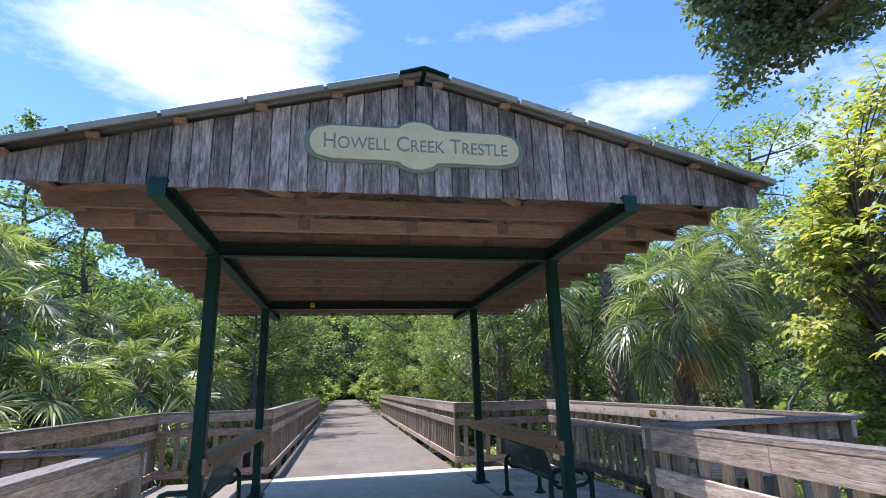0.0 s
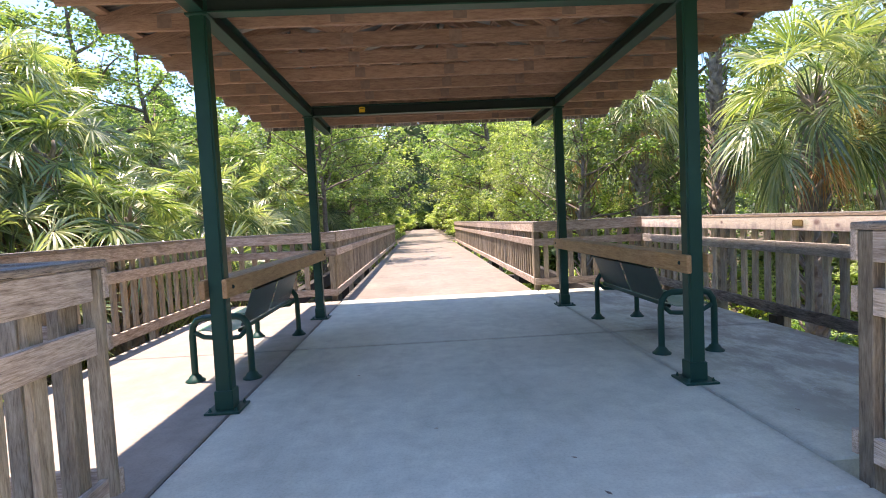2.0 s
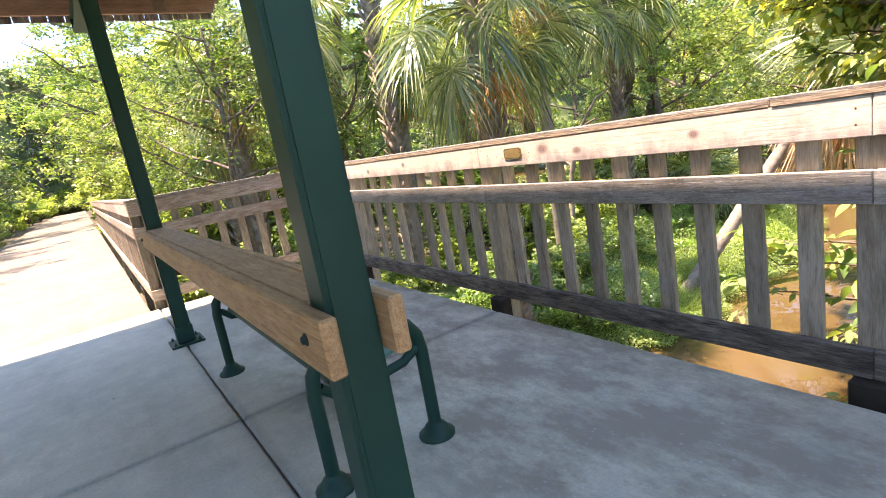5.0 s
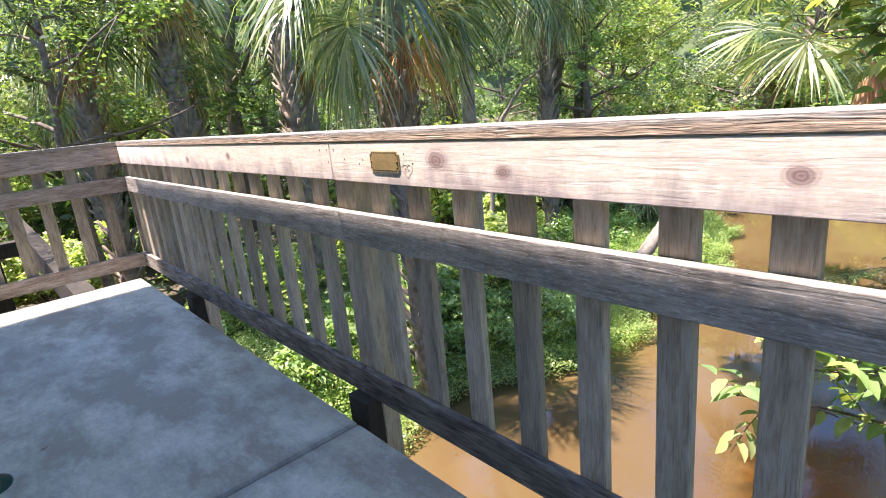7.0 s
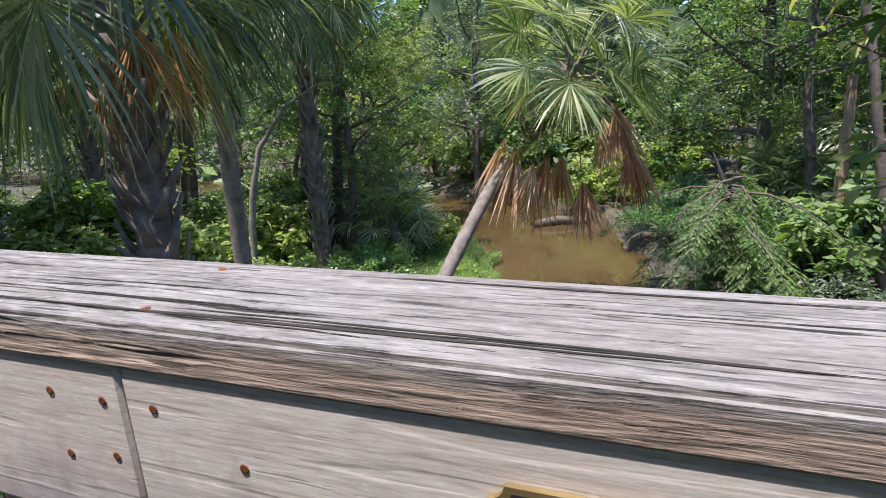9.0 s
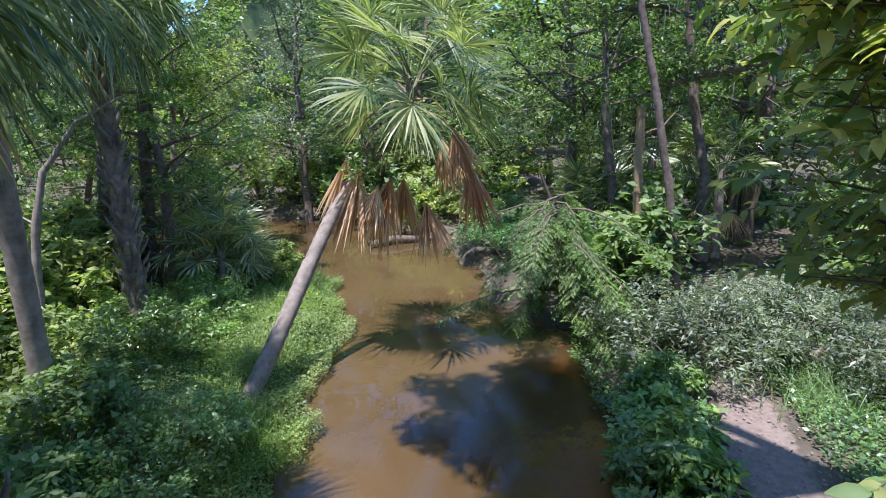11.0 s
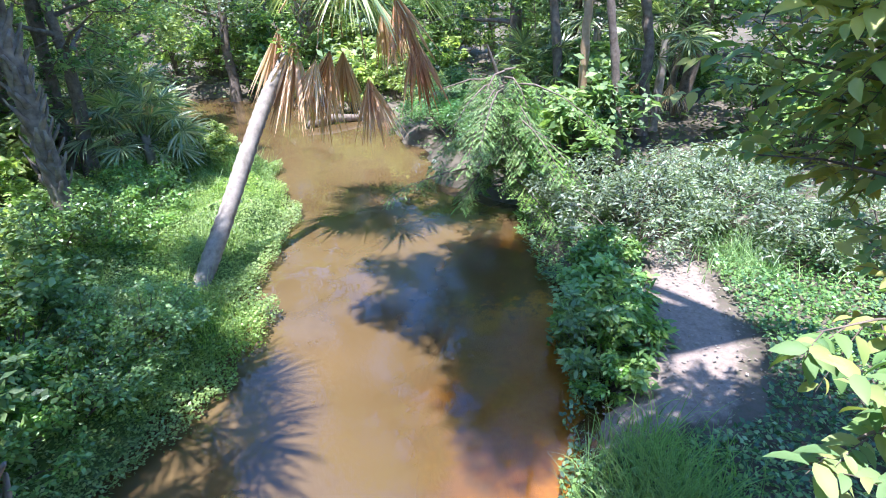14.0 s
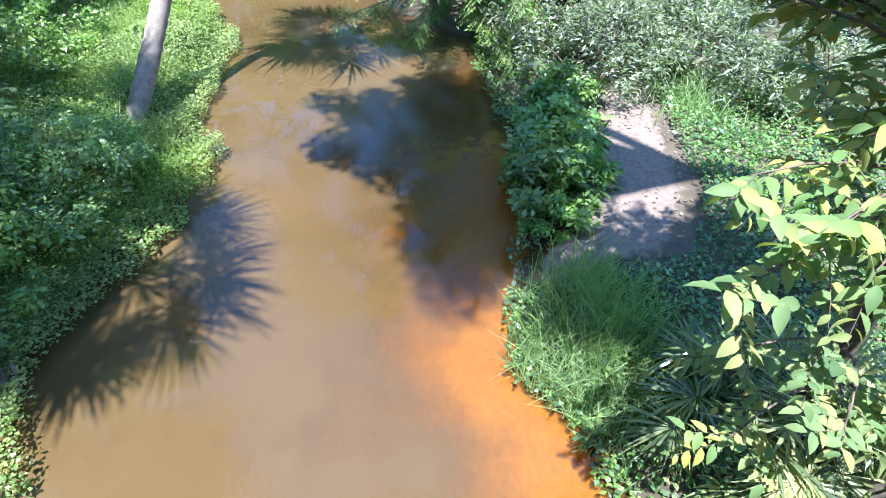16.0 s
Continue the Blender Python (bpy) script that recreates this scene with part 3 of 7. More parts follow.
def ground_z(x, y):
    x, y = np.asarray(x, float), np.asarray(y, float)
    d, side = creek_distance(x, y)
    wob = 0.25 * np.sin(x * 1.3 + y * 0.7) + 0.18 * np.sin(y * 2.1 - x * 0.6) + 0.1 * np.sin(3.1 * x + 1.7 * y)
    bank = np.clip(d / 0.9, 0, 1)
    bank = bank * bank * (3 - 2 * bank)
    shallow = np.where(side < 0, 0.35, 1.0)
    bed = WATER_Z - 0.12 - np.clip(-d * 0.45, 0, 1.0) * shallow
    top = WATER_Z + 0.42 + np.clip(d - 0.9, 0, 30) * 0.055 + wob * 0.10
    z = np.where(d < 0, bed, WATER_Z - 0.12 + (top - WATER_Z + 0.12) * bank)
    ends = np.clip((y - 30) / 8, 0, 1) + np.clip((-14 - y) / 8, 0, 1)
    mound = np.clip(ends, 0, 1) * np.clip((14 - np.abs(x - 0.45)) / 8, 0, 1)
    return z + (-0.12 - z) * mound


def path_distance(x, y):
    """Distance from the foot track along the bank, in half-widths."""
    best = np.full(np.shape(x), 9.0)
    track = [(15.0, 2.0, 0.35), (12.5, 3.05, 0.45), (11.4, 3.4, 0.50), (10.2, 3.8, 0.55), (9.3, 4.2, 0.75), (8.7, 4.7, 0.8), (8.35, 5.5, 0.5)]
    for (x0, y0, w0), (x1, y1, w1) in zip(track, track[1:]):
        dx, dy = x1 - x0, y1 - y0
        s = np.clip(((x - x0) * dx + (y - y0) * dy) / (dx * dx + dy * dy), 0, 1)
        best = np.minimum(best, np.hypot(x - x0 - s * dx, y - y0 - s * dy) / (w0 + s * (w1 - w0)))
    return best


def axis(lo, hi, step, far):
    a = list(np.arange(lo, hi, step))
    out, s, v = [], step, hi
    while v < far:
        out.append(v)
        s *= 1.18
        v += s
    left, s, v = [], step, lo
    while v > -far:
        s *= 1.18
        v -= s
        left.append(v)
    return np.array(left[::-1] + a + out)


gx, gy = axis(3.0, 24.0, 0.22, 600), axis(1.0, 16.0, 0.22, 600)
GX, GY = np.meshgrid(gx, gy, indexing="ij")
GZ = ground_z(GX, GY)
nx, ny = GX.shape
idx = np.arange(nx * ny).reshape(nx, ny)
gq = np.stack([idx[:-1, :-1], idx[1:, :-1], idx[1:, 1:], idx[:-1, 1:]], -1).reshape(-1, 4)
g_me = quad_mesh("ground", np.stack([GX, GY, GZ], -1), gq, M_SOIL, True)
cd, cs = creek_distance(GX, GY)
sandy = np.clip(1.15 - path_distance(GX, GY), 0, 1)
for name, val in (("sand", sandy), ("moss", np.where(cs > 0, np.clip(cd / 0.3, 0, 1) * np.clip((6.5 - cd) / 2.0, 0, 1), 0) * np.clip((GX - 4) / 2, 0, 1) * np.clip((22 - GX) / 2, 0, 1)), ("bed", np.clip(0.6 - cd / 0.25, 0, 1) * np.clip((13.5 - GX) / 4, 0.15, 1))):
    at = g_me.attributes.new(name, "FLOAT", "POINT")
    at.data.foreach_set("value", val.ravel().astype(np.float32))
tagged(new("ground", g_me), "dark leaf-littered creek bank soil with sandy path", "ground", kind="structure")

wv, wq = [], []
wxs = np.concatenate([np.arange(-60, 2, 4.0), np.arange(2, 28, 0.5), np.arange(28, 50, 4.0)])
wys = np.concatenate([np.arange(2, 15, 0.5), np.arange(15, 68, 4.0)])
WX, WY = np.meshgrid(wxs, wys, indexing="ij")
wi = np.arange(WX.size).reshape(WX.shape)
w_me = quad_mesh("creek_water", np.stack([WX, WY, np.full(WX.shape, WATER_Z)], -1), np.stack([wi[:-1, :-1], wi[1:, :-1], wi[1:, 1:], wi[:-1, 1:]], -1).reshape(-1, 4), M_WATER, True)
_, wside = creek_distance(WX, WY)
sh = np.clip(1.25 - np.hypot((WX - 7.4) / 4.0, (WY - 5.4) / 1.9), 0, 1)
wd, _ = creek_distance(WX, WY)
sh = np.maximum(sh, np.where(wside < 0, np.clip(1.0 + wd / 1.7, 0, 1), 0) * np.clip((15.0 - WX) / 2.0, 0, 1) * np.clip((WX - 6.0) / 2.0, 0, 1))
w_at = w_me.attributes.new("shallow", "FLOAT", "POINT")
w_at.data.foreach_set("value", sh.ravel().astype(np.float32))
tagged(new("creek_water", w_me), "tea-brown slow creek water with rippled reflections", "water", kind="structure")


def slab(name, x0, x1, y0, y1, z0, z1, mat, label, category, kind="structure", parent=None, bevel=0.012):
    bm = bmesh.new()
    bmesh.ops.create_cube(bm, size=1.0)
    for v in bm.verts:
        v.co = Vector(((x0 + x1) / 2 + v.co.x * (x1 - x0), (y0 + y1) / 2 + v.co.y * (y1 - y0), (z0 + z1) / 2 + v.co.z * (z1 - z0)))
    if bevel:
        bmesh.ops.bevel(bm, geom=list(bm.edges), offset=bevel, segments=1, affect="EDGES")
    ob = part(name, bm, mat, parent)
    return tagged(ob, label, category, kind=kind)


LX, RX = -1.36, 2.24            # trail rails
LO, RO = -3.40, 4.245           # lookout rails
Y0, Y1 = 4.2, 11.2              # lookout, near and far
JOINT = 0.005
# cast bays with tooled joints between them
deck = thing("floor", "pale weathered concrete trail deck with tooled joints", "floor", kind="structure")
ys = [-14.0, -10.4, -6.8, -3.2, 0.4, 3.97, 7.46, 11.15]
for y0, y1 in zip(ys, ys[1:]):
    slab("deck_bay", -1.28 + JOINT, 2.27 - JOINT, y0 + JOINT, y1 - JOINT, -0.22, 0, M_CONCRETE, "", "", "", deck)
for y0, y1 in ((4.25, 7.46), (7.46, 11.1)):
    slab("deck_bay", LO + 0.08, -1.28 - JOINT, y0 + JOINT, y1 - JOINT, -0.22, 0, M_SUNLITBAY, "", "", "", deck)
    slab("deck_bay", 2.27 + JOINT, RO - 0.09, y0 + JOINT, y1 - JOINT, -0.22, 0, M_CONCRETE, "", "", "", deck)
y = 11.15
while y < 90:
    step = 3.6 if y < 40 else 12.0
    slab("deck_bay", LX + 0.06, RX - 0.06, y + JOINT, y + step - JOINT, -0.22, 0, M_TRAIL, "", "", "", deck)
    y += step
# timber trestle beneath
trestle = thing("trestle", "dark creosoted timber bents and stringers under the deck", "trestle", kind="structure")
for x in (-3.0, -1.2, 0.45, 2.1, 3.8):
    board("stringer", (x, -14, -0.42), (x, 34, -0.42), 0.38, 0.2, M_DARK, trestle)
for y in (-9, -3.0, 3.0, 13.5, 19.5, 25.5):
    board("bent_cap", (-3.2, y, -0.77), (4.0, y, -0.77), 0.3, 0.3, M_DARK, trestle)
    for x in (-2.4, -0.6, 1.4, 3.2):
        board("pile", (x, y, -4.0), (x, y, -0.9), 0.28, 0.28, M_DARK, trestle, (0, 1, 0))


# ---- railings ----
def railing(p0, p1, out, label, first_post=0.0, pitch=0.23, every=10, creek=False, splice=2.44):
    """A run of wooden guard rail from p0 to p1; 'out' points away from the deck."""
    p0, p1, out = Vector((*p0, 0)), Vector((*p1, 0)), Vector((*out, 0))
    run = (p1 - p0).length
    d = (p1 - p0) / run
    top = thing("wooden_railing", label, "railing", p0, "bridge railings")
    rnd = random.Random(int(p0.x * 100 + p0.y * 10))

    def at(s, v, z):
        return d * s + out * v + Vector((0, 0, z))
    cuts = [0.0]
    s = splice * 0.6
    while s < run - 0.6:
        cuts.append(s)
        s += splice * 2
    cuts.append(run)
    for a, b in zip(cuts, cuts[1:]):
        g = 0.002
        board("cap", at(a + g, 0.0735 + rnd.uniform(-.0015, .0015), 1.2225), at(b - g, 0.0735 + rnd.uniform(-.0015, .0015), 1.2225), 0.037, 0.153, M_CAP, top, bevel=0.004, segs=2)
    shift = splice
    stick = M_GREYPICKET if creek else M_PICKET
    for name, z, h in (("fascia_rail", 1.128, 0.150), ("middle_rail", 0.862, 0.130), ("bottom_rail", 0.140, 0.125)):
        mat = {"fascia_rail": M_BLEACH, "middle_rail": M_MID, "bottom_rail": M_MILDEW}[name] if creek else M_RAIL
        a = 0.0
        b = first_post if creek else min(run, shift * 0.9)
        while a < run - 0.01:
            b2 = b if run - b > 0.5 else run
            board(name, at(a + .0015, 0.019, z + rnd.uniform(-.001, .001)), at(b2 - .0015, 0.019, z + rnd.uniform(-.001, .001)), h, 0.038, mat, top, bevel=0.003)
            a, b = b2, min(run, b2 + (2.3 if creek else splice * 1.5))
    n = int(run / pitch)
    k = -int(first_post / pitch)
    s = first_post + k * pitch
    while s < run + 0.02:
        u = min(max(s, 0.05), run - 0.05)
        if (k % every) == 0:
            if creek:
                board("post_block", at(u, -0.005, -0.26), at(u, -0.005, 0.072), 0.15, 0.085, M_DARK, top, tuple(d), bevel=0.006)
            board("post", at(u, 0.085, -0.55), at(u, 0.085, 1.2), 0.135 if creek else 0.092, 0.092, stick, top, tuple(d), bevel=0.006)
        else:
            t = rnd.uniform(-0.006, 0.006)
            board("picket", at(u + t, 0.058, 0.085), at(u, 0.058, 1.195), 0.088, 0.036, stick, top, tuple(d))
        s += pitch
        k += 1
    return top


W_SUN = "weathered pale wooden guard rail with square pickets"
W_DARK = "brown stained wooden guard rail with square pickets"
rail_creek = railing((RO, Y0 - 0.1), (RO, Y1), (1, 0), "sun-bleached wooden guard rail above the creek", first_post=1.12, creek=True)
railing((RX, Y1), (RO + 0.12, Y1), (0, 1), W_SUN)
railing((RX, Y1 + 0.12), (RX, 34), (1, 0), W_SUN)
railing((RX + 0.08, Y0 - 0.04), (RO, Y0 - 0.04), (0, -1), W_DARK)
railing((RX + 0.08, -14), (RX + 0.08, Y0 - 0.17), (1, 0), W_SUN, first_post=0.23 * 0.1)
railing((LO, Y0 + 0.1), (LO, Y1 + 0.05), (-1, 0), W_DARK)
railing((LO - 0.12, Y1 + 0.05), (LX, Y1 + 0.05), (0, 1), W_DARK)
railing((LX, Y1 + 0.17), (LX, 34), (-1, 0), W_SUN)
railing((LO, Y0 + 0.07), (LX + 0.02, Y0 + 0.07), (0, -1), W_DARK)
railing((LX + 0.02, -14), (LX + 0.02, Y0 - 0.06), (-1, 0), W_DARK, first_post=0.1)

# ---- shelter ----
PX0, PX1, PY0, PY1 = -1.33, 2.285, 5.63, 9.40
CX, GY0, GY1 = 0.58, 3.95, 10.92          # ridge line; front and rear gable
HALF, EAVE_Z, SLOPE = 2.98, 3.15, 0.268
shelter = thing("picnic_shelter", "open gabled shelter on dark green steel posts", "shelter", (0.48, 7.5, 0))
S0 = Vector((0.48, 7.5, 0))


def sv(x, y, z):
    return Vector((x, y, z)) - S0


def square_post(x, y):
    bm = bmesh.new()
    bmesh.ops.create_cube(bm, size=1.0)
    for v in bm.verts:
        v.co = Vector((v.co.x * 0.118, v.co.y * 0.118, (v.co.z + 0.5) * 2.92))
    ed = [e for e in bm.edges if abs(e.verts[0].co.z - e.verts[1].co.z) > 1]
    bmesh.ops.bevel(bm, geom=ed, offset=0.014, segments=3, affect="EDGES")
    p = part("post", bm, M_STEEL, shelter, m=Matrix.Translation(sv(x, y, 0)))
    for nm, w, z0, z1 in (("base_plate", 0.26, 0.0, 0.018), ("base_sleeve", 0.136, 0.018, 0.16), ("cap_plate", 0.16, 2.90, 2.918)):
        bm = bmesh.new()
        bmesh.ops.create_cube(bm, size=1.0)
        for v in bm.verts:
            v.co = Vector((v.co.x * w, v.co.y * w, (z0 + z1) / 2 + v.co.z * (z1 - z0)))
        bmesh.ops.bevel(bm, geom=list(bm.edges), offset=0.004, segments=1, affect="EDGES")
        part(nm, bm, M_STEEL, p)
    for dx in (-0.095, 0.095):
        for dy in (-0.095, 0.095):
            v, f = lathe([(0.015, 0.018), (0.015, 0.022), (0.011, 0.023), (0.011, 0.034), (0.006, 0.035), (0.006, 0.046), (0.0004, 0.047)], 6)
            link("anchor_bolt", quad_mesh("anchor_bolt", *join([(v, f)]), M_STEEL), p, Matrix.Translation((dx, dy, 0)))
    return p


for x in (PX0, PX1):
    for y in (PY0, PY1):
        square_post(x, y)


def steel_beam(a, b):
    """A rolled steel joist: a web between two flanges, with a plate on each end."""
    a, b = sv(*a), sv(*b)
    # the web's shade is painted in, with darker steel than the flanges
    board("beam", a, b, 0.116, 0.010, M_DARKSTEEL, shelter, bevel=0)
    for z in (-0.064, 0.064):
        board("flange", a + Vector((0, 0, z)), b + Vector((0, 0, z)), 0.012, 0.115, M_STEEL, shelter, bevel=0.003)
    d = (b - a).normalized() * 0.008
    for p, q in ((a - d, a - d * 0.1), (b + d * 0.1, b + d)):
        board("end_plate", p, q, 0.142, 0.118, M_STEEL, shelter, bevel=0.002)


for x in (PX0, PX1):
    steel_beam((x, GY0 - 0.10, 2.99), (x, GY1 + 0.02, 2.99))
for y in (PY0, PY1):
    steel_beam((PX0 + 0.06, y, 2.99), (PX1 - 0.06, y, 2.99))

rz = EAVE_Z + HALF * SLOPE
for i in range(13):
    y = GY0 + 0.06 + i * (GY1 - GY0 - 0.12) / 12
    board("bottom_chord", sv(CX - HALF, y, 3.13), sv(CX + HALF, y, 3.13), 0.14, 0.038, M_TRUSS, shelter)
    for sg in (-1, 1):
        board("rafter", sv(CX + sg * (HALF + 0.03), y, EAVE_Z - 0.01), sv(CX + sg * 0.01, y, rz - 0.01), 0.11, 0.038, M_TRUSS, shelter)
        board("web", sv(CX + sg * 1.05, y + 0.002, 3.19), sv(CX + sg * 1.65, y + 0.002, EAVE_Z + (HALF - 1.65) * SLOPE - 0.06), 0.085, 0.034, M_TRUSS, shelter)
        board("web", sv(CX + sg * 1.0, y - 0.002, 3.19), sv(CX + sg * 0.05, y - 0.002, rz - 0.12), 0.085, 0.034, M_TRUSS, shelter)
    for u in (-2.45, -1.0, 0.05, 1.0, 2.45):
        board("truss_plate", sv(CX + u - 0.06, y - 0.0205, 3.135), sv(CX + u + 0.06, y - 0.0205, 3.135), 0.11, 0.002, M_PLATE, shelter, bevel=0)
for sg in (-1, 1):
    for k in range(6):
        u = 0.12 + k * (HALF - 0.15) / 5
        z = rz - u * SLOPE + 0.065
        board("purlin", sv(CX + sg * u, GY0 - 0.09, z), sv(CX + sg * u, GY1 + 0.09, z), 0.038, 0.088, M_TRUSS, shelter)


def roof_sheet(sg):
    n = int((GY1 - GY0 + 0.3) / 0.019)
    yy = np.linspace(GY0 - 0.15, GY1 + 0.15, n)
    h = 0.009 * np.sin(yy * 2 * np.pi / 0.076)
    us = [0.02, (HALF + 0.1) / 2, HALF + 0.12]
    rows = []
    for lift in (0.0, 0.004):
        for u in us:
            rows.append(np.stack([np.full(n, CX + sg * u), yy, rz - u * SLOPE + 0.098 + h + lift], -1))
    V = np.stack(rows) - np.array(S0)
    ids = np.arange(6 * n).reshape(6, n)
    q = []
    for r in (0, 1, 3, 4):
        q.append(np.stack([ids[r, :-1], ids[r + 1, :-1], ids[r + 1, 1:], ids[r, 1:]], -1))
    q.append(np.stack([ids[2, :-1], ids[5, :-1], ids[5, 1:], ids[2, 1:]], -1))
    link("roof_sheet", quad_mesh("roof_sheet", V, np.concatenate(q), M_METALROOF, True), shelter)


roof_sheet(-1)
roof_sheet(1)
M_TRIM = plain("pale_rake_trim", (0.27, 0.27, 0.21), (0.40, 0.39, 0.32), 5.0, 0.55, 0.2, 0.1)
for gy in (GY0 - 0.17, GY1 + 0.17):
    for sg in (-1, 1):
        for k in range(5):
            u0, u1 = 0.2 + k * (HALF - 0.1) / 5 + 0.012, 0.2 + (k + 1) * (HALF - 0.1) / 5 - 0.012
            board("rake_trim", sv(CX + sg * u1, gy, rz - u1 * SLOPE + 0.083), sv(CX + sg * u0, gy, rz - u0 * SLOPE + 0.083), 0.05, 0.022, M_TRIM, shelter)
bm = bmesh.new()
prof = [(-0.2, -0.045), (0, 0.02), (0.2, -0.045), (0.2, -0.05), (0, 0.012), (-0.2, -0.05)]
rings = [[bm.verts.new(sv(CX + px, y, rz + 0.115 + pz)) for px, pz in prof] for y in (GY0 - 0.17, GY1 + 0.17)]
for i in range(6):
    bm.faces.new((rings[0][i], rings[0][(i + 1) % 6], rings[1][(i + 1) % 6], rings[1][i]))
bm.faces.new(rings[0][::-1])
bm.faces.new(rings[1])
part("ridge_cap", bm, M_STEEL, shelter)

rnd = random.Random(5)
for gy, outw in ((GY0, -1), (GY1, 1)):
    x = CX - HALF
    while x < CX + HALF - 0.02:
        w = 0.139
        x1 = min(x + w, CX + HALF)
        bm = bmesh.new()
        g = 0.004
        zb = 3.02 + rnd.uniform(-0.006, 0.006)
        def roofz(px):
            return rz - abs(px - CX) * SLOPE + 0.045
        lo = [(x + g, zb), (x1 - g, zb)]
        hi = [(x1 - g, roofz(x1)), (x + g, roofz(x))]
        ring = lo + hi
        # local x runs up the board so that the grain does too
        f = [bm.verts.new((z - zb, px - x, 0.0)) for px, z in ring]
        b = [bm.verts.new((z - zb, px - x, 0.019)) for px, z in ring]
        bm.faces.new(f)
        bm.faces.new(b[::-1])
        for i in range(4):
            bm.faces.new((f[i], b[i], b[(i + 1) % 4], f[(i + 1) % 4]))
        bmesh.ops.recalc_face_normals(bm, faces=list(bm.faces))
        bmesh.ops.bevel(bm, geom=list(bm.edges), offset=0.002, segments=1, affect="EDGES")
        y0 = gy + outw * (0.022 + rnd.uniform(0, 0.004)) - (0.019 if outw < 0 else 0)
        m = Matrix(((0, 1, 0, 0), (0, 0, 1, 0), (1, 0, 0, 0), (0, 0, 0, 1)))
        m.translation = sv(x, y0, zb)
        part("siding_board", bm, M_SIDING, shelter, m=m)
        x += w

tag = thing("warning_sticker", "small yellow square sticker on green beam", "sticker", (-0.555, PY1 - 0.062, 2.985))
board("label_face", (-0.04, 0, 0), (0.04, 0, 0), 0.075, 0.003, M_YELLOW, tag, bevel=0)
board("print_bar", (-0.028, -0.0025, 0.012), (0.028, -0.0025, 0.012), 0.008, 0.002, M_DARK, tag, bevel=0)

# ---- sign ----
def sign_outline(grow):
    pts = []
    hw, hh, bw, bh = 0.80 + grow, 0.135 + grow, 0.155 + grow, 0.20 + grow
    r = 0.07
    def arc(cx, cy, rad, a0, a1, n=8):
        return [(cx + rad * math.cos(radians(a0 + (a1 - a0) * i / n)), cy + rad * math.sin(radians(a0 + (a1 - a0) * i / n))) for i in range(n + 1)]
    pts += arc(hw - 0.10, 0, hh * 0.98, -55, 55)
    pts += [(hw - 0.13, hh), (bw + 0.06, hh)]
    pts += [(bw * math.cos(radians(a)), hh - 0.02 + (bh - hh + 0.02) * math.sin(radians(a))) for a in range(20, 161, 14)]
    pts += [(-bw - 0.06, hh), (-hw + 0.13, hh)]
    pts += arc(-hw + 0.10, 0, hh * 0.98, 125, 235)
    pts += [(-hw + 0.13, -hh), (-bw - 0.06, -hh)]
    pts += [(-bw * math.cos(radians(a)), -hh + 0.02 - (bh - hh + 0.02) * math.sin(radians(a))) for a in range(20, 161, 14)]
    pts += [(bw + 0.06, -hh), (hw - 0.13, -hh)]
    return pts


def plate(pts, y0, y1):
    bm = bmesh.new()
    a = [bm.verts.new((px, y0, pz)) for px, pz in pts]
    b = [bm.verts.new((px, y1, pz)) for px, pz in pts]
    bm.faces.new(a)
    bm.faces.new(b[::-1])
    for i in range(len(pts)):
        j = (i + 1) % len(pts)
        bm.faces.new((a[i], b[i], b[j], a[j]))
    bmesh.ops.recalc_face_normals(bm, faces=list(bm.faces))
    return bm


sign = thing("name_sign", "cream routed wooden name sign with green border", "sign", (0.525, GY0 - 0.03, 3.42))
part("back_board", plate(sign_outline(0.022), -0.032, -0.004), M_SIGNGREEN, sign, "grey-green backing board")
part("face_board", plate(sign_outline(0.0), -0.048, -0.033), M_CREAM, sign, "cream painted face")
txt = bpy.data.curves.new("lettering", "FONT")
txt.body = "Howell Creek Trestle"
for i, ch in enumerate(txt.body):
    txt.body_format[i].use_small_caps = True
txt.small_caps_scale = 0.8
txt.size, txt.align_x, txt.align_y, txt.extrude = 0.165, "CENTER", "CENTER", 0.002
t_ob = bpy.data.objects.new("lettering_source", txt)
scene.collection.objects.link(t_ob)
bpy.context.view_layer.update()
t_me = bpy.data.meshes.new_from_object(t_ob.evaluated_get(bpy.context.evaluated_depsgraph_get()))
bpy.data.objects.remove(t_ob)
wid = max(v.co.x for v in t_me.vertices) - min(v.co.x for v in t_me.vertices)
t_me.transform(Matrix.Diagonal((1.46 / wid, 1.1, 1, 1)))
t_me.materials.clear()
t_me.materials.append(M_SIGNGREEN)
link("lettering", t_me, sign, pose(0, -0.0495, 0.0, 90, 0, 0), "grey-green small-capital lettering")

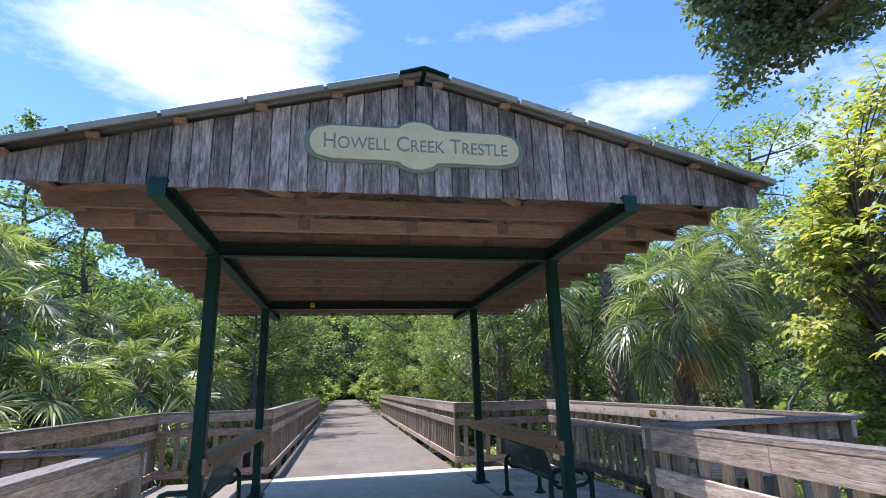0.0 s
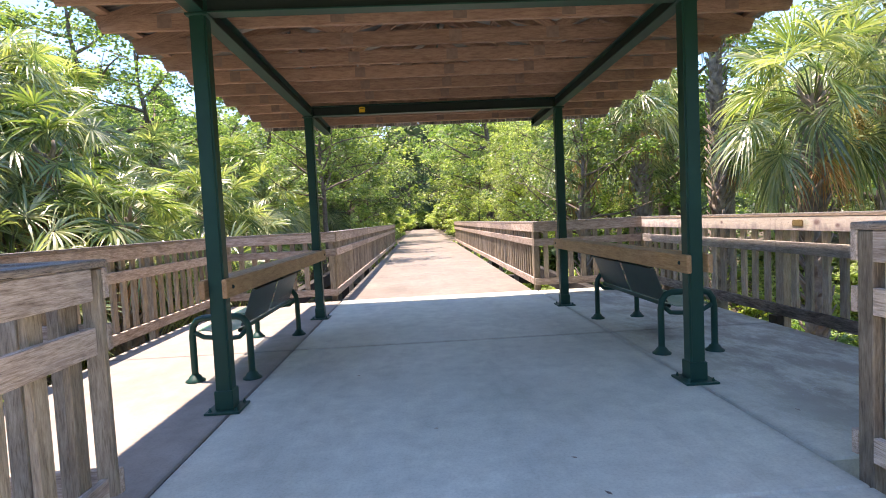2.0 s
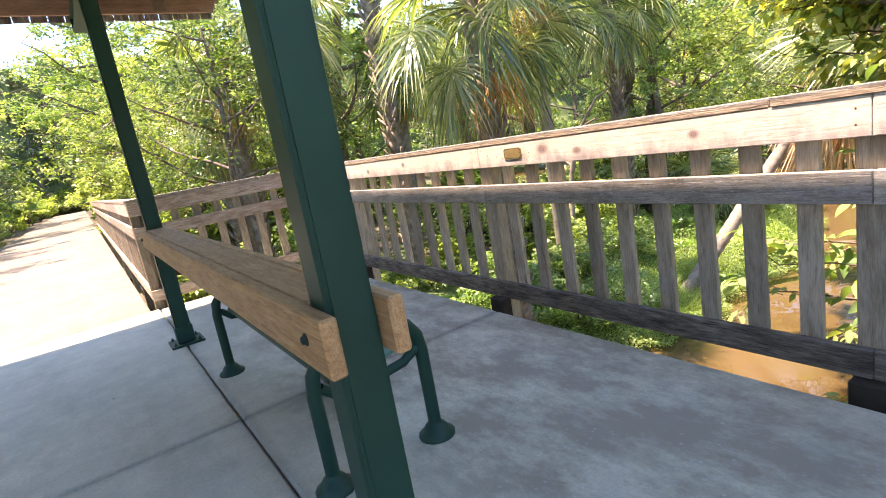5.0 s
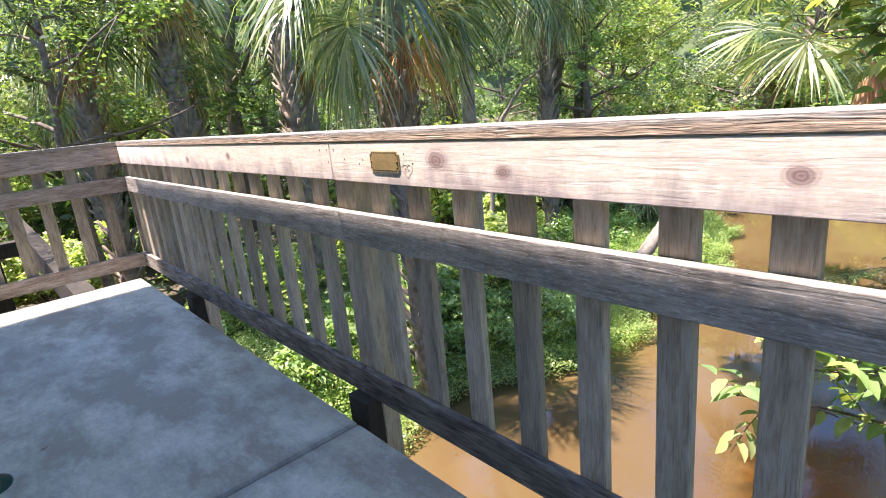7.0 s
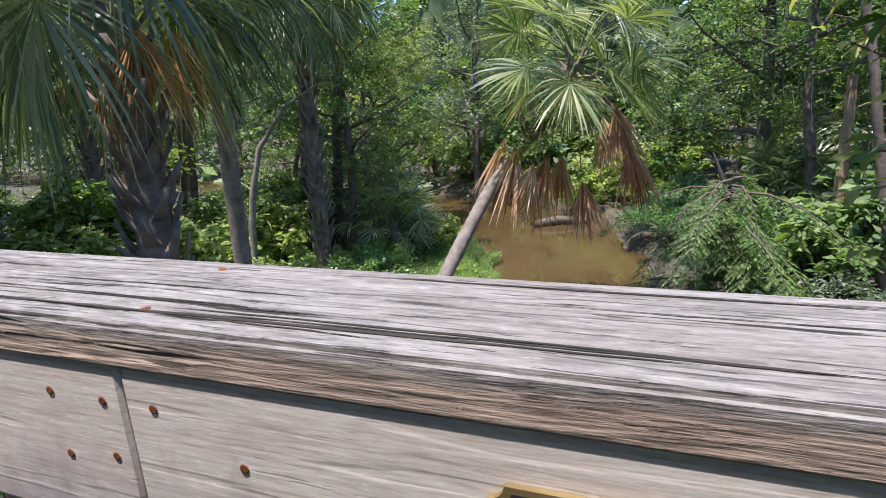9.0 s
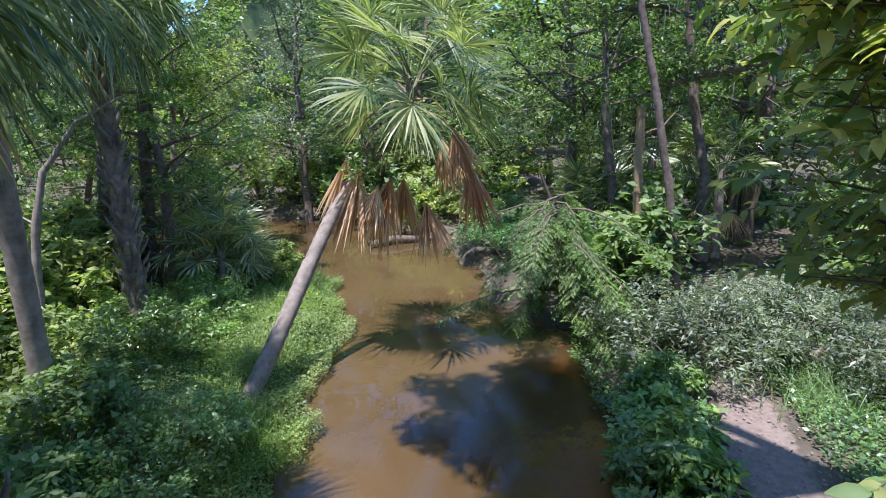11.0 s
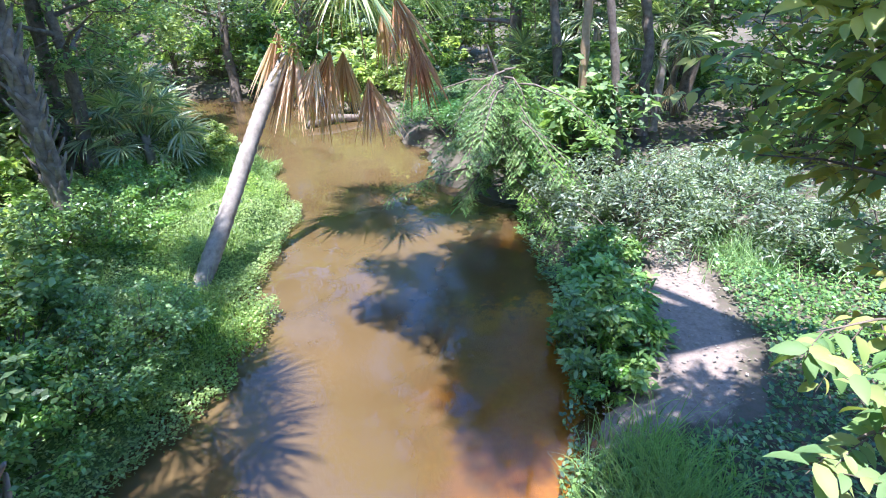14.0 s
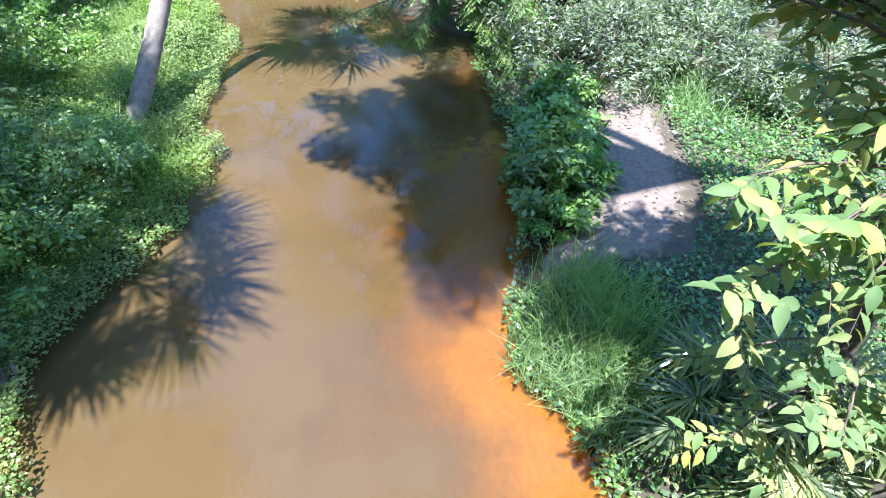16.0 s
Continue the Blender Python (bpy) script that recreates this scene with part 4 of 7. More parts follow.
# ---- leaning rails across the posts ----
def lean_rail(x, side):
    ob = thing("leaning_rail", "tan timber leaning rail bolted across green posts", "rail", (x, 5.5, 0), "leaning rails")
    o = Vector((x, 5.5, 0))
    for s in (-1, 1):
        board("face_board", Vector((x + s * 0.082, 5.515, 0.925)) - o, Vector((x + s * 0.082, 9.52, 0.925)) - o, 0.14, 0.04, M_SHELF, ob, bevel=0.006)
    board("top_board", Vector((x, PY0 + 0.07, 0.975)) - o, Vector((x, PY1 - 0.07, 0.985)) - o, 0.036, 0.125, M_SHELF, ob, bevel=0.006)
    for y in (PY0, PY1):
        for s in (-1, 1):
            v, f = lathe([(0.016, 0.0), (0.016, 0.003), (0.011, 0.004), (0.010, 0.010), (0.004, 0.013), (0.0003, 0.013)], 10)
            link("bolt", quad_mesh("bolt", *join([(v, f)]), M_DARKSTEEL, True), ob, Matrix.Translation(Vector((x + s * 0.102, y, 0.93)) - o) @ Matrix.Rotation(radians(90 * s), 4, "Y"), "dark carriage bolt")


lean_rail(PX0, -1)
lean_rail(PX1, 1)


# ---- benches ----
def bench(x_back, x_front, y0, y1, label):
    """A steel bench whose back stands at x_back; it faces from x_back to x_front."""
    s = 1 if x_front > x_back else -1
    dep = abs(x_front - x_back)
    ob = thing("park_bench", label, "bench", (x_back, (y0 + y1) / 2, 0), "shelter benches")
    ln = (y1 - y0) / 2
    for yy in (-ln, ln):
        pts = [(0, 0.0), (0, 0.42), (0.012, 0.50), (0.05, 0.555), (0.11, 0.575)]
        pts += [(dep - 0.11, 0.575), (dep - 0.05, 0.555), (dep - 0.012, 0.50), (dep, 0.42), (dep, 0.0)]
        v, f = tube([(s * a, yy, z) for a, z in pts], [0.03] * len(pts), 12)
        link("leg_frame", quad_mesh("leg_frame", *join([(v, f)]), M_STEEL, True), ob)
        sup = [(0.03, 0.44), (0.09, 0.385), (0.2, 0.375), (dep - 0.1, 0.40), (dep - 0.01, 0.45)]
        v, f = tube([(s * a, yy, z) for a, z in sup], [0.022] * len(sup), 10)
        link("seat_support", quad_mesh("seat_support", *join([(v, f)]), M_STEEL, True), ob)
        for a in (0, dep):
            v, f = lathe([(0.085, 0.0), (0.085, 0.012), (0.06, 0.03), (0.045, 0.055), (0.034, 0.06), (0.03, 0.075)])
            foot = link("foot_flange", quad_mesh("foot_flange", *join([(v, f)]), M_STEEL, True), ob, Matrix.Translation((s * a, yy, 0)))
    # curved perforated seat and back panels, in two lengths
    for k in range(2):
        a0, a1 = (-ln + 0.03, -0.02) if k == 0 else (0.02, ln - 0.03)
        prof = [(0.50, 0.42), (0.46, 0.455), (0.38, 0.445), (0.28, 0.425), (0.17, 0.43), (0.10, 0.455)]
        back = [(0.085, 0.47), (0.045, 0.56), (0.005, 0.68), (-0.03, 0.78), (-0.055, 0.815), (-0.08, 0.80)]
        for nm, pr, mat in (("seat_panel", prof, M_SEAT), ("back_panel", back, M_BLACK)):
            V, Q = [], []
            n = 36
            for i in range(n + 1):
                yy = a0 + (a1 - a0) * i / n
                for dz in (0, 0.008):
                    V += [(s * a, yy, z + dz) for a, z in pr]
            m = len(pr)
            for i in range(n):
                for r in range(2):
                    for j in range(m - 1):
                        A = (i * 2 + r) * m + j
                        B = ((i + 1) * 2 + r) * m + j
                        Q.append((A, A + 1, B + 1, B))
            for i in (0, n):
                for j in range(m - 1):
                    A = i * 2 * m + j
                    Q.append((A, A + 1, A + m + 1, A + m))
            link(nm, quad_mesh(nm, V, Q, mat, True), ob)
    v, f = tube([(s * 0.09, -ln + 0.02, 0.44), (s * 0.09, ln - 0.02, 0.44)], [0.02, 0.02], 8)
    link("rear_bar", quad_mesh("rear_bar", *join([(v, f)]), M_STEEL, True), ob)
    return ob


bench(2.40, 2.91, 6.45, 8.25, "dark green perforated steel bench facing the creek")
bench(-1.40, -1.91, 6.45, 8.30, "green perforated steel bench facing the woods")


# ---- plaque and marks on the creek rail ----
FX = RO - 0.0005
plq = thing("brass_plaque", "tarnished brass memorial plaque screwed to the rail", "plaque", (FX, 7.155, 1.134))


def plaque_outline(w, h, r):
    pts = []
    for cx, cz, a0 in ((w, h, 270), (-w, h, 360), (-w, -h, 90), (w, -h, 180)):
        for k in range(5):
            a = radians(a0 - 90 * k / 4)
            pts.append((cx + r * math.cos(a), cz + r * math.sin(a)))
    return pts


TURN_IN = Matrix.Rotation(radians(-90), 4, "Z")
for nm, w, h, y0, y1, mat in (("plate", 0.084, 0.036, -0.004, 0.0, M_BRASS), ("border", 0.080, 0.032, -0.0044, -0.0041, M_DARK), ("face", 0.077, 0.029, -0.0048, -0.0045, M_BRASS)):
    part(nm, plate(plaque_outline(w, h, 0.010), y0, y1), mat, plq, m=TURN_IN)
for u in (-0.074, 0.074):
    v, f = lathe([(0.0045, 0), (0.0045, 0.0015), (0.003, 0.003), (0.0004, 0.0033)], 10)
    link("screw", quad_mesh("screw", *join([(v, f)]), M_RUST, True), plq, Matrix.Translation((-0.0048, u, 0.0)) @ Matrix.Rotation(radians(-90), 4, "Y"))
for z, w in ((0.017, 0.036), (0.009, 0.026), (0.0, 0.058), (-0.008, 0.062), (-0.016, 0.056)):
    board("text_bar", (-0.00485, -w, z), (-0.00485, w, z), 0.0022 if z < 0.01 else 0.003, 0.0003, M_BRASS, plq, bevel=0)


M_CARVE = plain("fresh_carved_wood", (0.55, 0.30, 0.19), (0.66, 0.42, 0.30), 50.0, 0.8, 0.0, 0.2)
for y, z in ((7.045, 1.161), (7.003, 1.13), (7.292, 1.138), (7.319, 1.123)):
    k = thing("nail_hole", "dark empty nail hole in rail board", "nail hole", (FX, y, z))
    v, f = lathe([(0.0045, 0.0), (0.0035, 0.0004), (0.0003, 0.0005)], 9)
    link("hole", quad_mesh("hole", [(-c, a_, b_ * 0.7) for a_, b_, c in v], f, M_DARK, True), k)
for y, z in ((7.598, 1.175), (7.541, 1.174), (7.49, 1.175), (7.539, 1.126), (7.592, 1.119), (7.415, 1.14), (5.27, 1.16), (5.17, 1.16), (5.27, 1.10), (5.17, 1.10), (9.86, 1.16), (9.76, 1.10)):
    k = thing("rusty_screw", "rusty countersunk screw head in the rail", "screw", (FX, y, z))
    v, f = lathe([(0.0039, 0.0), (0.0034, 0.0005), (0.0019, 0.0002), (0.0003, 0.0002)], 10)
    link("head", quad_mesh("head", [(-c, a_, b_) for a_, b_, c in v], f, M_RUST, True), k)
heart = thing("carved_heart", "heart carved into the pale rail board", "carving", (FX, 7.034, 1.108))
pts = []
for i in range(41):
    t = 2 * math.pi * i / 40
    pts.append((-0.0004, -0.0021 * 16 * math.sin(t) ** 3 * 0.85, 0.0019 * (13 * math.cos(t) - 5 * math.cos(2 * t) - 2 * math.cos(3 * t) - math.cos(4 * t)) * 0.85))
v, f = tube(pts, [0.00055] * 41, 5)
link("outline", quad_mesh("outline", *join([(v, f)]), M_CARVE, True), heart)
for y0, z0, y1, z1 in ((0.014, 0.008, 0.012, -0.006), (0.014, 0.008, 0.004, 0.006), (-0.004, 0.004, -0.012, 0.0), (-0.006, 0.006, -0.008, -0.008)):
    v, f = tube([(-0.0004, y0, z0), (-0.0004, y1, z1)], [0.0005, 0.0005], 5)
    link("scratch", quad_mesh("scratch", *join([(v, f)]), M_CARVE, True), heart)

# drying checks and screws along the cap of the creek rail
rk = np.random.RandomState(21)
for i in range(26):
    ln = rk.uniform(0.12, 0.5)
    y0, x0 = rk.uniform(5.6, 8.6), RO + rk.uniform(0.018, 0.137)
    if i == 0:
        y0, x0, ln = 7.12, RO + 0.026, 0.62
    s = np.linspace(0, 1, 18)
    mid = np.cumsum(rk.normal(size=18)) * 0.0006 + 0.012 * s * rk.uniform(-0.4, 0.4)
    w = np.sin(s * np.pi) ** 0.6 * (0.0022 if i == 0 else rk.uniform(0.0006, 0.0014)) * rk.uniform(0.6, 1.3, 18)
    V = np.stack([np.stack([mid - w, s * ln, np.zeros(18)], -1), np.stack([mid + w, s * ln, np.zeros(18)], -1)], 1).reshape(-1, 3)
    q = [(2 * k, 2 * k + 1, 2 * k + 3, 2 * k + 2) for k in range(17)]
    link("drying_check", quad_mesh("drying_check", V, q, M_DARK), rail_creek, Matrix.Translation(Vector((x0, y0, 1.2417)) - rail_creek.location))
for x, y in ((RO + 0.026, 7.51), (RO + 0.125, 7.525), (RO + 0.03, 5.23), (RO + 0.12, 5.22), (RO + 0.03, 9.81), (RO + 0.12, 9.80)):
    k = thing("rusty_screw", "rusty screw head sunk in the rail cap", "screw", (x, y, 1.2405))
    v, f = lathe([(0.0040, 0.0), (0.0036, 0.0014), (0.0018, 0.0005), (0.0003, 0.0005)], 12)
    link("head", quad_mesh("head", *join([(v, f)]), M_RUST, True), k)

# a few leaves fallen on the deck
rl = np.random.RandomState(64)
for x, y in ((1.05, 4.05), (0.25, 5.0), (1.0, 4.45), (2.6, 4.9), (-0.4, 6.3), (1.7, 8.6), (3.4, 6.0), (3.1, 8.4), (0.9, 12.6), (-2.4, 8.9)):
    k = thing("fallen_leaf", "small dark dry leaf lying on the concrete", "leaf", (x, y, 0.002), "fallen leaves")
    k.rotation_euler = (0, 0, rl.uniform(0, 6.28))
    L = rl.uniform(0.03, 0.05)
    S, W, Z = np.linspace(0, 1, 6), np.array([0.02, 0.2, 0.27, 0.22, 0.12, 0.01]), np.array([0.0, 0.05, 0.1, 0.12, 0.2, 0.34])
    rows = [(s * L, sg * w * L, z * L * 0.5 + (0.12 * L * w * abs(sg))) for s, w, z in zip(S, W, Z) for sg in (-1, 0, 1)]
    q = [(3 * i + j, 3 * i + j + 1, 3 * i + j + 4, 3 * i + j + 3) for i in range(5) for j in (0, 1)]
    link("blade", quad_mesh("blade", rows, q, M_BOOT), k)

# ---- plants ----
M_STEM = plain("green_leaf_stem", (0.09, 0.13, 0.03), (0.16, 0.20, 0.06), 9.0, 0.5, 0.0, 0.0)


def fan(hub, fwd, side, nrm, size, n, droop, rs, spread=2.25, fill=1.0, ragged=0.06):
    """One costapalmate blade: pleated leaflets, joined for half their length, then split and drooping."""
    step = 2 * spread / (n - 1)
    a = np.linspace(-spread, spread, n) + rs.uniform(-0.2, 0.2, n) * step
    L = size * (0.76 + 0.24 * np.cos(a * 0.62)) * rs.uniform(1 - ragged, 1 + ragged, n)
    d = np.cos(a)[:, None] * fwd + np.sin(a)[:, None] * side
    base = hub + fwd * (0.20 * size * np.cos(a * 0.5))[:, None]
    d = d + nrm * (0.20 * np.abs(np.sin(a)) + rs.normal(size=n) * 0.09)[:, None]
    w = np.cross(d, nrm)
    w /= np.linalg.norm(w, axis=1)[:, None]
    S = np.array([0.02, 0.30, 0.50, 0.76, 1.0])
    W = np.array([0.04, 0.31, 0.42, 0.24, 0.012]) * math.tan(step / 2) * fill
    down = np.array([0, 0, -1.0])
    dr = droop * rs.uniform(0.5, 1.6, n)
    dr *= 0.45 + 0.9 * np.abs(np.sin(a))
    P = base[:, None, :] + d[:, None, :] * (L[:, None] * S)[..., None] + down * (dr[:, None] * L[:, None] * (0.4 * S ** 2 + 0.6 * S ** 4))[..., None]
    tw = nrm * 0.6
    flip = ((-1) ** np.arange(n))[:, None, None]
    off = (w[:, None, :] + tw * flip) * (L[:, None] * W)[..., None]
    V = np.stack([P + off, P - off], 2).reshape(-1, 3)
    base_i = (np.arange(n) * 10)[:, None] + np.arange(4)[None, :] * 2
    Q = np.stack([base_i, base_i + 1, base_i + 3, base_i + 2], -1).reshape(-1, 4)
    return V, Q


def palm_crown(seed, fronds, size, dead=0, leaflets=30, petiole=1.0, low=-50, limp=0.35, nod=0.4):
    rs = np.random.RandomState(seed)
    green, brown, stems = [], [], []
    for i in range(fronds + dead):
        isdead = i >= fronds
        az = i * 2.39996 + rs.uniform(-0.6, 0.6)
        if isdead:
            el = radians(rs.uniform(-85, -58))
        else:
            f = (i + 0.5) / fronds
            el = radians(82 - (82 - low) * f ** 0.9 + rs.uniform(-8, 8))
        h = np.array([math.cos(az), math.sin(az), 0])
        up = np.array([0, 0, 1.0])
        fwd = h * math.cos(el) + up * math.sin(el)
        pl = petiole * rs.uniform(0.75, 1.15) * (0.7 if isdead else 1)
        p0 = np.array([0, 0, 0.0]) + h * 0.08 - up * 0.25 * ((i / max(fronds, 1)) if not isdead else 1.3)
        bend = radians(18 if not isdead else 6)
        f2 = h * math.cos(el - bend) + up * math.sin(el - bend)
        p1 = p0 + fwd * pl * 0.55
        p2 = p1 + f2 * pl * 0.45
        v, q = tube([p0, p1, p2], [0.022, 0.014, 0.009], 3)
        stems.append((v, q))
        e3 = el - bend * 1.7 - rs.uniform(0, nod) * (not isdead)
        f3 = h * math.cos(e3) + up * math.sin(e3)
        nrm = -h * math.sin(e3) + up * math.cos(e3)
        side = np.cross(f3, nrm)
        roll = rs.uniform(-0.9, 0.9)
        s2, n2 = side * math.cos(roll) + nrm * math.sin(roll), nrm * math.cos(roll) - side * math.sin(roll)
        sz = size * rs.uniform(0.82, 1.12)
        if isdead:
            brown.append(fan(p2, f3, s2, n2, sz * 1.05, int(leaflets * 0.7), 0.25, rs, 0.7, 0.8, 0.25))
        else:
            green.append(fan(p2, f3, s2, n2, sz, leaflets, limp * (1 + 0.8 * max(0, (0.95 - math.sin(el)) * 0.5)), rs, 2.05, 0.95, 0.1))
    return green, brown, stems


CROWNS = {}


def crown_meshes(kind):
    if kind not in CROWNS:
        seed, fronds, size, dead, petiole, low = {
            "full_a": (11, 40, 0.72, 13, 0.75, -52), "full_b": (23, 36, 0.75, 11, 0.80, -45), "full_c": (37, 42, 0.70, 14, 0.72, -58),
            "young": (41, 19, 0.72, 2, 0.85, 0), "lean": (67, 24, 0.66, 0, 0.70, -28), "high": (73, 36, 0.78, 4, 0.80, -50)}[kind]
        limp, nod = {"lean": (0.14, 0.1), "young": (0.25, 0.2)}.get(kind, (0.32, 0.45))
        g, b, s = palm_crown(seed, fronds, size, dead, 46 if kind in ("lean", "high") else 32, petiole, low, limp, nod)
        if kind in ("lean", "high"):
            each = [quad_mesh("frond", *join([f, t]), M_FAN, False, M_STEM, len(f[1])) for f, t in zip(g, s)]
            CROWNS[kind] = (each, quad_mesh("dead_skirt", *join(b), M_DEAD) if b else None)
        else:
            v, q = join(g + s)
            CROWNS[kind] = (quad_mesh("crown", v, q, M_FAN, False, M_STEM, sum(len(f[1]) for f in g)), quad_mesh("dead_skirt", *join(b), M_DEAD) if b else None)
    return CROWNS[kind]


def palm_trunk(height, r0, r1, boots, lean=(0, 0), curve=0.0, seed=0, rings=True):
    rs = np.random.RandomState(seed)
    n = int(height * 14)
    pts, rad = [], []
    for i in range(n + 1):
        s = i / n
        pts.append((lean[0] * s ** (1 + curve), lean[1] * s ** (1 + curve), height * s))
        k = (1.0 + (0.05 if rings and i % 2 else 0.0)) * (1 + 0.35 * max(0, 0.08 - s) / 0.08)
        rad.append((r0 + (r1 - r0) * s) * k)
    parts = [tube(pts, rad, 12)]
    bparts = []
    if boots:
        m = int(height * boots * 22)
        for j in range(m):
            s = 1 - boots * (j / m)
            az = j * 2.39996 + rs.uniform(-0.15, 0.15)
            q = Vector((lean[0] * s ** (1 + curve), lean[1] * s ** (1 + curve), height * s))
            h = Vector((math.cos(az), math.sin(az), 0))
            t = Vector((-h.y, h.x, 0))
            r = r0 + (r1 - r0) * s
            ln = rs.uniform(0.24, 0.38)
            skew = t * rs.choice((-1, 1)) * rs.uniform(0.05, 0.13)
            a = q + h * r * 0.75
            mid = a + h * rs.uniform(0.07, 0.12) + skew * 0.5 + Vector((0, 0, ln * 0.5))
            tip = mid + h * rs.uniform(0.03, 0.10) + skew * 0.6 + Vector((0, 0, ln * 0.5))
            V = []
            for p, w, d in ((a, 0.085, 0.03), (mid, 0.045, 0.045), (tip, 0.03, 0.02)):
                V += [p - t * w, p + t * w, p + t * w * 0.7 + h * d, p - t * w * 0.7 + h * d]
            Q = [(4 * e + k, 4 * e + (k + 1) % 4, 4 * e + 4 + (k + 1) % 4, 4 * e + 4 + k) for e in (0, 1) for k in range(4)] + [(8, 9, 10, 11)]
            bparts.append((V, Q))
    return join(parts), (join(bparts) if bparts else None)


def palm(x, y, crown_z, kind, label, boots=0.0, r=0.16, lean=(0, 0), turn=0.0, scale=1.0, group="sabal palms", mat=None):
    zb = float(ground_z(x, y)) - 0.1
    h = crown_z - zb
    ob = thing("sabal_palm", label, "palm tree", (x, y, zb), group)
    t, b = palm_trunk(h, r * 1.05, r * 0.9, boots, lean, 0.35, int(abs(x * 31 + y * 17)))
    skin = mat or (M_BOOT if boots > 0.8 else M_PALMBARK)
    if b:
        v, q = join([t, b])
        link("trunk", quad_mesh("trunk", v, q, skin, False, M_BOOT, len(t[1])), ob)
    else:
        link("trunk", quad_mesh("trunk", *t, skin, True), ob)
    c, d = crown_meshes(kind)
    m = Matrix.Translation((lean[0], lean[1], h)) @ Matrix.Rotation(turn, 4, "Z") @ Matrix.Scale(scale, 4)
    if isinstance(c, list):
        for f in c:
            link("frond", f, ob, m)
    else:
        link("crown", c, ob, m)
    if d:
        tagged(link("dead_skirt", d, ob, m, "hanging brown dead fronds"), kind="stuff")
    return ob


def leaves(centres, radii, count, size, rs, aspect=0.5, flat=0.35):
    """Many small pointed leaves scattered in soft clumps."""
    k = rs.randint(0, len(centres), count)
    c, r = centres[k], radii[k]
    d = rs.normal(size=(count, 3))
    d /= np.linalg.norm(d, axis=1)[:, None]
    rad = rs.uniform(0, 1, count) ** 0.5
    p = c + d * (r * rad)[:, None] * np.array([1, 1, 0.72])
    u = rs.normal(size=(count, 3))
    u[:, 2] = u[:, 2] * flat - 0.25
    u /= np.linalg.norm(u, axis=1)[:, None]
    n = rs.normal(size=(count, 3)) * 0.6 + np.array([0, 0, 1.0])
    w = np.cross(u, n)
    w /= np.linalg.norm(w, axis=1)[:, None] + 1e-6
    nn = np.cross(w, u)
    L = size * rs.uniform(0.6, 1.35, count)[:, None]
    V = np.stack([p, p + u * L * 0.5 + w * L * aspect * 0.5 + nn * L * 0.07, p + u * L - nn * L * 0.05, p + u * L * 0.5 - w * L * aspect * 0.5 + nn * L * 0.07], 1)
    Q = np.arange(count * 4).reshape(-1, 4)
    return V.reshape(-1, 3), Q


TREES = {}


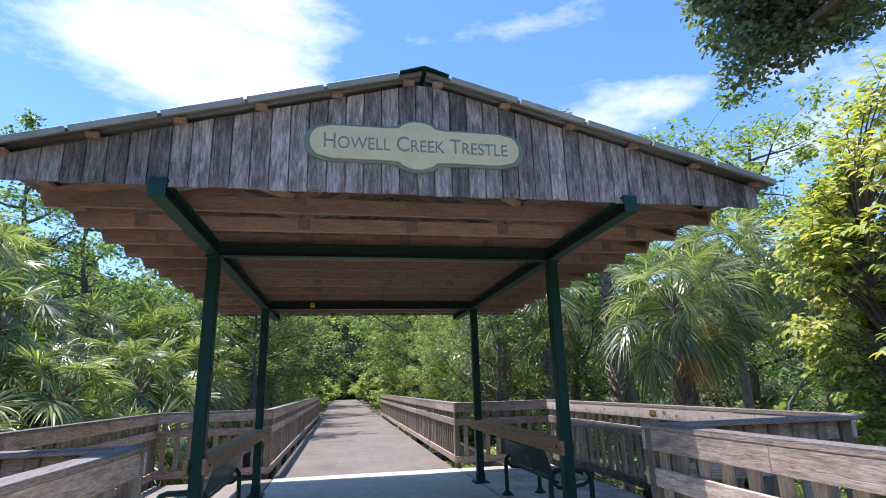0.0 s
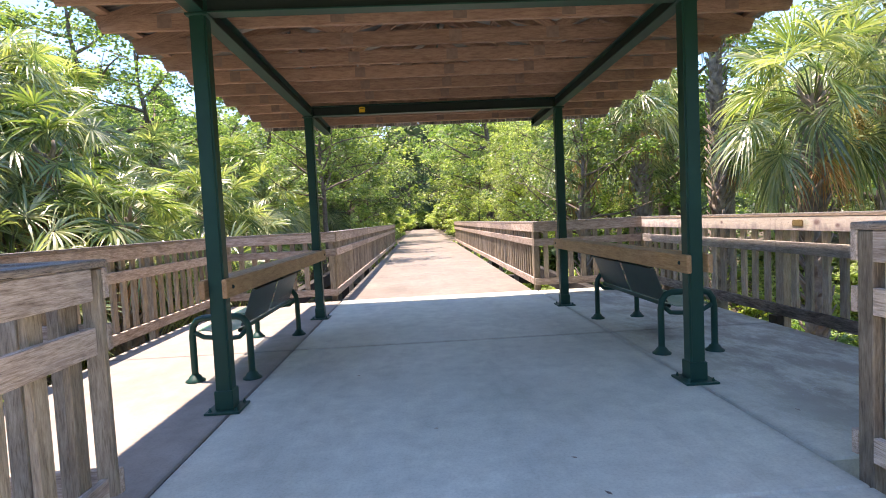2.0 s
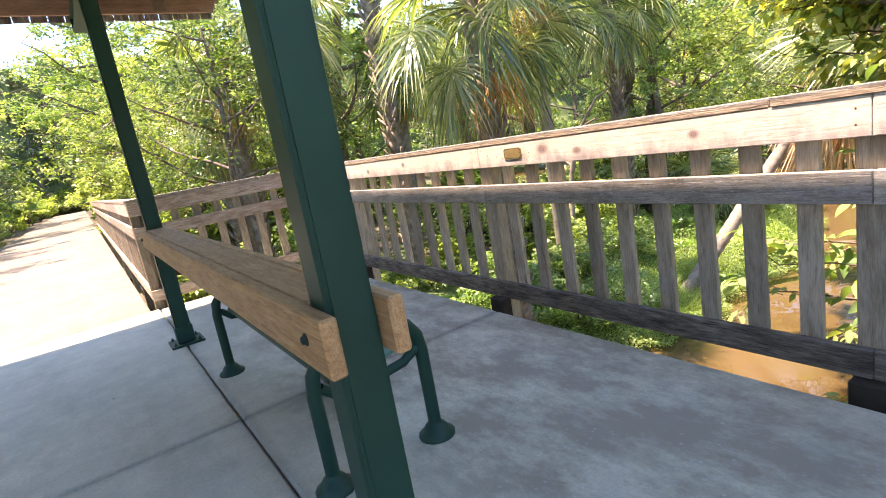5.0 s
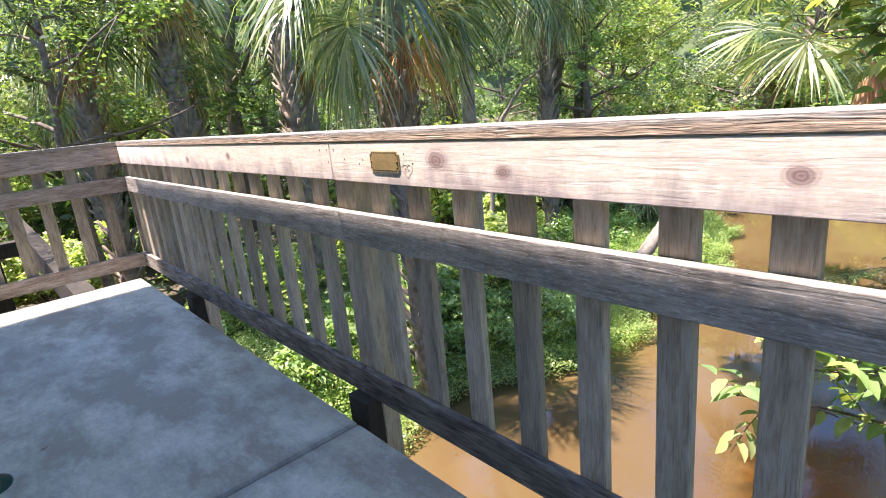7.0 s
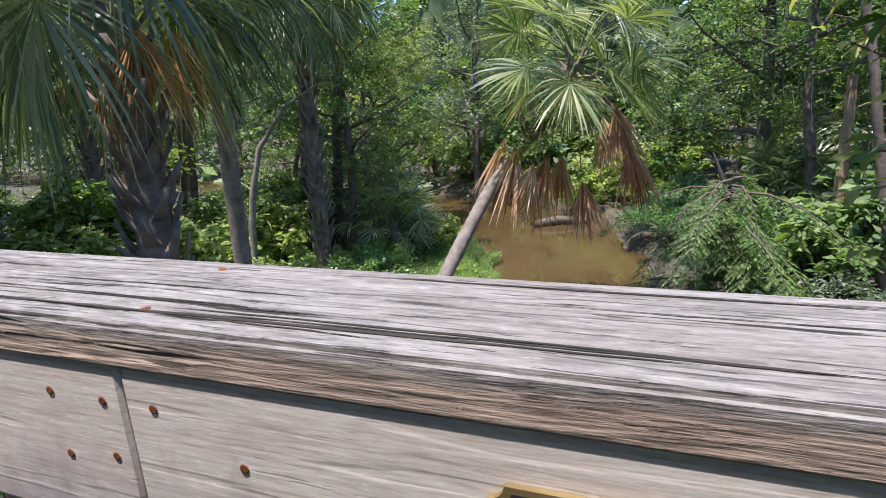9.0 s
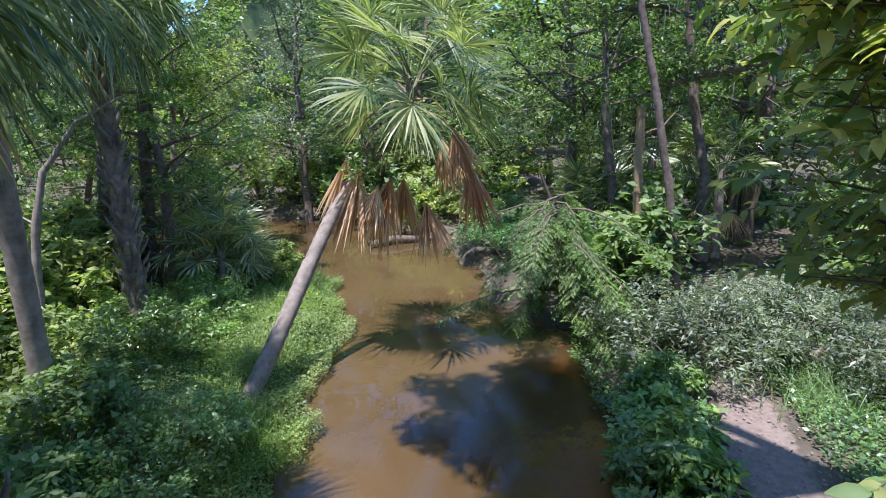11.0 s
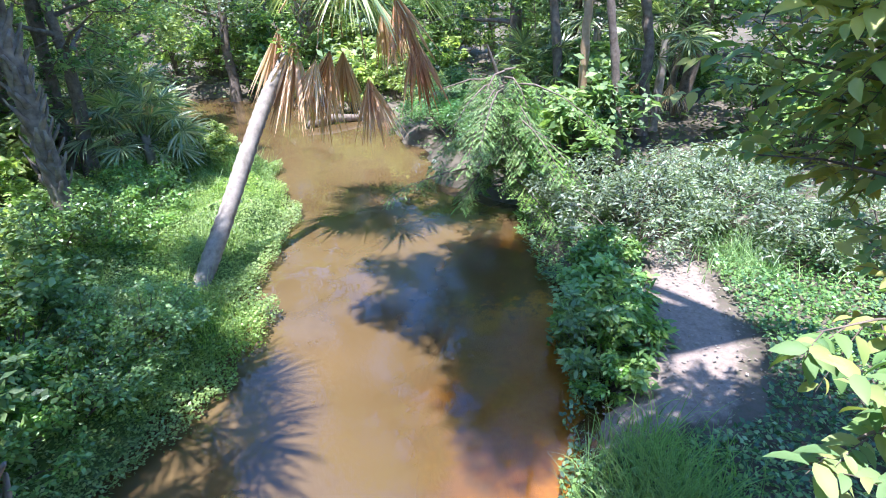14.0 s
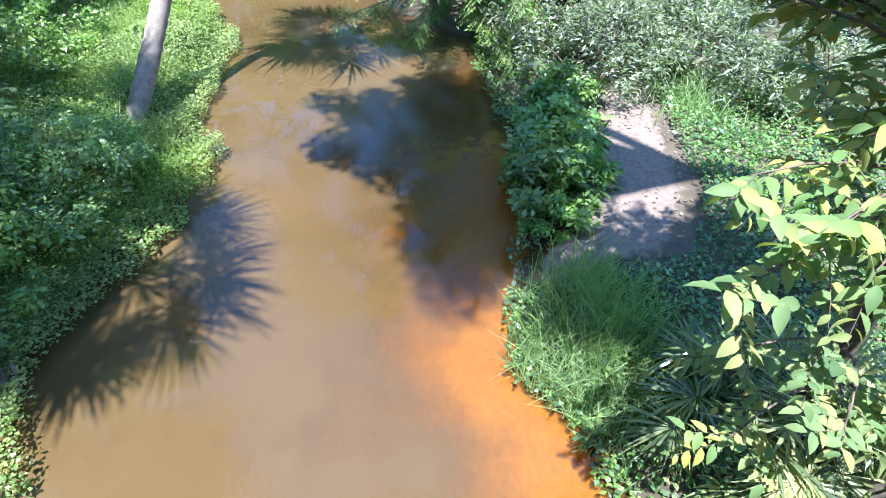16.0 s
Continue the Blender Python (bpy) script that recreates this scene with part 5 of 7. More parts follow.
def tree_meshes(kind):
    """Trunk with limbs and a crown of clumps; built once for each kind."""
    if kind in TREES:
        return TREES[kind]
    seed, height, spread, nclump, nleaf, lsize, mat, trunk_r, bare, drop = {
        "oak_a": (3, 11, 3.8, 95, 12673, 0.175, M_OAK, 0.20, 0.30, 0.2), "oak_b": (8, 13, 4.2, 110, 14007, 0.190, M_OAK, 0.24, 0.25, 0.2),
        "oak_c": (15, 9, 3.2, 80, 11339, 0.152, M_OAK, 0.16, 0.18, 0.2),
        "lime_a": (21, 9, 3.4, 90, 12673, 0.152, M_LIME, 0.16, 0.15, 0.2), "lime_b": (29, 11, 3.6, 100, 13340, 0.167, M_LIME, 0.18, 0.25, 0.2),
        "grey_a": (33, 12, 4.0, 100, 12673, 0.167, M_GREY, 0.2, 0.3, 0.6),
        "thin_a": (45, 10, 2.6, 55, 7540, 0.114, M_OAK, 0.12, 0.42, 0.2),
        "far_low": (87, 8, 4.2, 110, 3500, 0.33, M_OAK, 0.16, 0.02, 0.2), "far_lime": (88, 9, 4.0, 110, 3500, 0.32, M_LIME, 0.16, 0.02, 0.2),
        "tall_a": (91, 16, 4.0, 90, 8280, 0.22, M_GREY, 0.22, 0.45, 0.2), "tall_b": (97, 12, 3.6, 80, 9338, 0.152, M_OAK, 0.16, 0.5, 0.2),
        "far_a": (51, 13, 4.6, 110, 3500, 0.34, M_OAK, 0.22, 0.12, 0.2), "far_b": (57, 14, 4.4, 100, 3500, 0.34, M_GREY, 0.22, 0.15, 0.2), "far_c": (63, 12, 4.4, 100, 3500, 0.34, M_LIME, 0.22, 0.10, 0.2)}[kind]
    rs = np.random.RandomState(seed)
    wood_parts, centres, radii = [], [], []
    pts = [Vector((0, 0, 0))]
    d = Vector((rs.uniform(-.1, .1), rs.uniform(-.1, .1), 1))
    n = 9
    for i in range(n):
        d = (d + Vector((rs.uniform(-.16, .16), rs.uniform(-.16, .16), 0.1))).normalized()
        pts.append(pts[-1] + d * height * 0.85 / n)
    wood_parts.append(tube(pts, [trunk_r * (1 - 0.85 * i / n) * (1.25 if i == 0 else 1) for i in range(n + 1)], 9))
    limbs = 16
    for j in range(limbs):
        s = bare + (1 - bare) * (j + 0.5) / limbs
        i = min(int(s * n), n - 1)
        p = pts[i].lerp(pts[i + 1], s * n - i)
        az = j * 2.39996 + rs.uniform(-0.4, 0.4)
        ln = spread * (1.05 - 0.55 * abs(s - 0.55) / 0.45) * rs.uniform(0.7, 1.1)
        q = [p]
        dd = Vector((math.cos(az), math.sin(az), rs.uniform(0.1, 0.7))).normalized()
        for k in range(5):
            dd = (dd + Vector((rs.uniform(-.28, .28), rs.uniform(-.28, .28), rs.uniform(-.2, .2)))).normalized()
            q.append(q[-1] + dd * ln / 5)
        r = trunk_r * 0.42 * (1.1 - s * 0.6)
        wood_parts.append(tube(q, [r * (1 - 0.8 * k / 5) for k in range(6)], 6))
        for k in range(2, 6):
            m = max(1, int(nclump / (limbs * 4)))
            for _ in range(m + (rs.rand() < 0.5)):
                off = Vector(rs.normal(size=3) * spread * 0.17)
                c = q[k] + off
                centres.append(c)
                radii.append(spread * rs.uniform(0.08, 0.19))
                wood_parts.append(tube([q[k], (q[k] + c) / 2 + Vector((0, 0, 0.05)), c], [r * 0.25, r * 0.16, r * 0.06], 3))
    centres, radii = np.array([tuple(c) for c in centres]), np.array(radii)
    V, Q = leaves(centres, radii, int(nleaf * 0.95), lsize * 0.82, rs)
    TREES[kind] = (quad_mesh("trunk", *join(wood_parts), M_BARK, True), quad_mesh("crown", V, Q, mat))
    return TREES[kind]


def tree(x, y, kind, label, scale=1.0, turn=0.0, group="woodland trees", z=None, sz=1.0):
    zb = float(ground_z(x, y)) - 0.15 if z is None else z
    t, c = tree_meshes(kind)
    ob = thing("broadleaf_tree", label, "tree", (x, y, zb), group)
    m = Matrix.Rotation(turn, 4, "Z") @ Matrix.Diagonal((scale, scale, scale * sz, 1))
    link("trunk", t, ob, m)
    link("crown", c, ob, m)
    return ob


SHRUBS = {}


def shrub_meshes(kind):
    if kind in SHRUBS:
        return SHRUBS[kind]
    seed, h, w, nclump, nleaf, lsize, mat, asp = {
        "dark": (61, 1.5, 1.0, 26, 1350, 0.165, M_OAK, 0.5), "lime": (67, 1.6, 1.0, 26, 1350, 0.17, M_LIME, 0.5),
        "grey": (71, 1.4, 1.3, 30, 3000, 0.12, M_GREY, 0.28), "cover": (73, 0.8, 1.1, 24, 2600, 0.10, M_COVER, 0.55),
        "broad": (79, 1.3, 0.9, 22, 1900, 0.16, M_MIDGREEN, 0.42), "bank": (97, 0.95, 1.0, 28, 3000, 0.085, M_MIDGREEN, 0.5), "feather": (83, 1.9, 1.2, 30, 5200, 0.12, M_BUSH, 0.2)}[kind]
    rs = np.random.RandomState(seed)
    cs, rr, wp = [], [], []
    for i in range(nclump):
        az, rad = rs.uniform(0, 6.28), w * math.sqrt(rs.rand())
        c = Vector((math.cos(az) * rad, math.sin(az) * rad, h * rs.uniform(0.2, 1.0) * (1 - 0.45 * (rad / w) ** 2)))
        cs.append(tuple(c))
        rr.append(rs.uniform(0.16, 0.34) * w)
        wp.append(tube([(c.x * 0.15, c.y * 0.15, -0.1), (c.x * 0.6, c.y * 0.6, c.z * 0.6), c], [0.018, 0.012, 0.005], 4))
    V, Q = leaves(np.array(cs), np.array(rr), nleaf, lsize, rs, asp)
    SHRUBS[kind] = (quad_mesh("branchwork", *join(wp), M_BARK, True), quad_mesh("foliage", V, Q, mat))
    return SHRUBS[kind]


def shrub(x, y, kind, label, scale=1.0, turn=0.0, sz=1.0, z=None):
    ob = thing("shrub", label, "shrub", (x, y, (float(ground_z(x, y)) - 0.05) if z is None else z), "bank shrubs")
    s, f = shrub_meshes(kind)
    m = Matrix.Rotation(turn, 4, "Z") @ Matrix.Diagonal((scale, scale, scale * sz, 1))
    link("branchwork", s, ob, m)
    link("foliage", f, ob, m)
    return ob


def strands(name, tops, length, rs, mat, width=0.012, label="", category="", n=5):
    """Thin hanging or rising strips from many points (moss, grass)."""
    k = len(tops)
    d = rs.normal(size=(k, 3)) * 0.16
    L = length * rs.uniform(0.5, 1.2, k)
    S = np.linspace(0, 1, n)
    a = rs.uniform(0, 6.28, k)
    w = np.stack([np.cos(a), np.sin(a), np.zeros(k)], -1)
    sgn = 1 if length > 0 else -1
    bend = d[:, None, :] * (np.abs(L)[:, None] * S ** 2)[..., None] * (3.0 if sgn > 0 else 1.0)
    P = tops[:, None, :] + np.array([0, 0, 1.0]) * (L[:, None] * (S - 0.25 * S ** 3 * (sgn > 0)))[..., None] + bend
    W = width * (1 - 0.9 * S)[None, :, None]
    V = np.stack([P + w[:, None, :] * W, P - w[:, None, :] * W], 2).reshape(-1, 3)
    b = (np.arange(k) * n * 2)[:, None] + np.arange(n - 1)[None, :] * 2
    Q = np.stack([b, b + 1, b + 3, b + 2], -1).reshape(-1, 4)
    return V, Q


def stuff(name, V, Q, mat, label, category):
    return tagged(new(name, quad_mesh(name, V, Q, mat)), label, category, kind="stuff")


PALM_L = "sabal palm with glossy fan fronds over brown dead ones"
rp = random.Random(3)
# left of the trail
PALMS_A = [(-8.6, 12.0, 3.6, "full_a", 1.0, 1.1), (-7.4, 14.5, 2.0, "full_b", 0.9, 1.0), (-6.4, 13.2, 0.9, "full_c", 0.9, 0.9), (-6.6, 17.0, 2.4, "full_a", 0.9, 1.05),
           (-4.9, 17.5, 1.0, "full_b", 1.0, 0.95), (-8.0, 8.6, 1.4, "young", 0.0, 1.0), (-6.0, 9.6, 0.2, "young", 0.0, 0.95), (-4.8, 21.5, 1.6, "full_c", 0.9, 1.0),
           (-9.8, 9.4, 4.6, "full_c", 0.9, 1.1), (-11.5, 14.0, 4.5, "full_b", 0.8, 1.1), (-4.4, 26.0, 2.0, "full_a", 0.9, 1.0), (-7.5, 5.0, 0.4, "young", 0.0, 1.0),
           (-5.4, 14.6, -0.2, "young", 0.0, 1.0), (-8.4, 19.5, 3.6, "full_c", 0.9, 1.1)]
PALMS_B = [(-6.2, 24.0, 3.2, "full_b", 0.9, 1.0), (-6.9, 11.0, 0.9, "full_b", 0.9, 0.95), (-11.0, 7.0, 3.4, "full_a", 0.9, 1.1), (-5.2, 6.6, -0.5, "young", 0.0, 0.9),
           (-7.2, 12.6, 3.0, "full_b", 0.9, 1.05), (-5.6, 12.2, 1.6, "full_a", 0.9, 0.95), (-5.3, 15.6, 1.9, "full_c", 0.9, 1.0), (-5.0, 19.6, 2.2, "full_a", 0.9, 1.0),
           (-9.2, 14.6, 4.4, "full_b", 0.9, 1.1), (-6.4, 20.5, 3.4, "full_b", 0.9, 1.05), (-7.6, 10.0, 2.4, "full_c", 0.9, 1.0), (-4.6, 13.6, 0.2, "young", 0.0, 1.0),
           (-9.6, 16.2, 5.2, "full_a", 0.9, 1.1), (-8.6, 13.0, 5.0, "full_c", 0.8, 1.1)]
for x, y, cz, kind, boots, sc in PALMS_A + PALMS_B:
    palm(x, y, cz, kind, PALM_L, boots, 0.17, turn=rp.uniform(0, 6), scale=sc)
for x, y, z in ((-7.0, 11.9, 2.7), (8.2, 11.0, 2.75)):
    k = thing("palm_flower_stalk", "golden dry flower cluster hanging among palm fronds", "flower cluster", (x, y, z))
    rs0 = np.random.RandomState(int(x * 10 + 100))
    cs0 = np.array([(0.02 * i, 0.01 * i, 0.25 - 0.09 * i) for i in range(7)])
    V, Q = leaves(cs0, np.linspace(0.12, 0.22, 7), 900, 0.05, rs0, 0.5)
    st = tube([(0, 0, 0.5), (0.02, 0.0, 0.2), (0.12, 0.06, -0.4)], [0.015, 0.012, 0.004], 5)
    link("cluster", quad_mesh("cluster", *join([(V, Q), st]), M_GOLD), k)
# beyond the creek rail
palm(7.6, 11.3, 3.35, "high", "booted sabal palm with drooping fan fronds", 1.0, 0.17, turn=1.0, scale=1.18)
palm(11.5, 20.6, 3.9, "full_b", "sabal palm with smooth grey trunk", 0.15, 0.2, turn=2.0, scale=1.15)
palm(7.6, 19.2, 3.6, "full_c", "booted sabal palm with dead skirt", 1.0, 0.2, turn=0.4, scale=1.1)
palm(14.3, 13.9, 4.3, "high", "tall sabal palm with dark booted trunk beside the creek", 0.9, 0.17, turn=3.0, scale=1.15)
palm(5.6, 21.5, 3.0, "full_a", PALM_L, 0.9, 0.18, turn=2.6)
palm(6.4, 16.2, 4.6, "full_a", PALM_L, 0.9, 0.18, turn=1.6)
palm(5.2, 17.6, 3.9, "full_b", PALM_L, 0.9, 0.18, turn=0.6)
palm(8.8, 16.6, 7.6, "full_c", PALM_L, 0.9, 0.18, turn=3.6)
palm(14.5, 21.0, 3.6, "full_b", PALM_L, 0.8, 0.18, turn=4.4)
palm(10.7, 13.1, 4.7, "high", "sabal palm with dark drooping crown", 0.3, 0.13, lean=(-0.7, -0.7), turn=0.8, scale=1.05)
for x, y, cz in ((19.0, 14.3, -1.3), (18.1, 15.2, -1.0), (17.4, 13.5, -1.6), (18.5, 0.4, 0.0), (19.3, 3.6, -0.9), (20.5, 1.5, 0.4)):
    palm(x, y, cz, "young", "low shaded palmetto with dark fan fronds", 0.0, 0.12, turn=rp.uniform(0, 6), group="palmettos")
for x, y, cz, sc in ((5.95, 4.75, -2.45, 0.68), (5.35, 4.2, -2.3, 0.72)):
    palm(x, y, cz, "young", "saw palmetto with stiff fan fronds on the bank", 0.0, 0.08, turn=rp.uniform(0, 6), scale=sc, group="palmettos")


def leaning_palm():
    """The palm that leans out over the creek, its crown turned up again."""
    base = Vector((12.12, 11.0, -2.9))
    ob = thing("leaning_palm", "sabal palm leaning over the creek with dead fronds", "palm tree", base, "sabal palms")
    ctrl = [(0, 0, 0), (0.75, -0.42, 0.95), (1.45, -0.84, 1.95), (1.98, -1.22, 2.75), (2.22, -1.75, 3.5), (2.22, -2.35, 4.1), (2.18, -2.55, 4.5)]
    pts, rad, rt = [], [], random.Random(4)
    for i in range(len(ctrl) - 1):
        p0, p1, p2, p3 = (Vector(ctrl[max(0, min(len(ctrl) - 1, i + k))]) for k in (-1, 0, 1, 2))
        for j in range(14):
            t = j / 14
            pts.append(0.5 * ((2 * p1) + (p2 - p0) * t + (2 * p0 - 5 * p1 + 4 * p2 - p3) * t * t + (3 * p1 - p0 - 3 * p2 + p3) * t ** 3))
            rad.append((0.142 - 0.009 * i) * (1.0 + 0.085 * ((i * 14 + j) % 2) + rt.uniform(-0.02, 0.02)))
    v, q = join([tube(pts, rad, 14)])
    link("trunk", quad_mesh("trunk", v, q, M_PALMBARK), ob, label="ringed grey leaning trunk")
    top = Matrix.Translation((2.36, -2.80, 5.25))
    c, _ = crown_meshes("lean")
    for f in c:
        link("frond", f, ob, top @ Matrix.Rotation(0.15, 4, "X") @ Matrix.Rotation(1.2, 4, "Z") @ Matrix.Scale(1.45, 4))
    rs = np.random.RandomState(91)
    heart = np.array([2.3, -2.6, 4.75])
    # hanging dead blades, by their hubs
    for hub, sz in (((2.26, -1.50, 3.95), 0.92), ((2.05, -1.80, 3.80), 1.05), ((2.5, -2.15, 3.42), 1.0), ((2.5, -2.88, 3.02), 0.85), ((2.2, -3.42, 4.42), 0.85), ((2.45, -3.75, 3.72), 0.9),
                    ((2.6, -2.5, 3.5), 0.9), ((2.3, -2.35, 3.55), 0.9), ((2.75, -3.2, 4.2), 0.8), ((2.0, -2.1, 3.4), 0.7)):
        hub = np.array(hub)
        h = (hub - heart) * np.array([1, 1, 0])
        h /= np.linalg.norm(h)
        f = h * rs.uniform(0.1, 0.35) + np.array([0, 0, -1.0])
        f /= np.linalg.norm(f)
        face = np.array([-0.9, -0.1, 0.25]) + rs.normal(size=3) * 0.2
        nrm = face - f * (face @ f)
        nrm /= np.linalg.norm(nrm)
        dead = []
        for fold in (0.0, 0.6, 1.2):
            n2 = nrm * math.cos(fold) + np.cross(f, nrm) * math.sin(fold)
            dead.append(fan(hub, f, np.cross(f, n2), n2, sz * 1.25, 22, 0.04, rs, 0.42, 1.7, 0.3))
        dead.append(tube([heart, (hub + heart) / 2 + np.array([0, 0, 0.16]) + h * 0.1, hub], [0.022, 0.016, 0.012], 5))
        link("dead_frond", quad_mesh("dead_frond", *join(dead), M_DEAD), ob, label="hanging orange-brown dead frond")
    boots = []
    for k in range(46):
        s = k / 46
        az = k * 2.39996
        p = Vector((2.2, -1.95, 3.7)).lerp(Vector((2.34, -2.8, 5.05)), s)
        h = Vector((math.cos(az), math.sin(az), 0))
        boots.append(tube([p + h * 0.08, p + h * 0.2 + Vector((0, 0, 0.14)), p + h * 0.3 + Vector((0, 0, 0.34))], [0.05, 0.035, 0.012], 5))
    tagged(link("leaf_base", quad_mesh("leaf_base", *join(boots), M_BOOT), ob, label="dark old leaf bases below the crown"), kind="stuff")
    c = np.array([(2.2, -1.9, 3.75), (2.25, -2.3, 4.0), (2.1, -1.7, 3.5), (2.0, -2.6, 3.9)])
    V, Q = leaves(np.concatenate([c, c + np.array([0, -0.45, 0.55])]), np.full(8, 0.38), 1100, 0.12, rs, 0.4)
    tagged(link("fern_cover", quad_mesh("fern_cover", V, Q, M_COVER), ob, label="green fern clump on the trunk"), kind="stuff")


leaning_palm()

# broadleaf woods
OAK = "broadleaf woodland tree with dense dark green leaves"
LIME = "broadleaf tree with sunlit yellow-green leaves"
GREY = "tall tree with grey-green foliage and moss"
for i, (x, y) in enumerate([(-5.2, 31), (-4.6, 37), (-9, 21), (-10, 28), (-13, 19), (-14.5, 10), (-13.0, 4), (-5.2, 22.5), (-7.2, 27)]):
    tree(x, y, ("oak_a", "oak_c", "oak_b")[i % 3], OAK, rp.uniform(0.75, 0.95), rp.uniform(0, 6))
for i, (x, y) in enumerate([(4.9, 24.5), (5.4, 28.5), (5.0, 33), (7.4, 24.5), (5.2, 37)]):
    tree(x, y, ("lime_a", "lime_b")[i % 2], LIME, rp.uniform(0.72, 0.9), rp.uniform(0, 6))
for i, (x, y) in enumerate([(9, 27), (13, 27), (18, 23), (22.5, 20.5)]):
    tree(x, y, ("oak_b", "oak_a", "grey_a", "oak_c", "lime_a")[i % 5], GREY if i % 5 == 2 else OAK, rp.uniform(0.8, 1.0), rp.uniform(0, 6))
tree(15.5, 19.0, "lime_b", LIME, 1.45, 3.0)
tree(20.6, 15.6, "lime_a", LIME, 1.05, 3.0)
tree(17.0, 14.7, "oak_a", OAK, 0.85, 4.0)
tree(-4.9, 35.0, "oak_b", OAK, 1.2, 1.0)
tree(-5.4, 28.5, "lime_b", LIME, 1.15, 4.0)
tree(9.6, 21.4, "oak_a", OAK, 1.35, 2.2)
tree(5.4, 39.0, "oak_b", OAK, 1.2, 2.2)
tree(-10.5, 20.5, "oak_b", OAK, 1.1, 3.0)
tree(-2.9, 20.4, "tall_b", OAK, 0.85, 2.0)
tree(4.6, 15.6, "tall_b", LIME.replace("yellow-green", "green"), 0.7, 4.0)
tree(-4.2, 27.0, "tall_b", OAK, 0.8, 1.0)
tree(24.5, 16.8, "lime_b", LIME, 0.95, 1.0)
tree(29.5, 14.5, "grey_a", GREY, 1.15, 2.0)
tree(36.0, 8.5, "oak_b", OAK, 0.95, 2.0)
tree(28.5, 1.5, "oak_c", OAK, 1.0, 4.0)
tree(23.0, 1.2, "oak_a", OAK, 0.9, 0.5)
tree(20.5, -1.0, "thin_a", OAK, 1.1, 0.5)
tree(23.5, -2.5, "oak_b", OAK, 0.95, 3.5)
tree(16.5, -4.0, "oak_c", OAK, 1.0, 1.5)
tree(11.0, -3.2, "oak_a", OAK, 0.9, 5.0)
tree(21.5, 3.4, "oak_b", OAK, 1.0, 1.0)
tree(19.5, -0.9, "oak_a", OAK, 1.05, 2.7)
tree(18.6, 3.0, "thin_a", OAK, 1.3, 2.5)
far = [(-1.8, 93), (2.6, 95), (-4.8, 44), (-5.6, 52), (-9.5, 38), (-15, 27), (-18, 15), (-19, 5), (-12, 34), (5.8, 44), (5.6, 52), (9, 36), (14, 34), (20, 30), (26, 26), (31, 22), (33, 9), (34, 2), (30, -4), (25, -8), (18, -10), (11, -9), (-6.5, 76), (7.4, 78), (-8, 66), (9, 66), (8, 50), (-9, 48)]
for i, (x, y) in enumerate(far):
    tree(x, y, ("far_a", "far_c" if 3 < x < 10 else "far_b", "far_a")[i % 3], OAK, rp.uniform(0.8, 1.0) * (1.7 if y > 90 else 1.15 if y > 40 else 1.0), rp.uniform(0, 6))
for k in (0, 1, 3, 4, 5, 13):
    a = k / 14 * 2 * math.pi
    tree(4 + 46 * math.cos(a), 10 + 50 * math.sin(a), ("far_a", "far_b", "far_a")[k % 3], OAK, 1.25, a)

for i, (x, y) in enumerate([(31, 13), (33, 16), (31, 19), (35, 10), (32, 6), (29, 21), (37, 14), (30, 2), (28, 24), (25, -5), (-4.2, 41), (4.6, 41), (-4.0, 48), (4.6, 48), (-5.4, 56), (6.0, 56), (-10, 60), (11, 60), (-14, 22), (-15, 16), (-16, 9), (9, 31), (13, 31)]):
    tree(x, y, "far_lime" if i % 2 or y > 40 else "far_low", LIME if i % 2 or y > 40 else OAK, rp.uniform(0.75, 1.0) * (1.9 if 52 < y else 1.0), rp.uniform(0, 6))

# undergrowth
D, L_, G_, B_ = "dense dark green understorey shrub", "sunlit yellow-green leafy shrub", "grey-green narrow-leaved bank shrub", "broad-leaved green streamside shrub"
spots = []
for k in range(30):
    spots.append((rp.uniform(-15, -8.5), rp.uniform(5, 34), "dark" if rp.random() < 0.6 else "lime", rp.uniform(0.8, 1.25)))
for k in range(32):
    spots.append((rp.uniform(4.0, 16), rp.uniform(18, 32), "dark" if rp.random() < 0.6 else "lime", rp.uniform(1.0, 1.8)))
for k in range(18):
    spots.append((rp.uniform(15, 30), rp.uniform(-4, 4.0), "dark", rp.uniform(1.0, 1.7)))
for k in range(16):
    spots.append((rp.uniform(14, 22), rp.uniform(15.5, 20), "dark" if rp.random() < 0.35 else "lime", rp.uniform(0.9, 1.5)))
for k in range(14):
    spots.append((rp.uniform(6, 16), rp.uniform(14.5, 18), "lime" if rp.random() < 0.6 else "cover", rp.uniform(0.8, 1.3)))
for x, y in ((9.7, 12.4), (8.6, 12.0), (11.4, 13.5), (10.6, 12.6), (7.5, 12.2), (9.2, 13.6), (6.4, 12.3), (12.4, 14.4)):
    spots.append((x, y, "lime" if x > 11 else "dark", rp.uniform(0.75, 0.95)))
for k in range(24):
    spots.append((rp.uniform(25, 36), rp.uniform(4, 24), "dark" if rp.random() < 0.3 else "lime", rp.uniform(1.4, 2.2)))
for x, y in ((27.2, 13.8), (28.0, 11.5), (26.8, 9.2), (25.6, 7.4), (27.5, 15.5), (24.6, 6.4), (23.4, 5.8)):
    spots.append((x, y, "lime", rp.uniform(0.9, 1.3)))
for x, y in ((18.0, 12.4), (19.5, 13.2), (21.0, 14.2), (20.2, 12.9), (22.0, 15.0), (18.6, 13.6), (17.0, 12.8), (23.2, 15.6)):
    spots.append((x, y, "lime", rp.uniform(0.55, 0.8)))
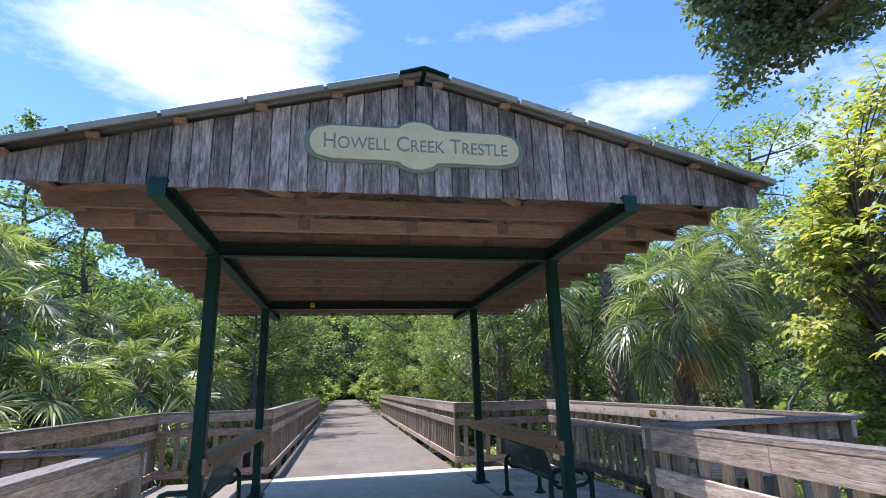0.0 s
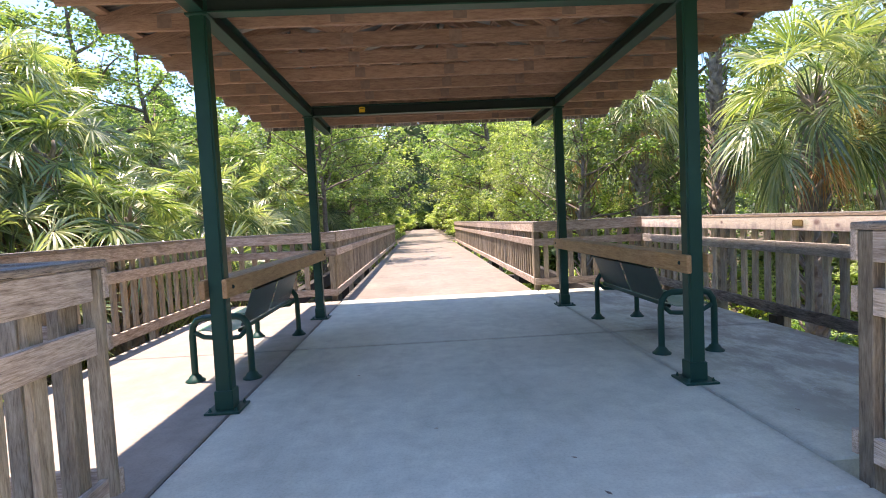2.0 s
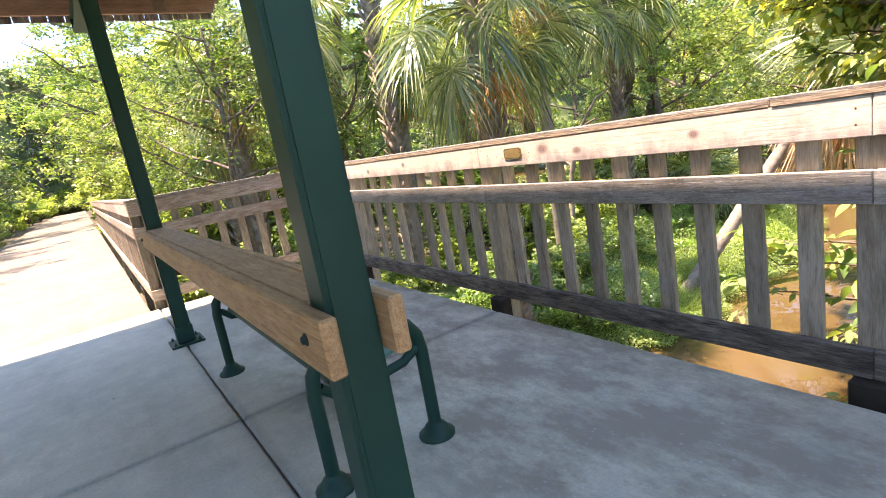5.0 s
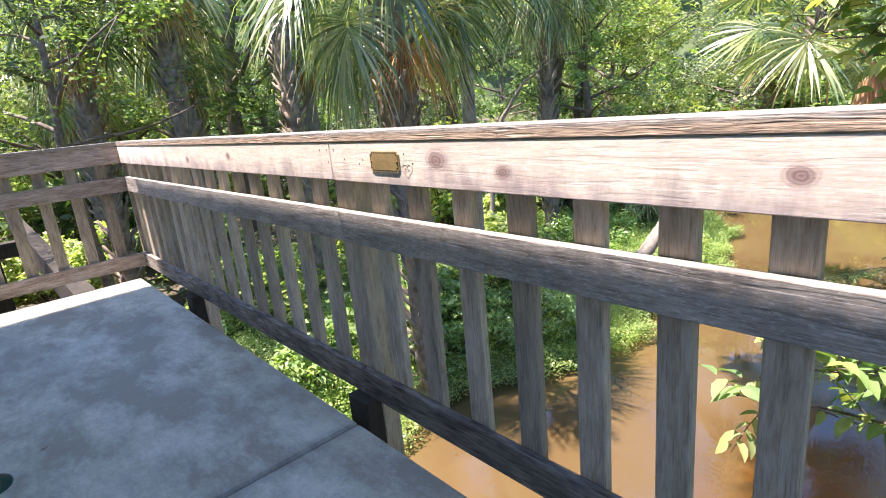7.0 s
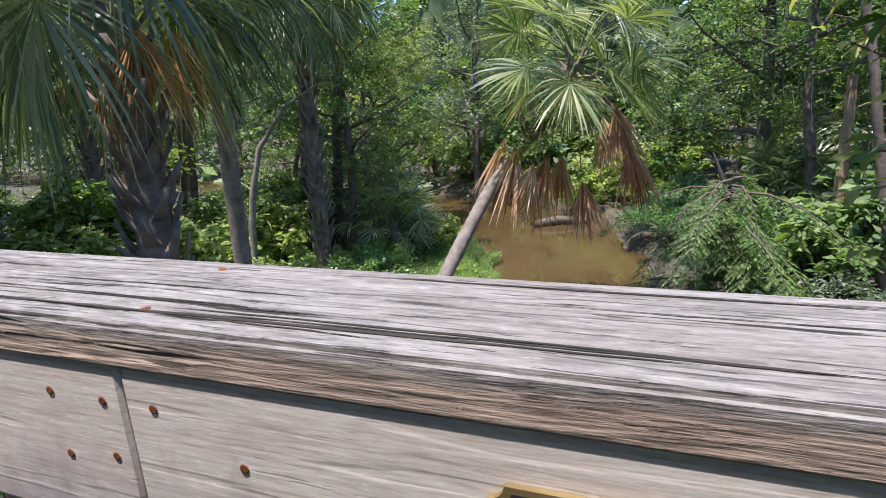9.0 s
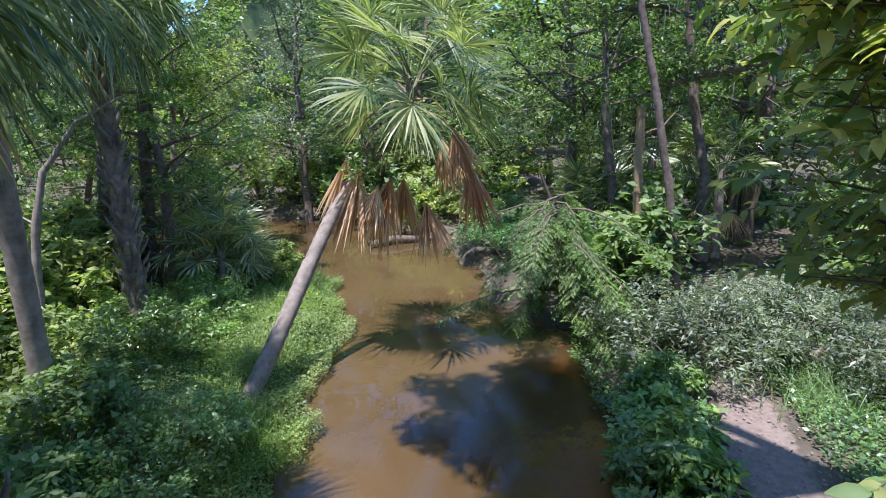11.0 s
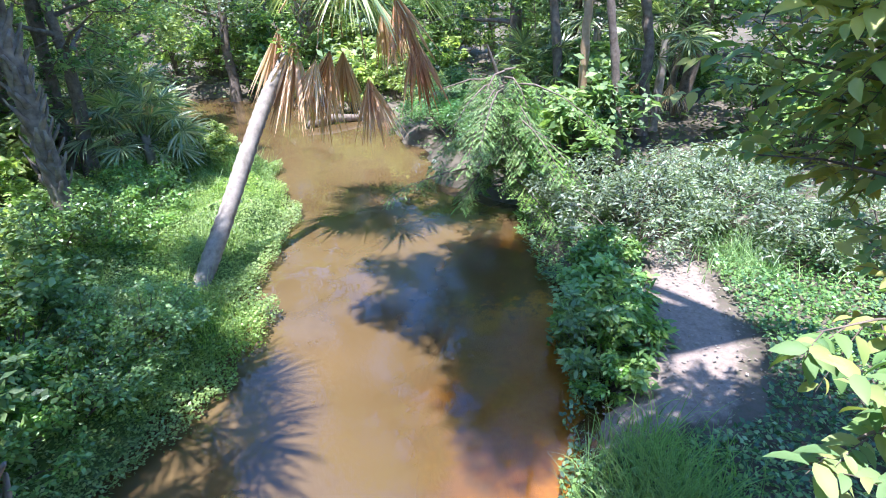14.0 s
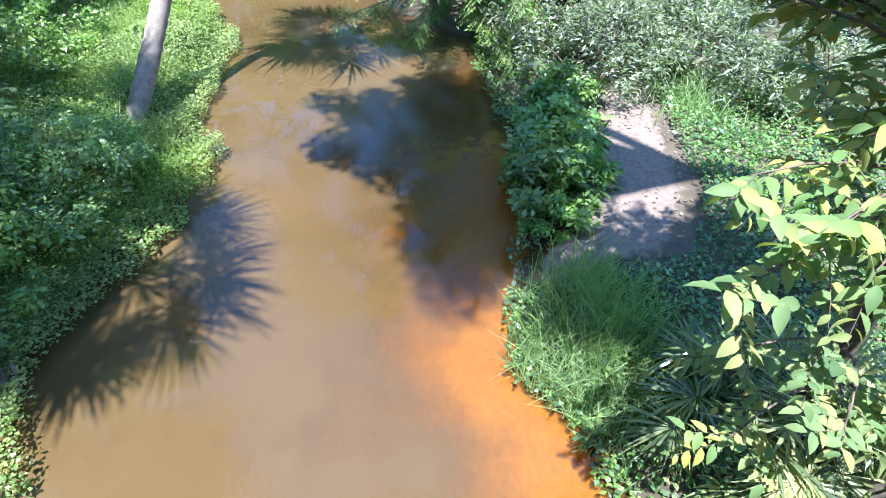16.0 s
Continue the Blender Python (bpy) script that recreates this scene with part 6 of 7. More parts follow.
for x, y in ((13.1, 3.0), (14.2, 0.7), (12.2, 1.6), (13.9, 4.0), (12.4, 3.6), (11.2, 1.0), (13.2, 1.8), (10.4, 0.6)):
    spots.append((x, y, "grey", rp.uniform(0.75, 1.0)))
for x, y, s in ((13.2, 12.9, 1.0), (13.9, 12.7, 0.9), (14.6, 12.6, 0.9), (12.6, 13.4, 1.1), (15.4, 13.0, 1.0), (8.3, 11.7, 0.8), (9.1, 11.5, 0.85), (9.9, 11.35, 0.8), (10.6, 11.2, 0.75), (8.8, 12.4, 0.95), (9.8, 12.3, 0.9), (10.7, 12.0, 0.8), (7.5, 12.1, 0.9), (11.2, 11.2, 0.55)):
    spots.append((x, y, "bank", s))
for x, y, s in ((9.5, 5.3, 0.8), (10.1, 5.0, 0.85), (10.8, 4.75, 0.8), (11.5, 4.5, 0.7), (9.2, 5.35, 0.5)):
    spots.append((x, y, "broad", s))
for x, y, s in ((17.2, 4.6, 0.9), (18.4, 5.0, 0.9), (19.6, 5.8, 1.1), (20.8, 5.9, 1.2)):
    spots.append((x, y, "feather", s))
for x in (-4.6, -3.6, -2.8, 3.8, 4.6, 5.6):
    spots.append((x, 68 + 0.5 * math.sin(x * 3), "lime", rp.uniform(2.0, 2.8)))
    spots.append((x, 80 + 0.5 * math.sin(x * 3), "lime", rp.uniform(2.0, 2.8)))
for x in (-2.0, 0.4, 2.8):
    spots.append((x, 91 + 0.3 * x, "lime", 2.4))
for x, y, s in ((-1.95, 33.5, 0.9), (-2.4, 31.0, 0.8), (3.0, 34.5, 0.8), (-2.2, 36.5, 1.0), (3.2, 38.0, 1.0), (-2.6, 41, 1.1), (3.4, 43, 1.1), (-2.6, 47, 1.2), (3.4, 50, 1.2)):
    spots.append((x, y, "lime", s))
for x, y, k, s in spots:
    if creek_distance(np.array([x]), np.array([y]))[0][0] > 0.05:
        shrub(x, y, k, {"dark": D, "lime": L_, "grey": G_, "broad": B_, "cover": B_, "bank": "dense deep green bush leaning over the water", "feather": "feathery light green cypress boughs over water"}[k], s, rp.uniform(0, 6))


def scatter(name, n, x0, x1, y0, y1, keep, size, height, mat, label, category, seed, asp=0.6):
    rs = np.random.RandomState(seed)
    x, y = rs.uniform(x0, x1, n), rs.uniform(y0, y1, n)
    d, sd = creek_distance(x, y)
    ok = keep(x, y, d, sd)
    x, y = x[ok], y[ok]
    hump = 0.5 + 0.5 * np.sin(x * 2.7 + 1.3 * np.sin(y * 1.9)) * np.sin(y * 3.1 + np.sin(x * 1.7))
    z = np.maximum(ground_z(x, y), WATER_Z) + 0.02 + height * (0.3 + 0.7 * hump) * rs.uniform(0, 1, len(x)) ** 0.6
    c = np.stack([x, y, z], -1)
    m = len(c)
    u = rs.normal(size=(m, 3))
    u[:, 2] = np.abs(u[:, 2]) * 0.4
    u /= np.linalg.norm(u, axis=1)[:, None]
    nr = rs.normal(size=(m, 3)) * 0.45 + np.array([0, 0, 1.0])
    w = np.cross(u, nr)
    w /= np.linalg.norm(w, axis=1)[:, None]
    L = size * rs.uniform(0.5, 1.4, m)[:, None]
    V = np.stack([c, c + u * L * 0.5 + w * L * asp * 0.5, c + u * L, c + u * L * 0.5 - w * L * asp * 0.5], 1).reshape(-1, 3)
    stuff(name, V, np.arange(m * 4).reshape(-1, 4), mat, label, category)


scatter("groundcover", 225000, 5, 19, 9.0, 15.5, lambda x, y, d, s: (s > 0) & (d > -0.25) & (d < 4.2), 0.046, 0.40, M_COVER, "bright green leafy groundcover over the creek bank", "groundcover", 5)
scatter("bank_weeds", 30000, 5, 15, 0.0, 7.0, lambda x, y, d, s: (s < 0) & (d > -0.1) & (d < 5) & (path_distance(x, y) > 1.0), 0.07, 0.22, M_BUSH, "dark green weeds beside the sandy path", "weeds", 9)
scatter("path_litter", 2600, 7, 15, 1.5, 6.5, lambda x, y, d, s: path_distance(x, y) < 1.25, 0.05, 0.012, M_BOOT, "fallen brown leaves on the sandy path", "leaf litter", 10)
scatter("groundcover_patch", 34000, 5, 15, 0.0, 7.0, lambda x, y, d, s: (s < 0) & (d > -0.1) & (d < 5) & (path_distance(x, y) > 1.05), 0.06, 0.2, M_MIDGREEN, "green weeds along the sandy path", "groundcover", 6)
scatter("woodland_floor_growth", 60000, -22, 32, -10, 44, lambda x, y, d, s: (d > 0.1) & ((x > 5) | (x < -3.8)) & ~((x > 5) & (x < 14) & (y < 14) & (y > -1)), 0.15, 0.4, M_OAK, "low woodland undergrowth", "undergrowth", 7)

# grass among the groundcover on the far bank
rs = np.random.RandomState(18)
g = np.stack([rs.uniform(9.5, 19, 26000), rs.uniform(9.6, 14.5, 26000)], -1)
gd, gs = creek_distance(g[:, 0], g[:, 1])
g = g[(gs > 0) & (gd > 0.0) & (np.sin(g[:, 0] * 1.9 + 2 * np.sin(g[:, 1] * 1.3)) * np.sin(g[:, 1] * 2.3 + g[:, 0]) > -0.1)]
V, Q = strands("meadow_grass", np.stack([g[:, 0], g[:, 1], ground_z(g[:, 0], g[:, 1]) + 0.05], -1), 0.34, rs, M_COVER, 0.007, n=4)
stuff("meadow_grass", V, Q, M_COVER, "fine bright grass among the groundcover", "grass")

# distant woods
rs = np.random.RandomState(12)
a = rs.uniform(0, 2 * np.pi, 420)
rr = rs.uniform(40, 62, 420)
cc = np.stack([4 + rr * np.cos(a), 12 + rr * np.sin(a) * 1.15, 17 * rs.uniform(0, 1, 420) ** 1.5 - 2], -1)
cc = cc[(np.abs(cc[:, 0] - 0.45) > 4.5) | (cc[:, 1] < 30)]
V, Q = leaves(cc, rs.uniform(1.8, 3.8, len(cc)), 56000, 1.1, rs, 0.6)
stuff("far_woods", V, Q, M_OAK, "dense distant woodland foliage", "woods")

# the wood's far edge, all round
n_b = 260
ang = np.linspace(0, 2 * np.pi, n_b, endpoint=False)
prof = 17 + 2.6 * np.sin(ang * 9 + 1) + 2.2 * np.sin(ang * 23 + 2) + 1.4 * np.sin(ang * 57) + rs.uniform(-1.4, 1.4, n_b)
rings = [np.stack([4 + (76 + 1.5 * rs.normal(size=n_b)) * np.cos(ang), 14 + (80 + 1.5 * rs.normal(size=n_b)) * np.sin(ang), -4 + (prof + 4) * h], -1) for h in (0, 0.2, 0.4, 0.6, 0.8, 0.93, 1.0)]
ids = np.arange(7 * n_b).reshape(7, n_b)
nxt = np.roll(ids, -1, axis=1)
q = np.concatenate([np.stack([ids[k], nxt[k], nxt[k + 1], ids[k + 1]], -1) for k in range(6)])
tagged(new("backdrop", quad_mesh("backdrop", np.stack(rings), q, plain("distant_wood_edge", (0.035, 0.06, 0.022), (0.15, 0.20, 0.075), 0.55, 0.9, 0.0, 1.0))), "distant green edge of the woods", "backdrop", kind="structure")

# grass on the near bank
rs = np.random.RandomState(14)
g = np.stack([rs.normal(7.15, 0.45, 3600), rs.normal(5.72, 0.33, 3600)], -1)
g = np.concatenate([g, np.stack([rs.uniform(16.5, 19, 1500), rs.uniform(10.6, 12.5, 1500)], -1), np.stack([rs.normal(11.2, 0.5, 500), rs.normal(2.4, 0.3, 500)], -1)])
gd, _ = creek_distance(g[:, 0], g[:, 1])
g = g[gd > -0.1]
V, Q = strands("bank_grass", np.stack([g[:, 0], g[:, 1], np.maximum(ground_z(g[:, 0], g[:, 1]), WATER_Z)], -1), 0.42, rs, M_MIDGREEN, 0.008)
stuff("bank_grass", V, Q, M_MIDGREEN, "arching green grass clumps on the bank", "grass")


def broad_leaves(p, u, size, rs, asp=0.46):
    """Pointed oval leaves folded along the midrib, from p along u."""
    m = len(p)
    n = rs.normal(size=(m, 3)) * 0.35 + np.array([0, 0, 1.0])
    w = np.cross(u, n)
    w /= np.linalg.norm(w, axis=1)[:, None]
    nn = np.cross(w, u)
    L = (size * rs.uniform(0.65, 1.3, m))[:, None]
    S, W, B = (0.0, 0.22, 0.5, 0.78, 1.0), (0.05, 0.42, 0.5, 0.3, 0.01), (0.0, 0.03, 0.0, -0.07, -0.18)
    rows = []
    for s, wd, bd in zip(S, W, B):
        c = p + u * L * s + nn * L * bd
        lift = nn * L * wd * asp * 0.35
        rows += [c + w * L * wd * asp + lift, c, c - w * L * wd * asp + lift]
    V = np.stack(rows, 1).reshape(-1, 3)
    q = [(3 * i + k, 3 * i + k + 1, 3 * i + k + 4, 3 * i + k + 3) for i in range(4) for k in (0, 1)]
    Q = (np.arange(m) * 15)[:, None, None] + np.array(q)[None]
    return V, Q.reshape(-1, 4)


def near_tree():
    """The small tree beside the lookout, its big yellowing leaves close to the rail."""
    base = Vector((6.1, 4.3, -2.6))
    ob = thing("streamside_tree", "small tree with broad yellow-green leaves by the rail", "tree", base)
    rs = np.random.RandomState(77)
    trunk = [Vector((0, 0, 0)), Vector((-0.05, 0.2, 1.2)), Vector((0.0, 0.4, 2.4)), Vector((-0.1, 0.6, 3.4)), Vector((-0.05, 0.8, 4.5)), Vector((0.0, 0.9, 5.6)), Vector((0.1, 0.9, 6.5))]
    parts = [tube(trunk, [0.09, 0.08, 0.07, 0.055, 0.04, 0.025, 0.01], 8)]
    P, U = [], []
    ends = 0
    while ends < 270:
        x, y, z = (rs.uniform(5.4, 6.0), rs.uniform(6.1, 6.7), rs.uniform(-0.3, 0.4)) if ends < 4 else (rs.uniform(5.9, 6.7), rs.uniform(6.0, 6.75), rs.uniform(1.2, 2.3)) if ends < 18 else (rs.uniform(5.15, 7.4), rs.uniform(3.6, 6.9), rs.uniform(-1.9, 4.7)) if rs.rand() < 0.55 else (rs.uniform(5.2, 6.7), rs.uniform(5.0, 6.7), rs.uniform(0.9, 5.6))
        if z > min(2.9 + (x - 5.2) * 1.3 + (5.6 - y) * 1.1, 4.9):
            continue
        # few boughs hang low over the bank
        if ends >= 4 and z < 0.2 and rs.rand() < 0.7:
            continue
        # and clear of the rail
        if math.dist((x, y, z), (4.4, 7.8, 1.4)) < (2.05 if ends < 4 else 2.3 if ends < 18 else 2.7):
            continue
        # the boughs stop short of the open creek
        if (7.78 - y) < (x - 4.33) * (0.54 + 0.28 * max(0.0, 1.3 - z)):
            continue
        ends += 1
        e = Vector((x, y, z)) - base
        s = min(max((e.z - 0.5) / 7.0, 0.06), 0.95) * 6
        i = int(s)
        st = trunk[i].lerp(trunk[i + 1], s - i)
        mid = st.lerp(e, 0.55) + Vector((0, 0, 0.16))
        way = [st, st.lerp(mid, 0.6) + Vector((0, 0, 0.05)), mid, mid.lerp(e, 0.55) + Vector((0, 0, 0.03)), e]
        parts.append(tube(way, [0.018, 0.014, 0.010, 0.006, 0.003], 5))
        d = (e - mid).normalized()
        # leaves stand in two rows along side twigs
        for k in range(7):
            q = mid.lerp(e, 0.05 + 0.15 * k)
            tw = (d + Vector(rs.normal(size=3) * 0.8)).normalized()
            ln = rs.uniform(0.18, 0.42)
            parts.append(tube([q, q + tw * ln * 0.6, q + tw * ln - Vector((0, 0, 0.04))], [0.004, 0.003, 0.0015], 3))
            side = tw.cross(Vector((0, 0, 1))).normalized()
            for g in range(8):
                p = q + tw * ln * (0.15 + 0.12 * g)
                P.append(tuple(p))
                u = (tw * 0.55 + side * (1 if g % 2 else -1) * 0.8 + Vector((0, 0, rs.uniform(-0.7, 0.1)))).normalized()
                U.append(tuple(u))
    link("trunk", quad_mesh("trunk", *join(parts), M_BARK, True), ob)
    V, Q = broad_leaves(np.array(P), np.array(U), 0.11, rs)
    # leaves higher up take the yellower of the two leaf materials
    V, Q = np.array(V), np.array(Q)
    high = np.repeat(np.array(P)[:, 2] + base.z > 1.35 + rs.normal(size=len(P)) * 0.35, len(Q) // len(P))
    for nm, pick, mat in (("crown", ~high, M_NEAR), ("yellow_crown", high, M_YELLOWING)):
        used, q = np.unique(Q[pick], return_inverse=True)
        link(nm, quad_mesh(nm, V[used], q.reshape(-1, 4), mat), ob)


near_tree()


def log(pts, rad, label, mat=None):
    base = Vector(pts[0])
    ob = thing("fallen_log", label, "log", base)
    v, q = tube([Vector(p) - base for p in pts], rad, 10)
    link("log_trunk", quad_mesh("log_trunk", *join([(v, q)]), mat or M_BARK, True), ob)


log([(12.9, 2.55, -2.42), (12.5, 2.15, -2.38), (12.1, 1.75, -2.35), (11.7, 1.2, -2.4)], [0.09, 0.13, 0.13, 0.09], "grey fallen log lying on the bank")
log([(23.6, 10.7, -2.98), (24.2, 9.8, -2.9), (24.6, 8.4, -3.0)], [0.12, 0.16, 0.1], "fallen trunk at the water's edge")


def snag(pts, rad, label, mat, category="tree trunk", vines=0):
    base = Vector(pts[0])
    ob = thing("bare_trunk", label, category, base)
    rs = np.random.RandomState(int(abs(base.x * 13 + base.y * 7)))
    way, size = [], []
    for i in range(len(pts) - 1):
        a, b = Vector(pts[i]) - base, Vector(pts[i + 1]) - base
        k = max(3, int((b - a).length / 0.22))
        for j in range(k):
            way.append(a.lerp(b, j / k) + Vector(rs.normal(size=3) * rad[i] * 0.10))
            size.append((rad[i] + (rad[i + 1] - rad[i]) * j / k) * rs.uniform(0.86, 1.12))
    way.append(Vector(pts[-1]) - base)
    size.append(rad[-1])
    stubs = [tube(way, size, 10)]
    for j in range(3, len(way) - 2, 6):
        az = rs.uniform(0, 6.28)
        d = Vector((math.cos(az), math.sin(az), rs.uniform(0.1, 0.8)))
        stubs.append(tube([way[j], way[j] + d * 0.25, way[j] + d * rs.uniform(0.4, 0.9) + Vector((0, 0, -0.06))], [size[j] * 0.3, size[j] * 0.2, 0.006], 5))
    link("stem", quad_mesh("stem", *join(stubs), mat, True), ob)
    if vines:
        c = np.array([tuple(p) for p in way[2:]]) + rs.normal(size=(len(way) - 2, 3)) * 0.12
        V, Q = leaves(c, rs.uniform(0.15, 0.38, len(c)), vines, 0.12, rs, 0.5)
        tagged(link("vine", quad_mesh("vine", V, Q, M_OAK), ob, label="green climbing vine on the trunk"), kind="stuff")
    return ob


snag([(16.9, 3.15, -2.5), (16.9, 3.15, -0.6), (16.92, 3.18, 1.65)], [0.13, 0.11, 0.09], "pale split dead tree trunk", plain("tan_dead_wood", (0.24, 0.15, 0.08), (0.42, 0.29, 0.17), 7.0, 0.85, 0.0, 0.5))
snag([(15.7, 2.6, -2.4), (15.76, 2.75, -0.9), (15.95, 3.2, 1.8), (16.15, 3.7, 4.2), (16.2, 3.9, 8.0)], [0.13, 0.10, 0.085, 0.075, 0.05], "slim grey bare tree trunk", M_BARK)
snag([(17.75, 1.1, -2.3), (17.8, 1.2, 0.0), (18.0, 1.6, 2.2), (18.1, 2.0, 6.0)], [0.16, 0.13, 0.11, 0.07], "slim grey bare tree trunk", M_BARK)
snag([(17.75, 16.5, -2.3), (17.8, 16.4, 0.0), (17.97, 16.15, 2.4), (18.2, 16.0, 7.0)], [0.26, 0.24, 0.2, 0.14], "vine-wrapped dark tree trunk", M_BARK, vines=2600)
snag([(17.3, 15.3, -2.3), (17.4, 15.1, 0.5), (17.6, 14.9, 3.0), (17.6, 14.6, 7.0)], [0.16, 0.14, 0.12, 0.08], "slim grey tree trunk with vines", M_BARK, vines=1500)
snag([(13.0, 14.9, -2.2), (13.05, 14.7, -0.3), (13.14, 14.4, 0.8), (13.3, 13.8, 1.6), (13.4, 13.0, 2.0)], [0.08, 0.07, 0.055, 0.035, 0.015], "bent pale bare branch", M_PALMBARK)


def mossy_oak():
    base = Vector((14.0, -3.4, -2.2))
    ob = thing("mossy_oak", "old oak with fern-covered spreading limb", "tree", base, "woodland trees")
    P = [[(14.0, -3.4, -2.2), (14.2, -3.2, 0.5), (14.4, -2.8, 2.4), (14.3, -2.6, 6.0), (14.0, -2.8, 9.0)],
         [(14.4, -2.8, 2.4), (15.05, -1.23, 3.1), (15.96, 0.0, 2.8), (16.12, 1.21, 2.4), (16.68, 2.32, 2.2), (16.95, 3.0, 1.9), (17.2, 3.8, 1.7)],
         [(16.1, 1.2, 2.4), (16.54, 2.01, 3.35), (16.94, 2.96, 3.8), (17.3, 4.1, 3.7)], [(16.5, 2.0, 3.3), (16.7, 2.4, 4.3), (17.0, 3.2, 5.0)],
         [(15.9, 0.0, 2.8), (15.8, 0.6, 4.0), (16.2, 1.6, 5.2), (16.0, 2.6, 5.8)]]
    R = [[0.42, 0.36, 0.33, 0.24, 0.12], [0.26, 0.21, 0.17, 0.13, 0.10, 0.07, 0.03], [0.11, 0.09, 0.06, 0.02], [0.07, 0.05, 0.02], [0.12, 0.09, 0.06, 0.02]]
    link("trunk", quad_mesh("trunk", *join([tube([Vector(p) - base for p in a], r, 9) for a, r in zip(P, R)]), M_BARK, True), ob)
    rs = np.random.RandomState(31)
    c = np.array([np.array(p) - np.array(base) for a in P[1:] for p in a[1:]])
    V, Q = leaves(c + rs.normal(size=c.shape) * 0.2 + np.array([0, 0, 0.35]), np.full(len(c), 0.75), 6500, 0.12, rs, 0.5)
    link("crown", quad_mesh("crown", V, Q, M_OAK), ob)
    s = np.concatenate([np.linspace(np.array(P[1][i]), np.array(P[1][i + 1]), 60) for i in range(1, 5)]) - np.array(base) + rs.normal(size=(240, 3)) * 0.08 + np.array([0, 0, 0.12])
    V, Q = strands("fern", np.repeat(s, 3, 0), 0.3, rs, M_COVER, 0.02)
    tagged(link("fern_cover", quad_mesh("fern_cover", V, Q, M_COVER), ob, label="resurrection fern along the limb"), kind="stuff")
    V, Q = strands("moss", np.repeat(c, 22, 0) + rs.normal(size=(len(c) * 22, 3)) * 0.3, -0.7, rs, M_GREY, 0.012)
    tagged(link("moss_cover", quad_mesh("moss_cover", V, Q, M_GREY), ob, label="hanging grey moss"), kind="stuff")


mossy_oak()


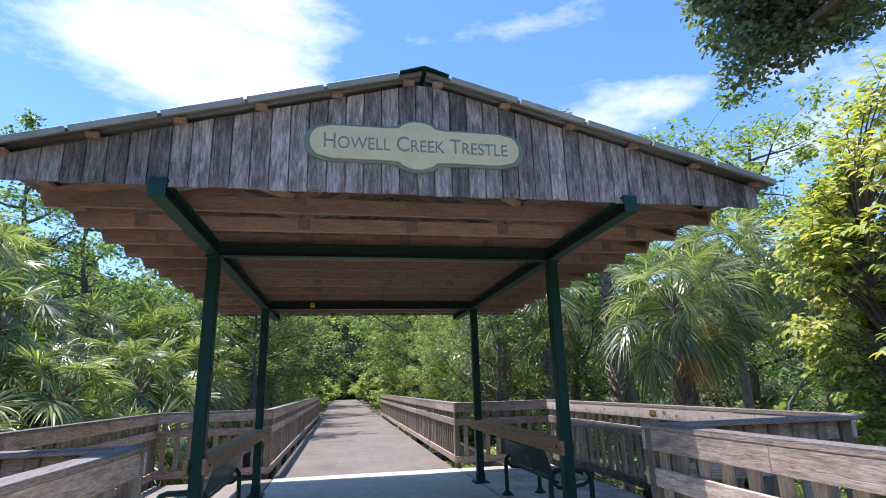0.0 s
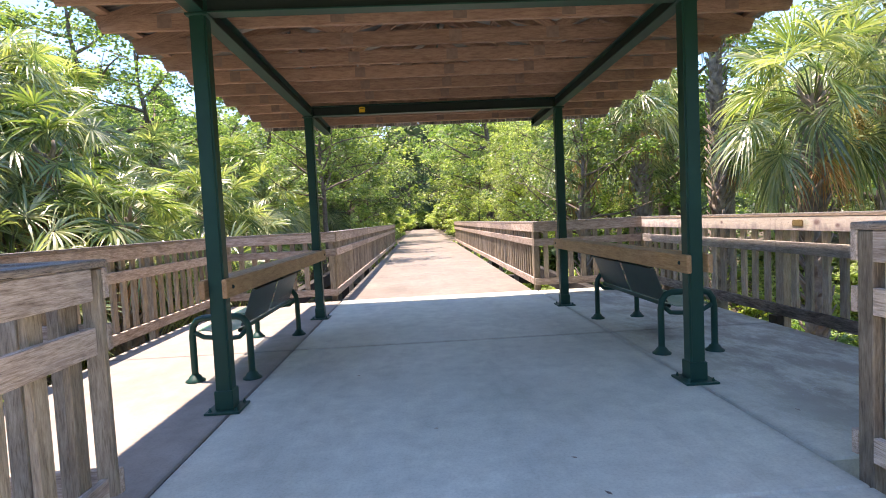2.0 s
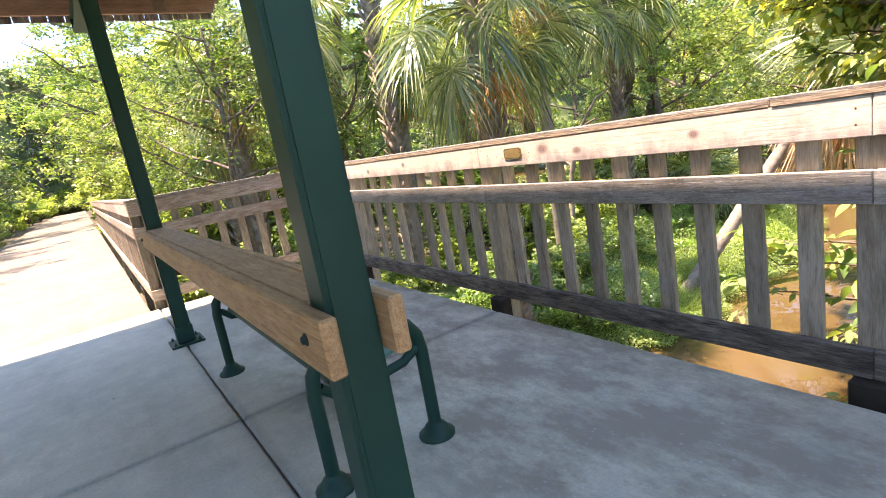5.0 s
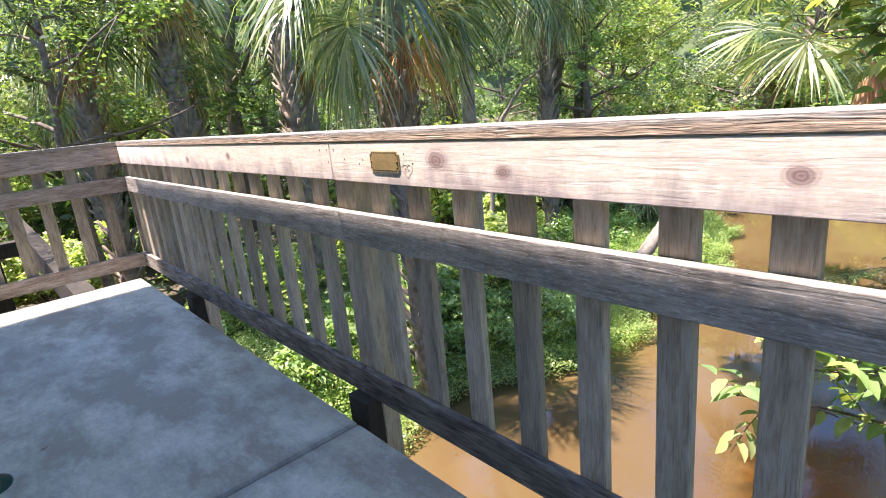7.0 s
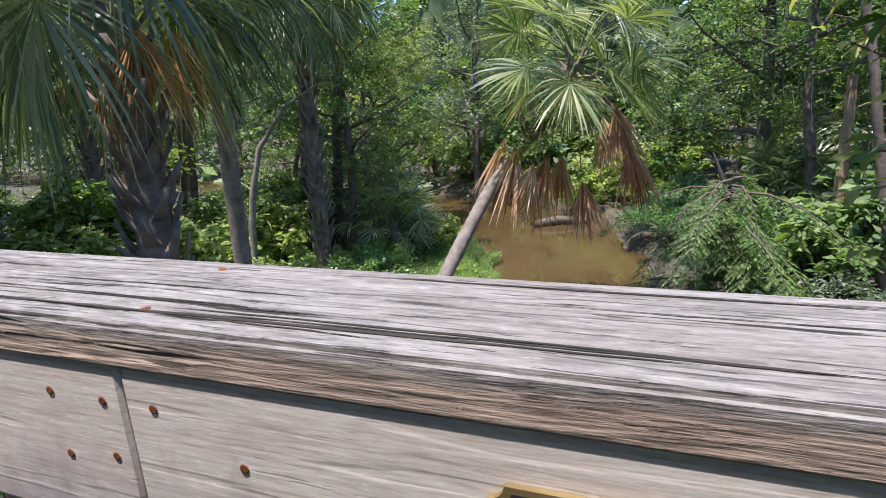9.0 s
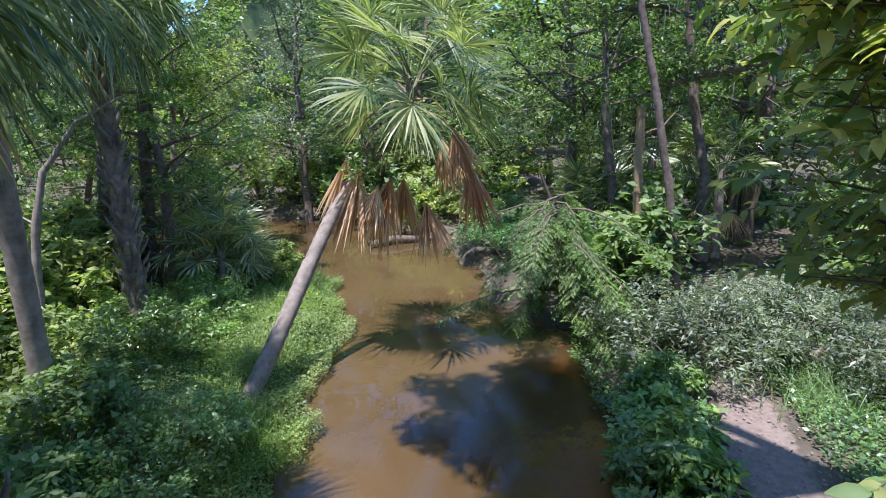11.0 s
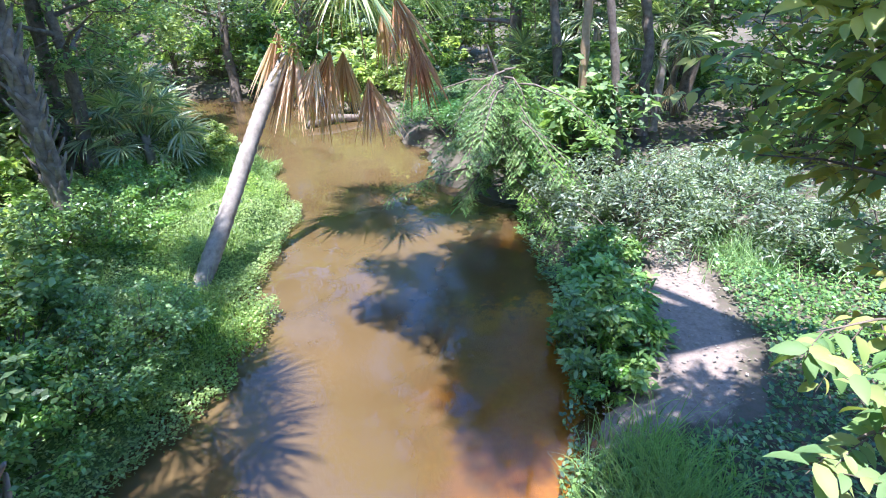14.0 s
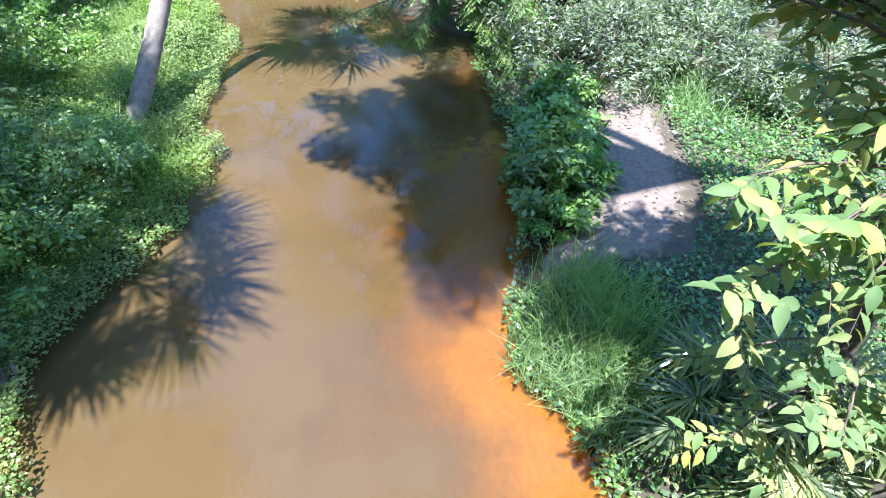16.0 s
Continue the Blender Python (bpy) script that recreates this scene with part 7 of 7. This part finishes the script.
def boughs():
    """Feathery boughs that arch from the bank and hang over the water."""
    root = Vector((15.5, 5.15, -2.65))
    ob = thing("cypress_bough_tree", "young cypress with feathery boughs over the water", "tree", root)
    rs = np.random.RandomState(44)
    wp = [tube([(0, 0, 0), (0.05, 0.1, 1.2), (-0.1, 0.35, 2.4), (-0.2, 0.6, 3.0)], [0.12, 0.09, 0.05, 0.02], 8)]
    P, U = [], []
    for k in range(34):
        z0 = rs.uniform(0.2, 2.7)
        az = rs.uniform(1.2, 4.2) if k < 28 else rs.uniform(0, 6.28)
        ln = rs.uniform(0.6, 1.4) if k % 3 else rs.uniform(1.6, 2.6)
        h = Vector((math.cos(az), math.sin(az), 0))
        sag = rs.uniform(0.4, 1.3) + 0.3 * z0
        pts = [Vector((0, 0.2, z0)) + h * ln * s + Vector((0, 0, 0.5 * s - sag * s * s)) for s in (0, 0.3, 0.55, 0.8, 1.0)]
        wp.append(tube(pts, [0.028, 0.020, 0.013, 0.008, 0.003], 5))
        for a in np.linspace(0.22, 1.0, 15):
            i = min(int(a * 4), 3)
            p = pts[i].lerp(pts[i + 1], a * 4 - i)
            d = (pts[i + 1] - pts[i]).normalized()
            side = d.cross(Vector((0, 0, 1))).normalized()
            for sg in (-1, 1):
                tw = (side * sg + d * rs.uniform(0.3, 0.8) + Vector((0, 0, rs.uniform(-0.7, 0.0)))).normalized()
                tl = rs.uniform(0.25, 0.5) * (1.15 - 0.6 * a)
                wp.append(tube([p, p + tw * tl], [0.004, 0.0015], 3))
                across = tw.cross(Vector((0, 0, 1))).normalized()
                for g in np.linspace(0.1, 1.0, 9):
                    for e in (-1, 1):
                        P.append(tuple(p + tw * tl * g - Vector((0, 0, 0.05 * g * g))))
                        U.append(tuple((across * e + tw * 0.7 + Vector((0, 0, rs.uniform(-0.5, 0.0)))).normalized()))
    link("trunk", quad_mesh("trunk", *join(wp), M_BARK, True), ob)
    P, U = np.array(P), np.array(U)
    up = rs.normal(size=P.shape) * 0.3 + np.array([0, 0, 1.0])
    W = np.cross(U, up)
    W /= np.linalg.norm(W, axis=1)[:, None]
    L = rs.uniform(0.06, 0.12, len(P))[:, None]
    V = np.stack([P, P + U * L * 0.5 + W * L * 0.15, P + U * L, P + U * L * 0.5 - W * L * 0.15], 1).reshape(-1, 3)
    link("crown", quad_mesh("crown", V, np.arange(len(V)).reshape(-1, 4), M_CYPRESS), ob)


boughs()


def overhanging_oak():
    """A tall oak on the near bank whose high boughs shade the water."""
    base = Vector((7.4, 1.5, -2.5))
    ob = thing("overhanging_oak", "tall dark oak whose high boughs shade the creek", "tree", base, "woodland trees")
    rs = np.random.RandomState(58)
    P = [[(7.4, 1.5, -2.5), (7.3, 1.9, 0.5), (7.1, 2.7, 3.5), (7.0, 3.9, 6.2), (7.1, 5.0, 8.0)]]
    R_ = [[0.34, 0.27, 0.23, 0.19, 0.14]]
    # The four limbs near z 12 are added overhead, unseen, to shade the water.
    for x, y, z in ((7.7, 7.4, 9.2), (9.2, 6.9, 8.8), (10.3, 7.3, 9.6), (8.6, 8.3, 10.4), (7.4, 7.9, 9.6), (9.0, 8.5, 8.3), (8.2, 7.6, 8.0), (9.6, 8.6, 9.4), (8.9, 7.6, 11.4), (6.1, 8.0, 12.0), (5.8, 8.3, 12.4), (6.5, 7.6, 11.8), (5.7, 7.9, 12.0), (9.4, 7.5, 8.6), (8.4, 7.0, 9.0)):
        a = Vector((7.05, 4.4, 7.0))
        e = Vector((x, y + 0.4, z))
        m = a.lerp(e, 0.5) + Vector(rs.normal(size=3) * 0.3) + Vector((0, 0, 0.4))
        P.append([a, a.lerp(m, 0.5), m, m.lerp(e, 0.5), e])
        R_.append([0.11, 0.085, 0.06, 0.04, 0.015])
    for k, (a, r) in enumerate(zip(P, R_)):
        nm = "limb" if k else "trunk"
        link(nm, quad_mesh(nm, *join([tube([Vector(p) - base for p in a], r, 8)]), M_BARK, True), ob)
    c = []
    for a in P[1:]:
        for k in (3, 4):
            for _ in range(4):
                c.append(np.array(a[k]) - np.array(base) + rs.normal(size=3) * np.array([0.45, 0.4, 0.35]))
    c = np.array(c)
    V, Q = leaves(c, rs.uniform(0.35, 0.75, len(c)), 24000, 0.16, rs, 0.5)
    link("crown", quad_mesh("crown", V, Q, M_GREY), ob)


overhanging_oak()
